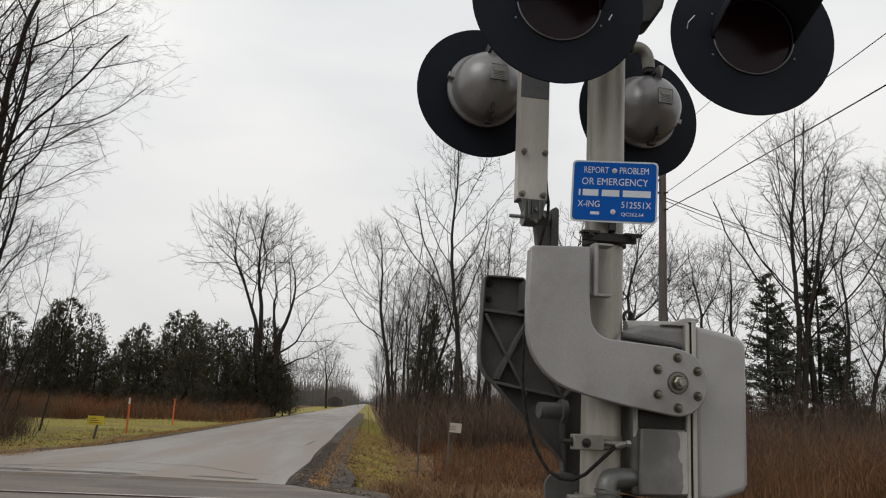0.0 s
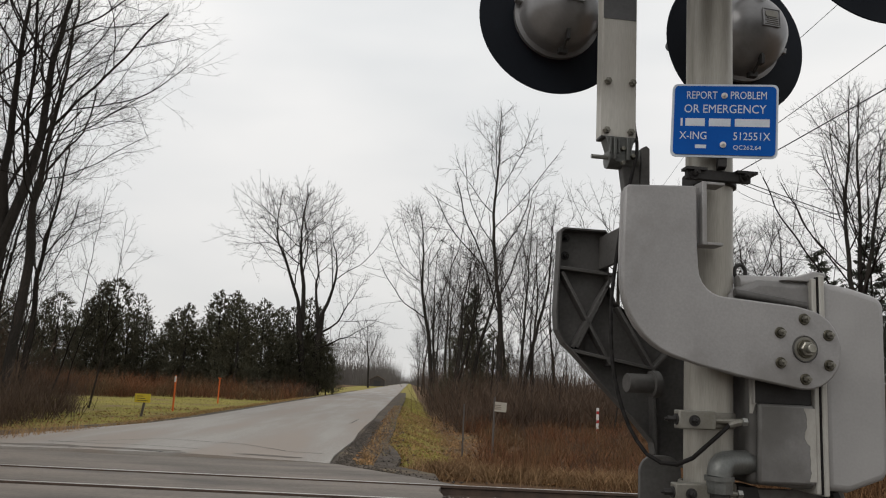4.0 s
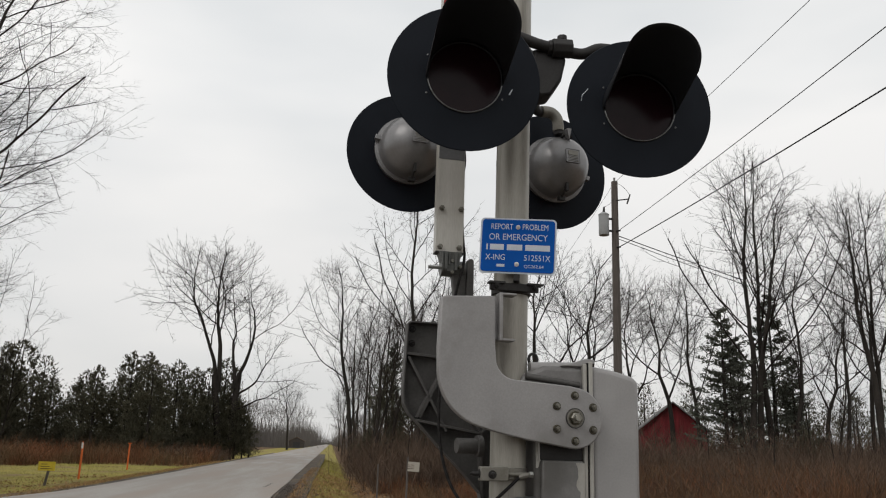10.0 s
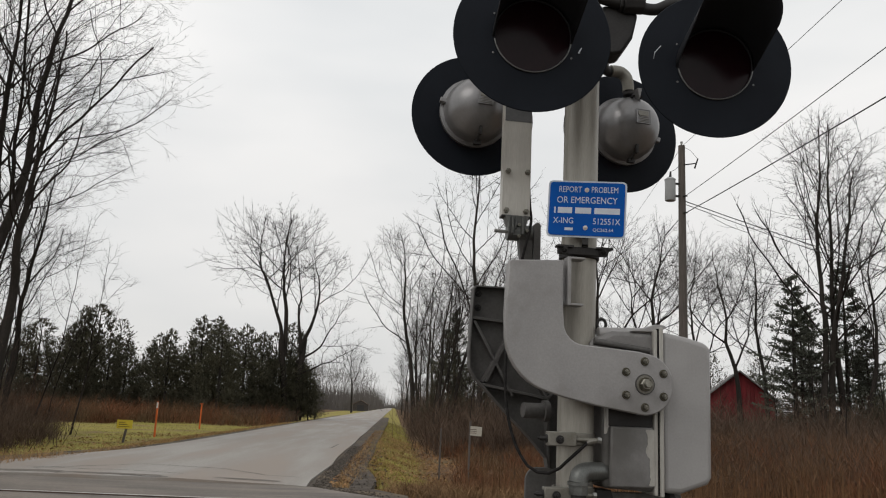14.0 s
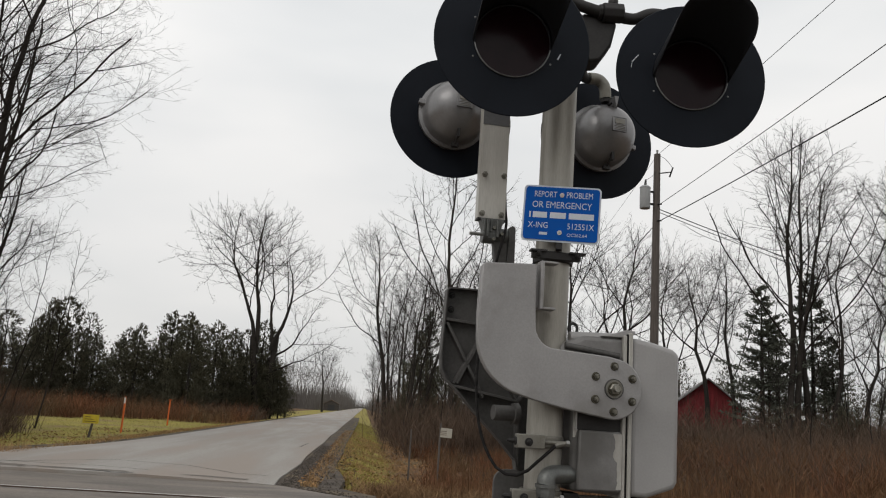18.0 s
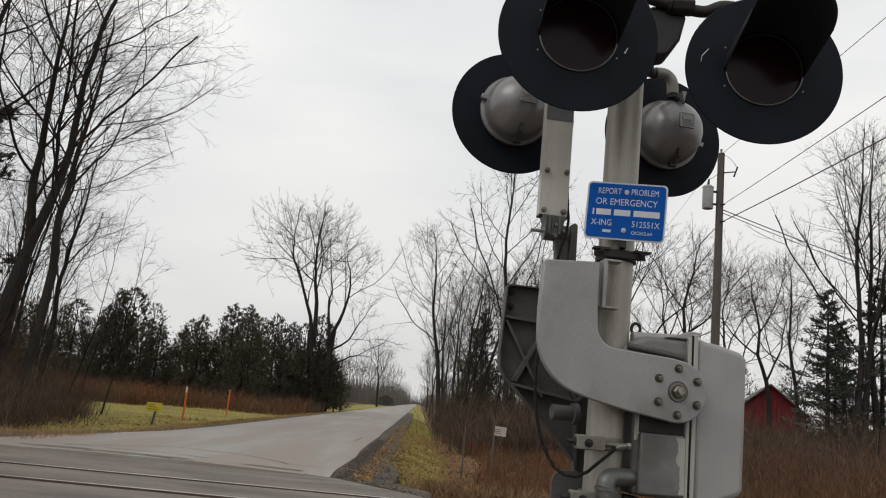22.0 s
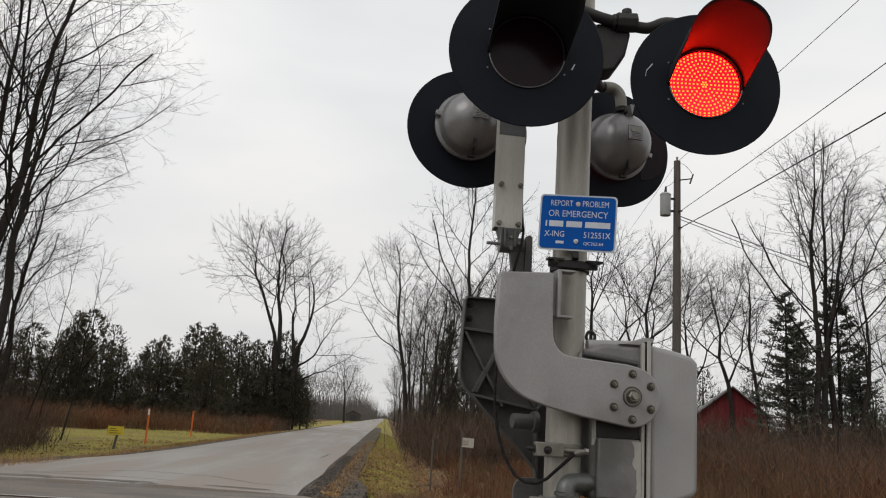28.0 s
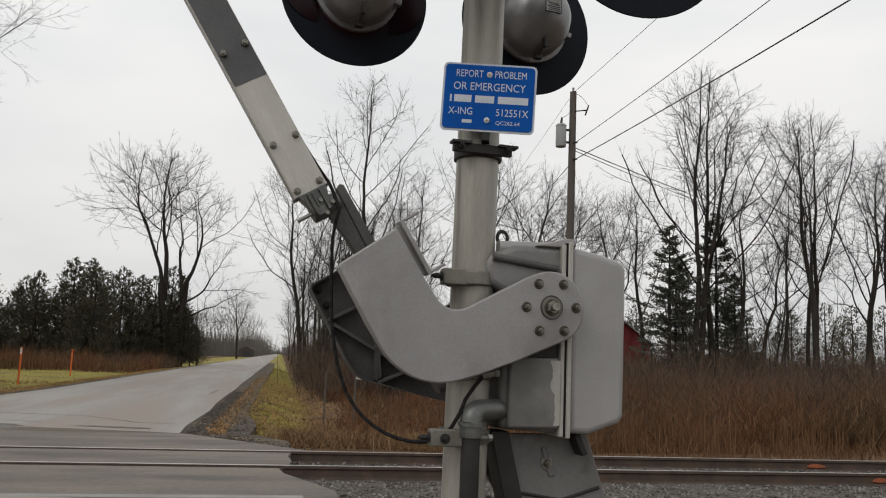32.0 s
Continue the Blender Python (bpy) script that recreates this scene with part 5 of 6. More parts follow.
def evergreen(seed, height, width, label, mat, clumps=5000, bare=0.05, power=0.55):
    """A trunk and a crown of many small upswept sprays, gathered in lobes with gaps between them."""
    rng = np.random.default_rng(seed)
    ob = thing("evergreen_tree", pose(0, 0, 0), label, "tree", "dark evergreens")
    part("trunk", Shape().tube([(0, 0, -0.3), (0.05, 0, height * 0.5), (0, 0.03, height * 0.94)], [height * 0.016, height * 0.011, 0.02], 8), BARK, ob)
    count = 210
    k = np.arange(count)
    u = bare + (1 - bare) * ((k + rng.uniform(0, 1, count)) / count)
    a = 2.4 * k + rng.normal(0, 0.6, count)
    profile = (1 - u) ** power * np.minimum(1.0, 0.62 + (u - bare) * 1.6) * (1 + 0.16 * np.sin(5 * u * 3.1 + seed) + rng.normal(0, 0.13, count))
    wide = width * np.maximum(profile, 0.03)
    r = wide * np.sqrt(rng.uniform(0.25, 1.0, count))
    size = np.clip(0.12 + 0.2 * wide * rng.uniform(0.6, 1.3, count), 0.12, 0.6)
    L = np.stack([r * np.cos(a), r * np.sin(a), u * height * 0.97 + 0.1 * r, size], 1)
    w = L[:, 3] ** 1.8
    pick = rng.choice(count, clumps, p=w / w.sum())
    d = rng.normal(0, 1, (clumps, 3))
    d /= np.linalg.norm(d, axis=1)[:, None]
    c = L[pick, :3] + d * L[pick, 3:4] * rng.uniform(0.55, 1.12, (clumps, 1)) * np.array([1, 1, 1.1])
    s = rng.uniform(0.045, 0.125, clumps)[:, None] * height / 8
    inner = clumps // 3
    c[:inner] = L[pick[:inner], :3] * np.array([0.8, 0.8, 1]) + d[:inner] * L[pick[:inner], 3:4] * 0.5
    s[:inner] *= 1.8
    out = c * np.array([1, 1, 0]) / (np.linalg.norm(c[:, :2], axis=1)[:, None] + 0.3) * 0.7 + d * 0.5 + np.array([0, 0, 0.75])
    out /= np.linalg.norm(out, axis=1)[:, None]
    side = np.cross(out, rng.normal(0, 1, (clumps, 3)))
    side /= np.linalg.norm(side, axis=1)[:, None]
    nor = np.cross(out, side)
    v = np.stack([c - out * s * 0.5, c + side * s * 0.32, c + out * s * 0.95, c - side * s * 0.32, c + nor * s * 0.4 - out * s * 0.3, c + out * s * 1.1 + nor * s * 0.1, c - nor * s * 0.4 - out * s * 0.3], 1).reshape(-1, 3)
    k = (np.arange(clumps) * 7)[:, None]
    f = np.concatenate([k + np.array([0, 1, 2]), k + np.array([0, 2, 3]), k + np.array([4, 5, 6])])
    part("crown", raw_mesh("crown", v, f, mat), None, ob)
    return ob


def pine_tree(seed, height, width):
    """A pine with open whorls of boughs, each bough carrying flat tufts towards its end."""
    rng = np.random.default_rng(seed)
    ob = thing("evergreen_tree", pose(0, 0, 0), "grey-green pine with open layered boughs", "tree", "dark evergreens")
    part("trunk", Shape().tube([(0, 0, -0.3), (0.05, 0, height * 0.5), (0, 0.03, height * 0.97)], [height * 0.015, height * 0.01, 0.02], 8), BARK, ob)
    lines, tufts, sizes, ways = [], [], [], []
    z, turn = height * 0.1, 0.0
    while z < height * 0.98:
        u = z / height
        for k in range(rng.integers(4, 7)):
            turn += 1.1 + rng.normal(0, 0.5)
            far = width * (1 - u) ** 0.75 * rng.uniform(0.3, 1.2) * (0.75 if u < 0.22 else 1.0) + 0.15
            if rng.uniform() < 0.12:
                continue
            way = np.array([math.cos(turn), math.sin(turn), 0.12 + 0.35 * u])
            start = np.array([0, 0, z + rng.normal(0, 0.12)])
            end = start + way * far
            mid = (start + end) / 2 - np.array([0, 0, 0.09 * far])
            lines.append((1, [start, mid, end], [0.03 * (1 - 0.6 * u), 0.018, 0.008]))
            count = int(16 + 30 * far)
            w = rng.uniform(0.28, 1.05, count)[:, None]
            p = start * (1 - w) ** 2 + 2 * mid * w * (1 - w) + end * w ** 2
            side = np.array([-way[1], way[0], 0])
            p = p + side * rng.normal(0, 0.2, (count, 1)) * far * (1.1 - 0.6 * w) + rng.normal(0, 0.07, (count, 3))
            tufts.append(p)
            ways.append(np.repeat(way[None], count, 0) + rng.normal(0, 0.5, (count, 3)))
            sizes.append(rng.uniform(0.11, 0.27, count))
        z += height * (0.042 + 0.02 * rng.uniform()) * (1.1 - 0.5 * u)
    part("bough", lines_mesh("bough", lines, 4, BARK), None, ob)["kind"] = "stuff"
    c, out, size = np.concatenate(tufts), np.concatenate(ways), np.concatenate(sizes)[:, None]
    out /= np.linalg.norm(out, axis=1)[:, None]
    n = len(c)
    side = np.cross(out, rng.normal(0, 1, (n, 3)))
    side /= np.linalg.norm(side, axis=1)[:, None]
    nor = np.cross(out, side)
    v = np.stack([c - out * size * 0.4, c + side * size * 0.3 + out * size * 0.4, c + out * size, c + nor * size * 0.3 + out * size * 0.3, c - nor * size * 0.3 + out * size * 0.5], 1).reshape(-1, 3)
    k = (np.arange(n) * 5)[:, None]
    part("crown", raw_mesh("crown", v, np.concatenate([k + np.array([0, 1, 2]), k + np.array([0, 3, 4])]), PINE), None, ob)
    return ob


def blades(name, spots, heights, width, mat, label, category, lean=0.35, seed=3, bend=True):
    """Thin blades or stems, each a bent sliver."""
    rng = np.random.default_rng(seed)
    p = np.asarray(spots, float)
    n = len(p)
    h = np.asarray(heights, float)[:, None]
    a = rng.uniform(0, 6.28, n)
    side = np.stack([np.cos(a), np.sin(a), 0 * a], 1) * (width * rng.uniform(0.6, 1.3, n))[:, None]
    tip = np.stack([rng.normal(0, lean, n), rng.normal(0, lean, n), np.ones(n)], 1) * h
    mid = tip * np.array([0.35, 0.35, 0.55])
    v = np.stack([p - side, p + side, p + mid + side * 0.7, p + mid - side * 0.7, p + tip], 1).reshape(-1, 3)
    k = (np.arange(n) * 5)[:, None]
    f = np.concatenate([k + np.array([0, 1, 2]), k + np.array([0, 2, 3]), k + np.array([3, 2, 4])])
    return tagged(new(name, raw_mesh(name, v, f, mat)), label, category, kind="stuff")


def leaves(name, spots, mat, label, seed=8):
    """Curled dead leaves lying about, two facets each."""
    rng = np.random.default_rng(seed)
    c = np.asarray(spots, float)
    n = len(c)
    a, s = rng.uniform(0, 6.28, n), rng.uniform(0.02, 0.05, n)[:, None]
    u = np.stack([np.cos(a), np.sin(a), rng.normal(0, 0.3, n)], 1) * s
    w = np.stack([-np.sin(a), np.cos(a), rng.normal(0.2, 0.4, n)], 1) * s * 0.7
    v = np.stack([c - u, c + w, c + u, c - w + np.array([0, 0, 0.012])], 1).reshape(-1, 3)
    k = (np.arange(n) * 4)[:, None]
    f = np.concatenate([k + np.array([0, 1, 2]), k + np.array([0, 2, 3])])
    return tagged(new(name, raw_mesh(name, v, f, mat)), label, "leaves", kind="stuff")


def brush(name, spots, heights, mat, label, seed, stems=26, twigs=3, width=0.35, thick=0.010):
    """Thickets of thin upright stems with side twigs."""
    rng = np.random.default_rng(seed)
    n = len(spots)
    p = np.repeat(np.asarray(spots, float), stems, 0)
    h = np.repeat(np.asarray(heights, float), stems) * rng.uniform(0.45, 1.05, n * stems)
    w = np.repeat(np.asarray(heights, float), stems) * width
    base = p + np.stack([rng.normal(0, 0.5, n * stems) * w, rng.normal(0, 0.5, n * stems) * w, 0 * w], 1)
    tip = base + np.stack([rng.normal(0, 0.36, n * stems) * h, rng.normal(0, 0.36, n * stems) * h, h * rng.uniform(0.75, 1.0, n * stems)], 1)
    seg = [(base, tip, np.full(n * stems, thick))]
    for _ in range(twigs):
        u = rng.uniform(0.25, 0.85, n * stems)[:, None]
        s = base + (tip - base) * u
        e = s + np.stack([rng.normal(0, 0.16, n * stems) * h, rng.normal(0, 0.16, n * stems) * h, rng.uniform(0.1, 0.35, n * stems) * h], 1)
        seg.append((s, e, np.full(n * stems, thick * 0.65)))
    A, B, R = (np.concatenate([q[i] for q in seg]) for i in range(3))
    a = rng.uniform(0, 6.28, len(A))
    side = np.stack([np.cos(a), np.sin(a), 0 * a], 1) * R[:, None]
    v = np.stack([A - side, A + side, B], 1).reshape(-1, 3)
    f = np.arange(len(v)).reshape(-1, 3)
    return tagged(new(name, raw_mesh(name, v, f, mat)), label, "brush", kind="stuff")


def place(ob, x, y, turn=0.0, size=1.0, tilt=0.0, heading=0.0):
    """A copy of a tree at x, y on the ground, turned, scaled and leaning tilt degrees towards heading."""
    m = pose(x, y, ground_z(x, y), 0, 0, heading) @ pose(0, 0, 0, 0, tilt, 0) @ pose(0, 0, 0, 0, 0, turn - heading)
    c = copy_thing(ob, m)
    c.scale = (size, size, size)
    return c


def drop_thing(ob):
    for o in (*ob.children_recursive, ob):
        bpy.data.objects.remove(o)


def make_woods():
    rng = np.random.default_rng(21)
    tall_label = "tall slender bare deciduous tree with fine ascending twigs"
    tall = [bare_tree(s, tall_label, [((0, 0, 0), (0.02 * (s - 2), 0.01, 1), 4.4, 0.17, 1.15, 16)] + extra, turn=(6, 48), ratio=(0.965, 1.28), side_drop=3, side_forks=4, lift=0.05, wander=0.055, fine=0.0085, twigs=3, twig=0.7, thin=0.905, stout=0.42)
            for s, extra in ((1, []), (2, [((0.35, 0.1, 0), (0.06, 0.02, 1), 5.6, 0.13, 1.05, 14)]), (3, []))]
    open_label = "bare deciduous tree with a low fork and a wide open crown"
    wide = [bare_tree(s, open_label, [((0, 0, 0), (0.05, 0, 1), 3.2, 0.2, 2.0, 7)], turn=(13, 36), ratio=(0.88, 0.86), lift=0.025, wander=0.055, fine=0.0078, twigs=2, twig=0.65, thin=0.78, stout=0.68) for s in (4, 5)]
    twin = [bare_tree(41, "tall bare roadside tree with a forked trunk and vase-shaped crown", [((0, 0, 0), (-0.015, 0, 1), 6.6, 0.29, 0.7, 0), ((-0.12, 0.0, 6.2), (-0.05, 0.05, 1), 2.2, 0.18, 1.2, 12), ((0.02, 0.0, 6.2), (0.08, -0.03, 1), 3.4, 0.2, 1.1, 12)],
                      turn=(8, 50), ratio=(0.93, 1.3), side_drop=2, side_forks=5, lift=0.03, wander=0.075, fine=0.0095, twigs=3, twig=0.6, thin=0.88, stout=0.5),
            bare_tree(48, "bare roadside tree leaning outward with long crooked limbs", [((0, 0, 0), (0.05, 0, 1), 6.8, 0.30, 0.6, 0), ((0.28, 0, 6.5), (-0.10, 0.05, 1), 1.6, 0.15, 1.1, 10), ((0.3, 0, 6.4), (0.38, -0.05, 1), 2.0, 0.17, 1.15, 10), ((0.3, 0, 5.4), (0.95, 0.12, 0.62), 1.2, 0.1, 1.0, 7), ((0.3, 0, 4.2), (1, -0.1, 0.3), 1.2, 0.08, 0.9, 5)],
                      turn=(12, 46), ratio=(0.92, 1.15), side_drop=3, side_forks=5, lift=0.035, wander=0.1, fine=0.0082, twigs=3, twig=0.65, thin=0.82, stout=0.52)]
    lean = [bare_tree(s, "large leaning bare tree with long ascending limbs and sweeping twigs", stems, turn=(6, 44), ratio=(0.935, 0.98), side_drop=1, side_forks=5, lift=0.03, wander=0.06, fine=0.0042, favour=(0.012, -0.004, -0.01), twigs=3, twig=0.5, thin=0.88, stout=0.5, girdle=5)
            for s, stems in ((6, [((0, 0, 0), (0.09, 0, 1), 5.0, 0.21, 1.45, 12)]), (7, [((0, 0, 0), (0.07, 0.02, 1), 5.6, 0.19, 1.35, 11)]))]
    small = [bare_tree(s, "slender bare sapling growing out of the brush", [((0, 0, 0), (0.05, 0, 1), 1.6, 0.04, 1.1, 7)], turn=(7, 42), ratio=(0.93, 0.9), side_drop=2, side_forks=2, lift=0.06, wander=0.08, fine=0.006, twigs=2, twig=0.55, thin=0.84) for s in (8, 9, 10)]
    cedar = [evergreen(s, 9, w, "dense dark green cedar in a hedge row", NEEDLES, 5600, power=p) for s, p, w in ((11, 0.66, 2.9), (12, 0.52, 3.2), (13, 0.58, 3.0))]
    back = [evergreen(s, 9, 3.3, "dark evergreen standing behind the other trees", NEEDLES, 2400, power=0.5) for s in (17, 18)]
    pine = [pine_tree(s, 12, w) for s, w in ((14, 3.5), (15, 3.1), (16, 3.8))]
    # by the far-side left corner of the crossing
    for k, (x, y, size, turn, kind) in enumerate([(-14.1, 26.0, 1.02, 0, 0), (-12.6, 26.0, 0.85, 5, 1), (-13.9, 26.6, 1.0, -12, 1), (-17.2, 25.4, 1.02, 15, 0), (-14.0, 30.0, 0.62, 10, 1), (-19.5, 26.0, 1.0, -8, 1)]):
        place(lean[kind], x, y, turn, size)
    for k, (x, y, size) in enumerate([(-16.6, 31, 0.62), (-19.8, 31, 0.72), (-17.4, 34.0, 0.62), (-22, 28, 0.85), (-24, 25, 0.9)]):
        place(tall[k % 3], x, y, 111 * k, size, 9, 10)
    for k in range(36):
        place(small[k % 3], rng.uniform(-26, -13.2), rng.uniform(25.5, 38), rng.uniform(0, 360), rng.uniform(0.5, 1.0), rng.uniform(2, 14), rng.uniform(-40, 40))
    place(pine[0], -20.3, 31.5, 0, 1.35)
    # twin trees left of the road, with the cedar row behind
    place(twin[0], -9.3, 72, 0, 1.0, 5.5, 180)
    place(twin[1], -8.6, 72.5, 0, 1.0, 2, 180)
    row = [(-37, 0.85), (-34.5, 0.9), (-32, 0.85), (-30, 0.8), (-28.4, 0.85), (-26.9, 0.84), (-25.4, 1.0), (-24.4, 1.02), (-22.9, 0.70), (-21.7, 0.72), (-20.6, 0.68), (-19.4, 0.78), (-18.1, 0.82), (-16.9, 0.76), (-15.9, 0.96), (-14.9, 0.98), (-13.8, 0.86), (-12.7, 0.92), (-11.7, 0.86), (-10.7, 0.86), (-9.6, 0.98), (-8.9, 0.7), (-8.1, 0.55), (-7.5, 0.46)]
    for k, (x, size) in enumerate(row):
        place(cedar[k % 3], x, 67 + 4 * noise.noise((x * 0.9, 0.0, 0.0)) + (6 if x > -12 else 0), 47 * k, size * (1.04 if x > -12 else 1.0))
        if k % 2:
            place(back[(k // 2) % 2], x + 0.4, 71.5 + 2 * noise.noise((x, 1.0, 0.0)) + (4 if x > -12 else 0), 83 * k, size * 0.92)
    for k in range(20):
        x = 42 + 2.7 * k + rng.uniform(-1, 1)
        place(back[k % 2], x, 98 + rng.uniform(-4, 8) - 0.2 * (x - 44), 31 * k, rng.uniform(0.95, 1.25))
    for k, (x, y, size) in enumerate([(30.6, 49.5, 0.42), (31.6, 50.0, 0.38), (32.5, 50.4, 0.34), (29.4, 50.5, 0.3)]):
        place(cedar[k % 3], x, y, 71 * k, size)
    # right of the road
    for k, (x, y, size, tilt, head, kind) in enumerate([
            (1.7, 62, 1.05, 2, 180, 0), (2.6, 53, 0.72, 11, 0, 1), (5.2, 48, 1.1, 1, 180, 2), (4.0, 57, 0.85, 6, 0, 0), (6.8, 50, 0.8, 3, 0, 1), (8.6, 57, 0.75, 0, 0, 2),
            (3.0, 72, 0.85, 0, 0, 1), (3.3, 66, 0.8, 3, 0, 2), (5.6, 70, 0.85, 0, 0, 0), (7.6, 66, 0.8, 2, 180, 2), (11.0, 62, 0.7, 0, 0, 2), (2.6, 84, 0.9, 0, 0, 2), (2.2, 98, 0.85, 0, 0, 0), (3.4, 115, 0.85, 0, 0, 1), (2.0, 140, 0.9, 0, 0, 2), (3.0, 170, 0.9, 0, 0, 0), (2.2, 215, 0.9, 0, 0, 1)]):
        place(tall[kind], x, y, 50 * k + 20, size, tilt, head)
    for k, (x, y, size, tilt, head) in enumerate([(13.6, 57, 1.2, 5, 0), (18.4, 60, 1.25, 4, 0), (22.5, 68, 1.1, 0, 0), (27.2, 62, 1.12, 3, 180), (26.6, 70, 1.15, 0, 0), (40, 62, 1.05, 6, 0), (46, 56, 1.1, 0, 0), (-9.5, 185, 1.15, 0, 0)]):
        place(wide[k % 2], x, y, 80 * k + 30, size, tilt, head)
    for k, (x, y, size, tilt, head, kind) in enumerate([(26.1, 55, 0.95, 1, 0, 0), (27.2, 50, 1.3, 1.5, 0, 2), (27.9, 50.2, 1.25, 1.5, 0, 0), (29.3, 51, 1.28, 1.5, 0, 2), (30.0, 50, 0.98, 8, 0, 0), (32.9, 45, 1.2, 2, 0, 0), (33.8, 50, 0.85, 2, 0, 2), (36.4, 50, 1.15, 2, 0, 1), (40.5, 50, 1.15, 0, 0, 0), (44, 52, 1.15, 0, 0, 1), (31.2, 47, 0.55, 5, 0, 2)]):
        place(tall[kind], x, y, 66 * k, size, tilt, head)
    for x, y, size in ((26.3, 51.5, 0.98), (27.6, 53.0, 0.8), (30.7, 53.0, 1.06), (29.2, 55, 0.8), (31.6, 52, 0.72), (33.4, 56, 0.6)):
        place(pine[int(size * 100) % 3], x, y, 90 * size * 7, size)
    place(pine[1], 4.6, 62, 30, 0.8)
    place(cedar[0], 3.9, 58, 30, 0.85)
    place(cedar[1], 6.0, 60, 90, 0.7)
    for k in range(104):
        y = rng.uniform(34, 92)
        x = rng.uniform(2.0, 3.2 + y * 0.16) if k < 52 else rng.uniform(8, y * 0.85)
        place(small[k % 3], x, y, rng.uniform(0, 360), rng.uniform(0.5, 1.15), rng.uniform(0, 9), rng.uniform(0, 360))
    # far woods that close the view on every side, open where the road runs through
    limbs, spray = [], []
    for k in range(13):
        move = np.array([k * 3.1 + rng.uniform(-1, 1), 4.0 * ((k * 5) % 4), 0])
        got, fine = grow_tree(50 + k, [(move, (0, 0, 1), 2.4, 0.1, 2.3 + 0.3 * (k % 4), 3)], turn=(14, 42), ratio=(0.86, 0.75), lift=0.05, wander=0.1, fine=0.032, twigs=2, twig=1.3)
        limbs += got
        spray += fine
    v, f = tubes(limbs, 3)
    w, g = spikes(spray, True)
    n = 1500
    foot = np.stack([rng.uniform(-3, 42, n), rng.uniform(0, 14, n), np.zeros(n)], 1)
    top = foot + np.stack([rng.normal(0, 0.9, n), rng.normal(0, 0.5, n), 1.2 + 6.5 * rng.uniform(0, 1, n) ** 1.4], 1)
    wide_at = np.stack([rng.uniform(0.03, 0.1, n), np.zeros(n), np.zeros(n)], 1)
    stems_v = np.stack([foot - wide_at, foot + wide_at, top], 1).reshape(-1, 3)
    stems_f = np.arange(3 * n).reshape(-1, 3)
    me = raw_mesh("far_trees", np.concatenate([v, w, stems_v]), np.concatenate([f, g + len(v), stems_f + len(v) + len(w)]), HAZED_TWIG)
    low = raw_mesh("far_stems", stems_v, stems_f, HAZED_TWIG)

    def belt(mesh, x, y, heading, size, high):
        ob = tagged(new("far_woods", mesh), "distant grey-brown bare woods along the horizon, paled in colour for haze", "woods", kind="stuff")
        ob.matrix_basis = pose(x, y, -0.3, 0, 0, heading) @ Matrix.Diagonal((size, size, high, 1))

    for k, (y, size) in enumerate(((232, 1.0), (285, 1.15), (350, 1.3), (430, 1.6), (540, 2.0))):
        belt(me, -8.5 - 40 * size, y, 3, size, size * (1.25, 1.3, 1.2, 1.2, 1.1)[k])
        belt(me, 7.0, y - 20, -4, size, size * 0.95)
    belt(low, -30, 720, 0, 1.5, 1.3)
    for k in range(6):
        a = radians(-64 + 9.0 * k)
        belt(low if k < 4 else me, 235 * math.sin(a), 235 * math.cos(a), -math.degrees(a), 1.05, 0.9 + 0.2 * ((k * 7) % 5) / 4)
    for k in range(10):
        a = radians(8 + 6.0 * k)
        belt(me, 215 * math.sin(a), 215 * math.cos(a), -math.degrees(a), 1.05, 0.9 + 0.2 * ((k * 7) % 5) / 4)
    for k in range(12):
        a = radians(72 + 216 * (k + 0.5) / 12)
        belt(low, 200 * math.sin(a), 200 * math.cos(a) + 10, -math.degrees(a), 1.6, 1.2)
    for tree in tall + wide + twin + lean + small + cedar + back + pine:
        drop_thing(tree)


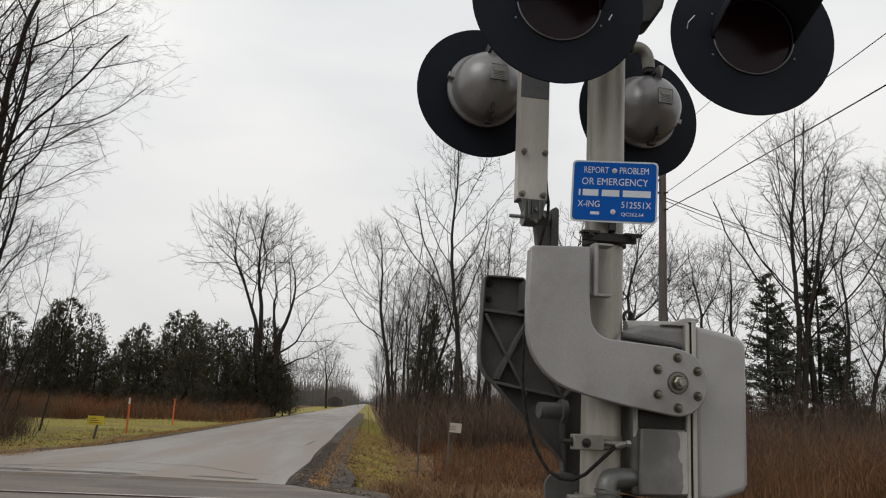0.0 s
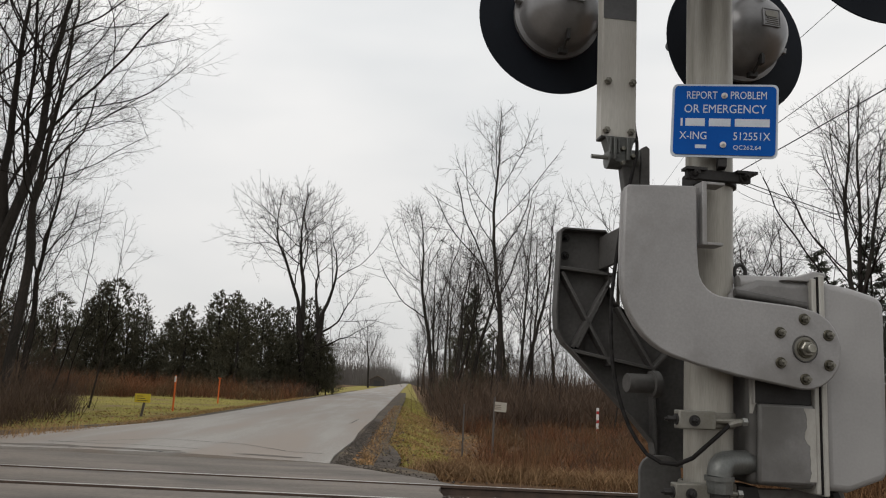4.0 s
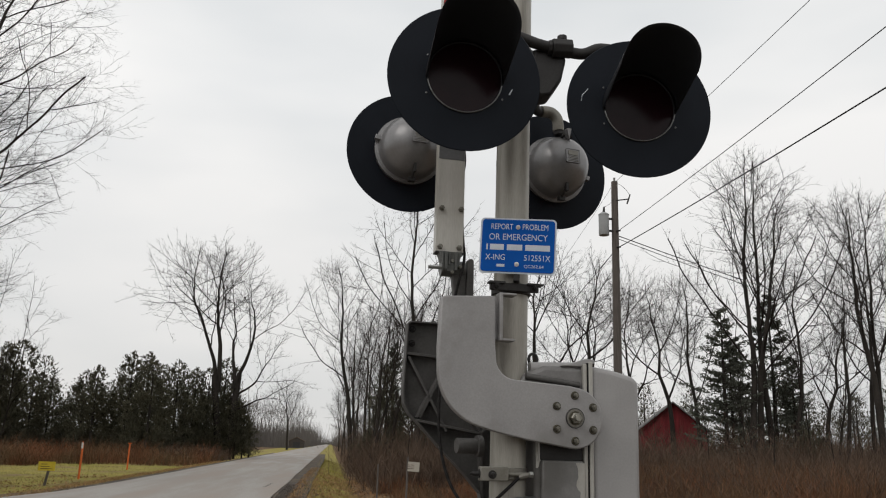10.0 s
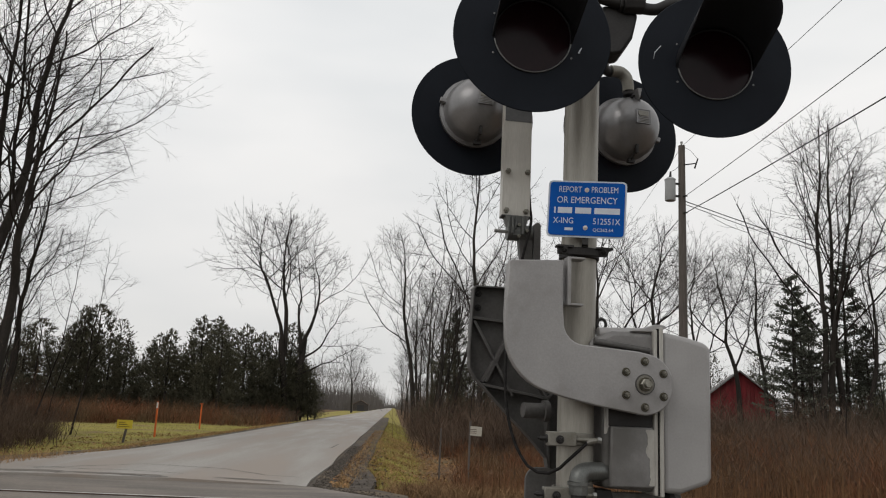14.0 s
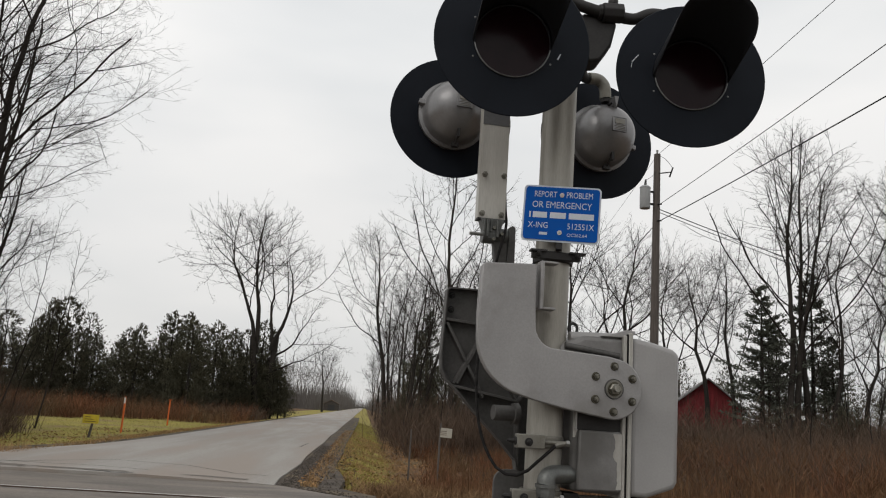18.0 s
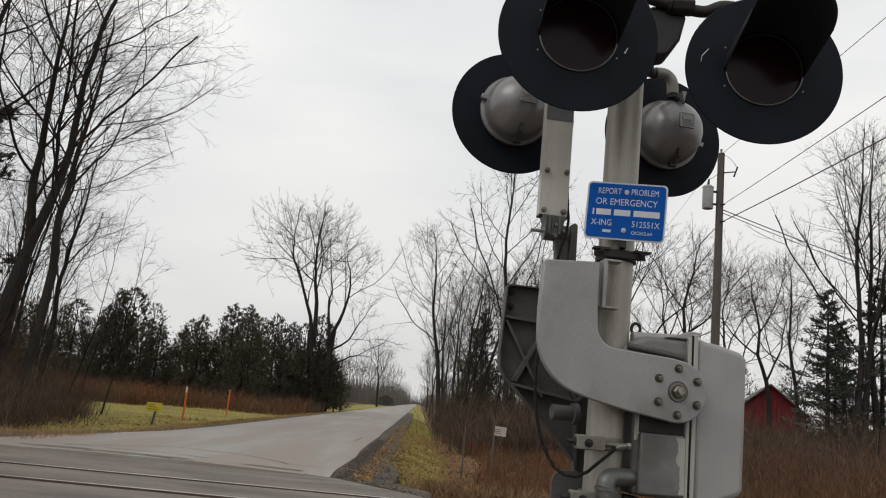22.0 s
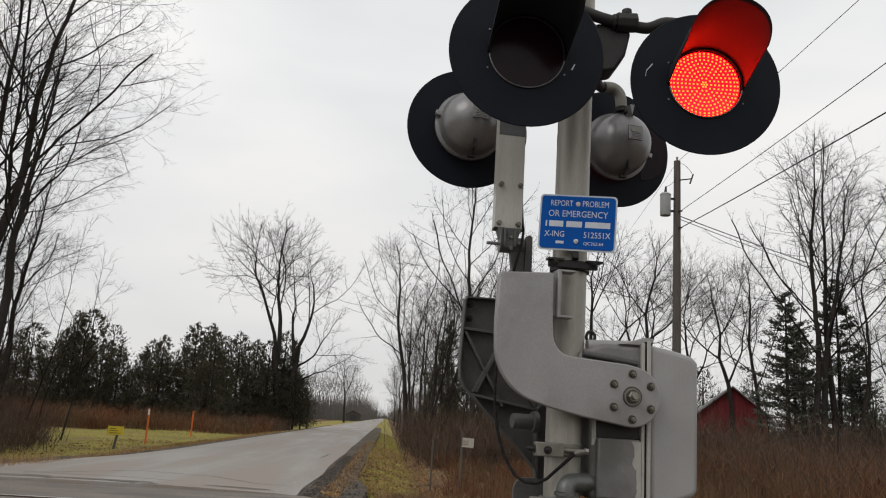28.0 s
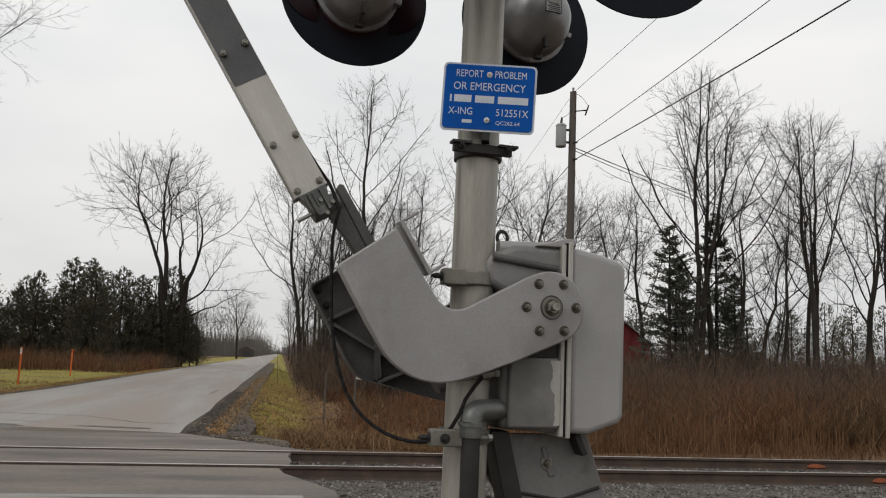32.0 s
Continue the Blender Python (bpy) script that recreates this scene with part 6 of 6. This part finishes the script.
def make_plants():
    rng = np.random.default_rng(5)

    def scatter(count, x0, x1, y0, y1, keep=None):
        out = []
        while len(out) < count:
            x, y = rng.uniform(x0, x1), y0 + (y1 - y0) * rng.uniform(0, 1) ** 1.5
            if keep is None or keep(x, y):
                out.append((x, y, ground_z(x, y) - 0.02))
        return out

    spots = scatter(30000, -19, -7.1, 17, 62, lambda x, y: x > -8.5 - (y - 17) * 0.9)
    blades("mown_grass_blades", spots, rng.uniform(0.03, 0.11, len(spots)), 0.006, GRASS, "short yellow-green winter grass", "grass", 0.5)
    spots = scatter(26000, -0.75, 1.5, 15.2, 80, lambda x, y: x > -0.6 + 0.4 * rng.uniform() - (0.2 if y > 25 else 0) and x < 0.9 + 0.5 * rng.uniform())
    blades("verge_grass", spots, rng.uniform(0.03, 0.13, len(spots)), 0.006, GRASS, "rough green-yellow verge grass", "grass", 0.45)
    spots = scatter(15000, -0.4, 6, 13.9, 21, lambda x, y: x > -0.2 + (y - 14) * 0.16 + 0.5 * rng.uniform() and y > 14.2 + 0.7 * rng.uniform() and (y < 17.5 or rng.uniform() < 0.5 * math.exp(-(x - 1) * 0.3)))
    blades("dry_reeds", spots, rng.uniform(0.08, 0.42, len(spots)), 0.006, REED, "tan dry reeds and grass beside the tracks", "reeds", 0.75)
    spots = scatter(2100, 1.5, 34, 14.7, 17.2, lambda x, y: noise.noise((x * 0.45, y * 0.4, 2.0)) > -0.25 + 0.01 * x)
    blades("tall_reeds", spots, rng.uniform(0.45, 1.15, len(spots)), 0.008, DULL_STRAW, "tall dull reed stems along the railway", "reeds", 0.06)
    spots = scatter(7000, 3, 34, 14.2, 16.5)
    blades("dead_grass", spots, rng.uniform(0.08, 0.4, len(spots)), 0.007, DULL_STRAW, "matted dead grass along the railway", "grass", 0.5)
    spots = scatter(2100, 1.2, 44, 16.5, 62, lambda x, y: x > 1.1 + 0.02 * y + rng.uniform(0, 0.8) and x < 4 + y * 0.85)
    brush("russet_brush", spots, rng.uniform(0.8, 1.8, len(spots)) * np.array([0.5 + 0.5 * ease(5, 13, q[0]) for q in spots]), RED_BRUSH, "russet brush and dead weeds filling the field", 31, 22, 5)
    spots = scatter(640, 2.0, 40, 16.2, 44, lambda x, y: x > 2.0 + 0.03 * y and x < 4 + y * 0.85)
    brush("tan_brush", spots, rng.uniform(0.8, 1.8, len(spots)) * np.array([0.5 + 0.5 * ease(5, 13, q[0]) for q in spots]), DULL_STRAW, "dull tan weeds and shrubs among the brush", 36, 26, 3, 0.3)
    spots = scatter(950, 2.0, 40, 17.5, 50, lambda x, y: x > 2.5 + 0.03 * y and x < 4 + y * 0.85 and (x > 9 or rng.uniform() < 0.45))
    brush("dark_brush", spots, rng.uniform(1.0, 2.3, len(spots)) * np.array([0.4 + 0.6 * ease(6, 14, q[0]) for q in spots]), GREY_BRUSH, "dark leafless shrubs among the weeds", 37, 22, 4, 0.35)
    spots = scatter(1150, 1.6, 66, 36, 90, lambda x, y: 1.4 + 0.004 * y < x < 4 + y * 0.85)
    brush("grey_brush", spots, rng.uniform(1.6, 4.2, len(spots)), GREY_BRUSH, "grey leafless shrubs under the trees", 32, 24, 3, 0.35, 0.016)
    spots = scatter(620, -28, -9.6, 18, 36, lambda x, y: x < -9.7 - (y - 18) * 0.22 - (0 if y > 22 else rng.uniform(0, 1.0)))
    brush("thicket", spots, rng.uniform(1.0, 2.6, len(spots)), GREY_BRUSH, "brown tangled thicket below the leaning trees", 33, 30, 3, 0.4, 0.010)
    spots = scatter(170, -27, -14.2, 22, 34, lambda x, y: x < -13.0 - (y - 22) * 0.2)
    brush("tall_thicket", spots, rng.uniform(2.6, 5.2, len(spots)), GREY_BRUSH, "tall dark tangle of leafless shrubs under the trees", 38, 40, 5, 0.3, 0.012)
    spots = scatter(900, -40, -8.6, 50, 68, lambda x, y: y > 54 + rng.uniform(0, 4) or x < -17)
    brush("field_brush", spots, rng.uniform(0.9, 1.9, len(spots)), RED_BRUSH, "russet brush in front of the cedars", 34, 24, 3, 0.5, 0.016)
    spots = scatter(9000, -1.2, 3.5, 14.6, 45, lambda x, y: x > -1.0 + max(0, 15.6 - y) * 0.6) + scatter(3500, -12, -7.3, 16, 40)
    leaves("fallen_leaves", [(x, y, z + 0.05) for x, y, z in spots], LEAF_LITTER, "brown fallen leaves littering the verges")
    spots = scatter(90, -12.5, -8.4, 62, 70)
    brush("brush_pile", spots, rng.uniform(0.7, 1.6, len(spots)), GREY_BRUSH, "dark heap of cut branches under the roadside trees", 35, 34, 4, 0.7, 0.02)
    spots = scatter(7000, -9.5, -7.2, 18, 60, lambda x, y: x > -7.6 - 0.5 * rng.uniform())
    blades("road_edge_straw", spots, rng.uniform(0.04, 0.16, len(spots)), 0.008, STRAW, "tan dead grass along the edge of the road", "grass", 0.6)
    spots = scatter(12000, -0.9, 1.8, 14.9, 50, lambda x, y: x < -0.2 - 0.3 * rng.uniform() or noise.noise((x * 0.9, y * 0.5, 6.0)) > 0.02)
    blades("verge_straw", spots, rng.uniform(0.04, 0.16, len(spots)), 0.007, STRAW, "tan dead grass where verge meets gravel", "grass", 0.6)
    spots = scatter(6000, -16, -7.4, 15.5, 20, lambda x, y: y > 16 + 0.12 * abs(x + 7) + rng.uniform(0, 0.6))
    blades("roadside_straw", spots, rng.uniform(0.08, 0.4, len(spots)), 0.006, STRAW, "tan dead grass at the road corner", "grass", 0.4)


# ---- poles, wires, markers and buildings ----
def sag(a, b, drop, n=18):
    a, b = Vector(a), Vector(b)
    return [a.lerp(b, i / n) - Vector((0, 0, drop * 4 * (i / n) * (1 - i / n))) for i in range(n + 1)]


POLE = (9.62, 26.0)


def make_utility_pole():
    x, y = POLE
    ob = thing("utility_pole", pose(x, y, ground_z(x, y)), "weathered brown wooden utility pole with a grey transformer", "utility pole")
    part("pole", Shape().tube([(0, 0, -0.5), (0.02, 0, 5), (0.05, 0, 10.85 - ground_z(x, y))], [0.17, 0.145, 0.115], 18), POLE_WOOD, ob)
    can = part("transformer", Shape().lathe([(0.001, -0.42), (0.17, -0.42), (0.18, -0.40), (0.18, 0.3), (0.19, 0.31), (0.19, 0.34), (0.12, 0.4), (0.001, 0.42)], 24, pose(-0.40, -0.08, 9.235 - ground_z(x, y), 90, 0, 0)), CAN_GREY, ob, "grey cylindrical transformer")
    g = -ground_z(x, y)
    part("bushing", Shape().tube([(-0.40, -0.08, g + 9.62), (-0.38, -0.08, g + 9.86)], [0.05, 0.03], 10), DARK_STEEL, can)
    for z in (8.98, 9.42):
        part("bracket", Shape().box((-0.24, -0.06, g + z), (-0.02, 0.02, g + z + 0.06)), DARK_STEEL, can)
    arm = part("cutout_arm", Shape().tube([(0.05, -0.1, g + 10.12), (0.50, -0.12, g + 10.2)], 0.022, 8), DARK_STEEL, ob)
    part("cutout", Shape().tube([(0.46, -0.12, g + 10.02), (0.58, -0.12, g + 10.38)], [0.03, 0.025], 8), DARK_STEEL, arm)
    part("cutout_wire", Shape().tube(sag((0.55, -0.12, g + 10.38), (0.08, 0, g + 10.8), -0.1), 0.008, 5), CABLE, arm)
    part("lead_wire", Shape().tube(sag((-0.38, -0.08, g + 9.86), (0.0, -0.1, g + 10.2), 0.06), 0.008, 5), CABLE, can)
    part("insulator", Shape().tube([(0.05, 0, g + 10.85), (0.05, 0, g + 11.0)], [0.025, 0.045], 10), STEEL, ob)
    for z in (8.99, 8.4):
        part("wire_bracket", Shape().tube([(0.02, -0.16, g + z), (0.16, -0.2, g + z)], 0.03, 8), DARK_STEEL, ob)
    ends = [((x + 0.05, y, 10.82), (9.0, -24, 11.93), 0.5, 0.008, "primary_wire"), ((x + 0.1, y, 8.99), (9.0, -24, 10.26), 0.5, 0.010, "neutral_wire"), ((x + 0.1, y, 8.40), (9.0, -24, 7.91), 0.5, 0.015, "phone_cable"),
            ((x + 0.05, y, 10.82), (13.5, 72, 10.2), 0.9, 0.006, "primary_wire"), ((x + 0.1, y, 8.4), (13.5, 72, 8.0), 0.9, 0.011, "phone_cable"), ((x + 0.15, y, 8.85), (46.0, 48.5, 9.0), 0.6, 0.016, "service_drop"), ((x + 0.15, y, 8.74), (46.0, 48.5, 8.78), 0.68, 0.012, "service_drop")]
    for a, b, d, r, name in ends:
        tagged(part(name, Shape().tube(sag(a, b, d), r, 6), CABLE), "black overhead wire strung from the pole", "wire")


def make_markers():
    def stake(name, x, y, h, mat, label, head):
        ob = thing(name, pose(x, y, ground_z(x, y)), label, "marker post")
        part("post", Shape().tube([(0, 0, -0.2), (0, 0, h - 0.12), (0, 0, h)], [0.042, 0.042, 0.03], 12), mat, ob)
        if head == "cap":
            part("cap", Shape().lathe([(0.001, 0.02), (0.1, 0.02), (0.1, -0.02), (0.001, -0.02)], 12, pose(0, 0, h - 0.02, 90, 0, 0)), mat, ob)
        else:
            part("decal", Shape().box((-0.035, -0.05, h - 0.28), (0.035, -0.043, h - 0.04)), WHITE, ob)
        return ob

    stake("marker_post", -10.05, 35.6, 1.5, ORANGE, "orange plastic utility marker post in the grass", "decal")
    stake("marker_post", -10.9, 47.3, 1.45, ORANGE, "orange plastic utility marker post with a round cap", "cap")
    ob = thing("yellow_tag_stake", pose(-10.0, 31.4, ground_z(-10, 31.4)), "yellow warning tag on a short dark stake", "marker post")
    part("stake", Shape().box((-0.04, -0.03, -0.2), (0.04, 0.03, 0.6), pose(0, 0, 0, 0, 8, 0)), POLE_WOOD, ob)
    tag = part("tag", Shape().box((-0.28, -0.05, 0.52), (0.3, -0.035, 0.84)), YELLOW, ob, "yellow tag with black print", bevel=0.004)
    for k in range(3):
        part("print_bar", Shape().box((-0.2, -0.054, 0.58 + 0.08 * k), (0.2 - 0.09 * k, -0.05, 0.6 + 0.08 * k)), CABLE, tag)
    x, y = 2.3, 22.9
    ob = thing("notice_post", pose(x, y, ground_z(x, y)), "thin brown post with a small white notice", "marker post")
    part("post", Shape().tube([(0, 0, -0.2), (0.02, 0, 1.75)], 0.03, 8), POLE_WOOD, ob)
    sheet = part("notice", Shape().box((-0.06, -0.05, 1.36), (0.27, -0.042, 1.62), pose(0, 0, 0, 0, 3, 0)), CREAM, ob)
    for k in range(3):
        part("print_bar", Shape().box((0.0, -0.053, 1.42 + 0.05 * k), (0.2, -0.0505, 1.435 + 0.05 * k)), GREY_BRUSH, sheet)
    part("nail_post", Shape().tube([(-0.75, 1.0, -0.2), (-0.75, 1.0, 1.5)], 0.025, 8), POLE_WOOD, ob)
    x, y = 7.55, 33.0
    ob = thing("striped_post", pose(x, y, ground_z(x, y)), "white marker post with red bands", "marker post")
    part("post", Shape().box((-0.05, -0.02, -0.2), (0.05, 0.02, 1.35)), WHITE, ob, bevel=0.004)
    for z in (0.4, 0.75, 1.1):
        part("band", Shape().box((-0.052, -0.024, z), (0.052, -0.0205, z + 0.12)), RED_PAINT, ob)


SHED_POSE = pose(-8.7, 215, 0.0) @ Matrix.Diagonal((0.5, 0.5, 0.62, 1))


def make_barn():
    ob = thing("barn", pose(27.8, 63.5, -0.3, 0, 0, -18), "red board barn with a pale metal roof", "barn")
    w, d, e, p = 2.6, 11.0, 3.65, 5.75
    part("walls", Shape().prism([(-w, 0), (w, 0), (w, e), (0, p), (-w, e)], 0.06, d), BARN_RED, ob)
    k = int(2 * w / 0.3)
    for i in range(k):
        x = -w + (i + 0.5) * 2 * w / k
        top = p - abs(x) * (p - e) / w - 0.05
        part("board", Shape().box((x - 0.138, 0.0, 0), (x + 0.138, 0.058, top)), BARN_RED, ob)
    part("door", Shape().box((-1.1, -0.05, 0), (1.1, -0.004, 2.6)), BARN_RED, ob, "sliding barn door", bevel=0.01)
    for s in (-1, 1):
        roof = Shape().prism([(0, p), (s * (w + 0.35), e - 0.27), (s * (w + 0.35), e - 0.17), (0, p + 0.1)] if s > 0 else [(0, p + 0.1), (s * (w + 0.35), e - 0.17), (s * (w + 0.35), e - 0.27), (0, p)], -0.4, d + 0.4)
        roof_half = part("roof_half", roof, ROOF_METAL, ob)
        for j in range(9):
            y = -0.2 + j * d / 8
            part("seam", Shape().tube([(0, y, p + 0.115), (s * (w + 0.35), y, e - 0.155)], 0.02, 4), ROOF_METAL, roof_half)
    # the low dark shed by the road far off
    ob = thing("shed", SHED_POSE, "low dark roadside shed with an open front", "shed")
    part("walls", Shape().prism([(-4, 0), (4, 0), (4, 2.6), (0, 4.2), (-4, 2.6)], 0, 8), SHED_DARK, ob)
    part("roof_half", Shape().prism([(0, 4.2), (4.5, 2.4), (4.5, 2.55), (0, 4.4)], -0.3, 8.3), GREY_BRUSH, ob)
    part("roof_half", Shape().prism([(0, 4.4), (-4.5, 2.55), (-4.5, 2.4), (0, 4.2)], -0.3, 8.3), GREY_BRUSH, ob)
    part("door", Shape().box((-1.8, -0.08, 0), (1.8, -0.004, 2.3)), CABLE, ob)
    ob = thing("mailbox", pose(-10.6, 98, -0.1), "white mailbox on a post by the road", "mailbox")
    part("post", Shape().box((-0.06, -0.06, 0), (0.06, 0.06, 1.1)), POLE_WOOD, ob)
    part("box", Shape().box((-0.35, -0.15, 1.1), (0.35, 0.15, 1.5)), WHITE, ob, bevel=0.05)


def make_opposite_gate():
    """The matching signal across the road, beyond the tracks."""
    x, y = -8.75, 14.7
    ob = thing("opposite_signal", pose(x - 0.36, y, -0.1, 0, 0, 4), "crossing signal across the road with crossbuck and lights", "crossing signal")
    part("pole", Shape().tube([(0, 0, -0.2), (0, 0, 5.0)], 0.0635, 16), MAST_METAL, ob)
    for a in (45, -45):
        part("crossbuck_blade", Shape().box((-0.55, -0.09 - (0.01 if a > 0 else 0), -0.1), (0.55, -0.07 - (0.01 if a > 0 else 0), 0.1)), WHITE, ob, m=pose(0.08, 0, 4.35, 0, a, 0), bevel=0.004)
    for s in (-1, 1):
        disc = part("background_disc", Shape().lathe([(0.001, 0.0), (0.302, 0.0), (0.305, 0.004), (0.302, 0.008), (0.001, 0.008)], 40), BLACK_PAINT, ob, m=pose(0.38 * s, -0.35, 3.1))
        part("hood", Shape().lathe([(0.157, -0.25), (0.157, 0.0)], 28), VISOR_PAINT, disc)
        part("housing", Shape().lathe([(0.16, 0.01), (0.16, 0.1), (0.1, 0.2), (0.001, 0.22)], 28), HOUSING, disc)
        part("arm_pipe", Shape().tube([(0, 0, 3.15), (0.2 * s, -0.1, 3.25), (0.38 * s, -0.2, 3.2)], 0.025, 10), DARK_STEEL, ob)
    part("gate_box", Shape().box((-0.25, 0.1, 1.1), (0.25, 0.5, 1.75)), ALU_BOX, ob, bevel=0.03)
    gate = thing("opposite_gate_arm", pose(x + 0.12, y - 0.45, 1.4, 0, 1.5, 4), "raised red and white striped gate arm across the road", "gate arm")
    part("elbow_arm", Shape().prism(arm_outline(), -0.02, 0.02, pose(0.45, 0, 0)), ALUMINIUM, gate)
    brd = part("board", Shape().box((-0.05, -0.012, 0.3), (0.05, 0.012, 5.2)), WHITE, gate)
    for k in range(6):
        part("red_stripe", Shape().box((-0.052, -0.016, 0.62 + 0.81 * k), (0.052, -0.0125, 1.0 + 0.81 * k)), RED_PAINT, brd)


def make_rail_ties():
    ties = thing("track_ties", pose(0, 0, 0), "dark weathered timber ties half buried in ballast", "ties", kind="structure")
    me = Shape().box((-0.115, -1.25, -0.1), (0.115, 1.25, 0.0)).mesh("tie", TIE_WOOD)
    for k in range(24):
        part("tie", me, None, ties, m=pose(1.2 + k * 0.52, 11.545, -0.152))
        if k < 10:
            part("tie", me, None, ties, m=pose(-8.9 - k * 0.52, 11.545, -0.152))


# ---- build ----
make_setting()
make_mast()
make_mechanism()
GATE = make_gate_arm()
CABLE_LOOP, CABLE_RUN = make_gate_cable()
make_notice()
make_lights()
make_woods()
make_plants()
make_utility_pole()
make_markers()
make_barn()
make_opposite_gate()
make_stones()
make_rail_ties()


# ---- what moves ----
def motions():
    base = pose(*PIVOT, 0, 0, TURN)
    turns = [(0, 0), (29.7, 0), (30.0, 3.1), (30.5, 10.4), (31.0, 17.7), (31.5, 24.9), (32.0, 32.1)]
    walk(GATE, [(t, base @ pose(0, 0, 0, 0, -a, 0)) for t, a in turns])
    lines = [(t, cable_points(a / 32.1)) for t, a in turns]
    for k, piece in enumerate(CABLE_RUN):
        walk(piece, [(t, cable_pose(p[k], p[k + 1])) for t, p in lines])
    # the two pairs of lamps flash in turn once a train is near, as added leaves slide aside
    beat = [25.54 + 0.626 * k for k in range(12)]
    for name, light in LIGHT.items():
        mine = 0 if name.endswith("left") else 1
        for leaf in [o for o in light.children if o.name.startswith("shutter_leaf")]:
            away = 0.149 * leaf["side"]
            rows, is_open = [(0, 0.0)], False
            for k, t in enumerate(beat):
                lit = k % 2 == mine
                if lit != is_open and t < 31.9:
                    rows += [(t - 0.034, away if is_open else 0.0), (t + 0.034, away if lit else 0.0)]
                    is_open = lit
            rows.append((32.0, away if is_open else 0.0))
            walk(leaf, [(t, pose(d, 0, 0)) for t, d in rows])


motions()
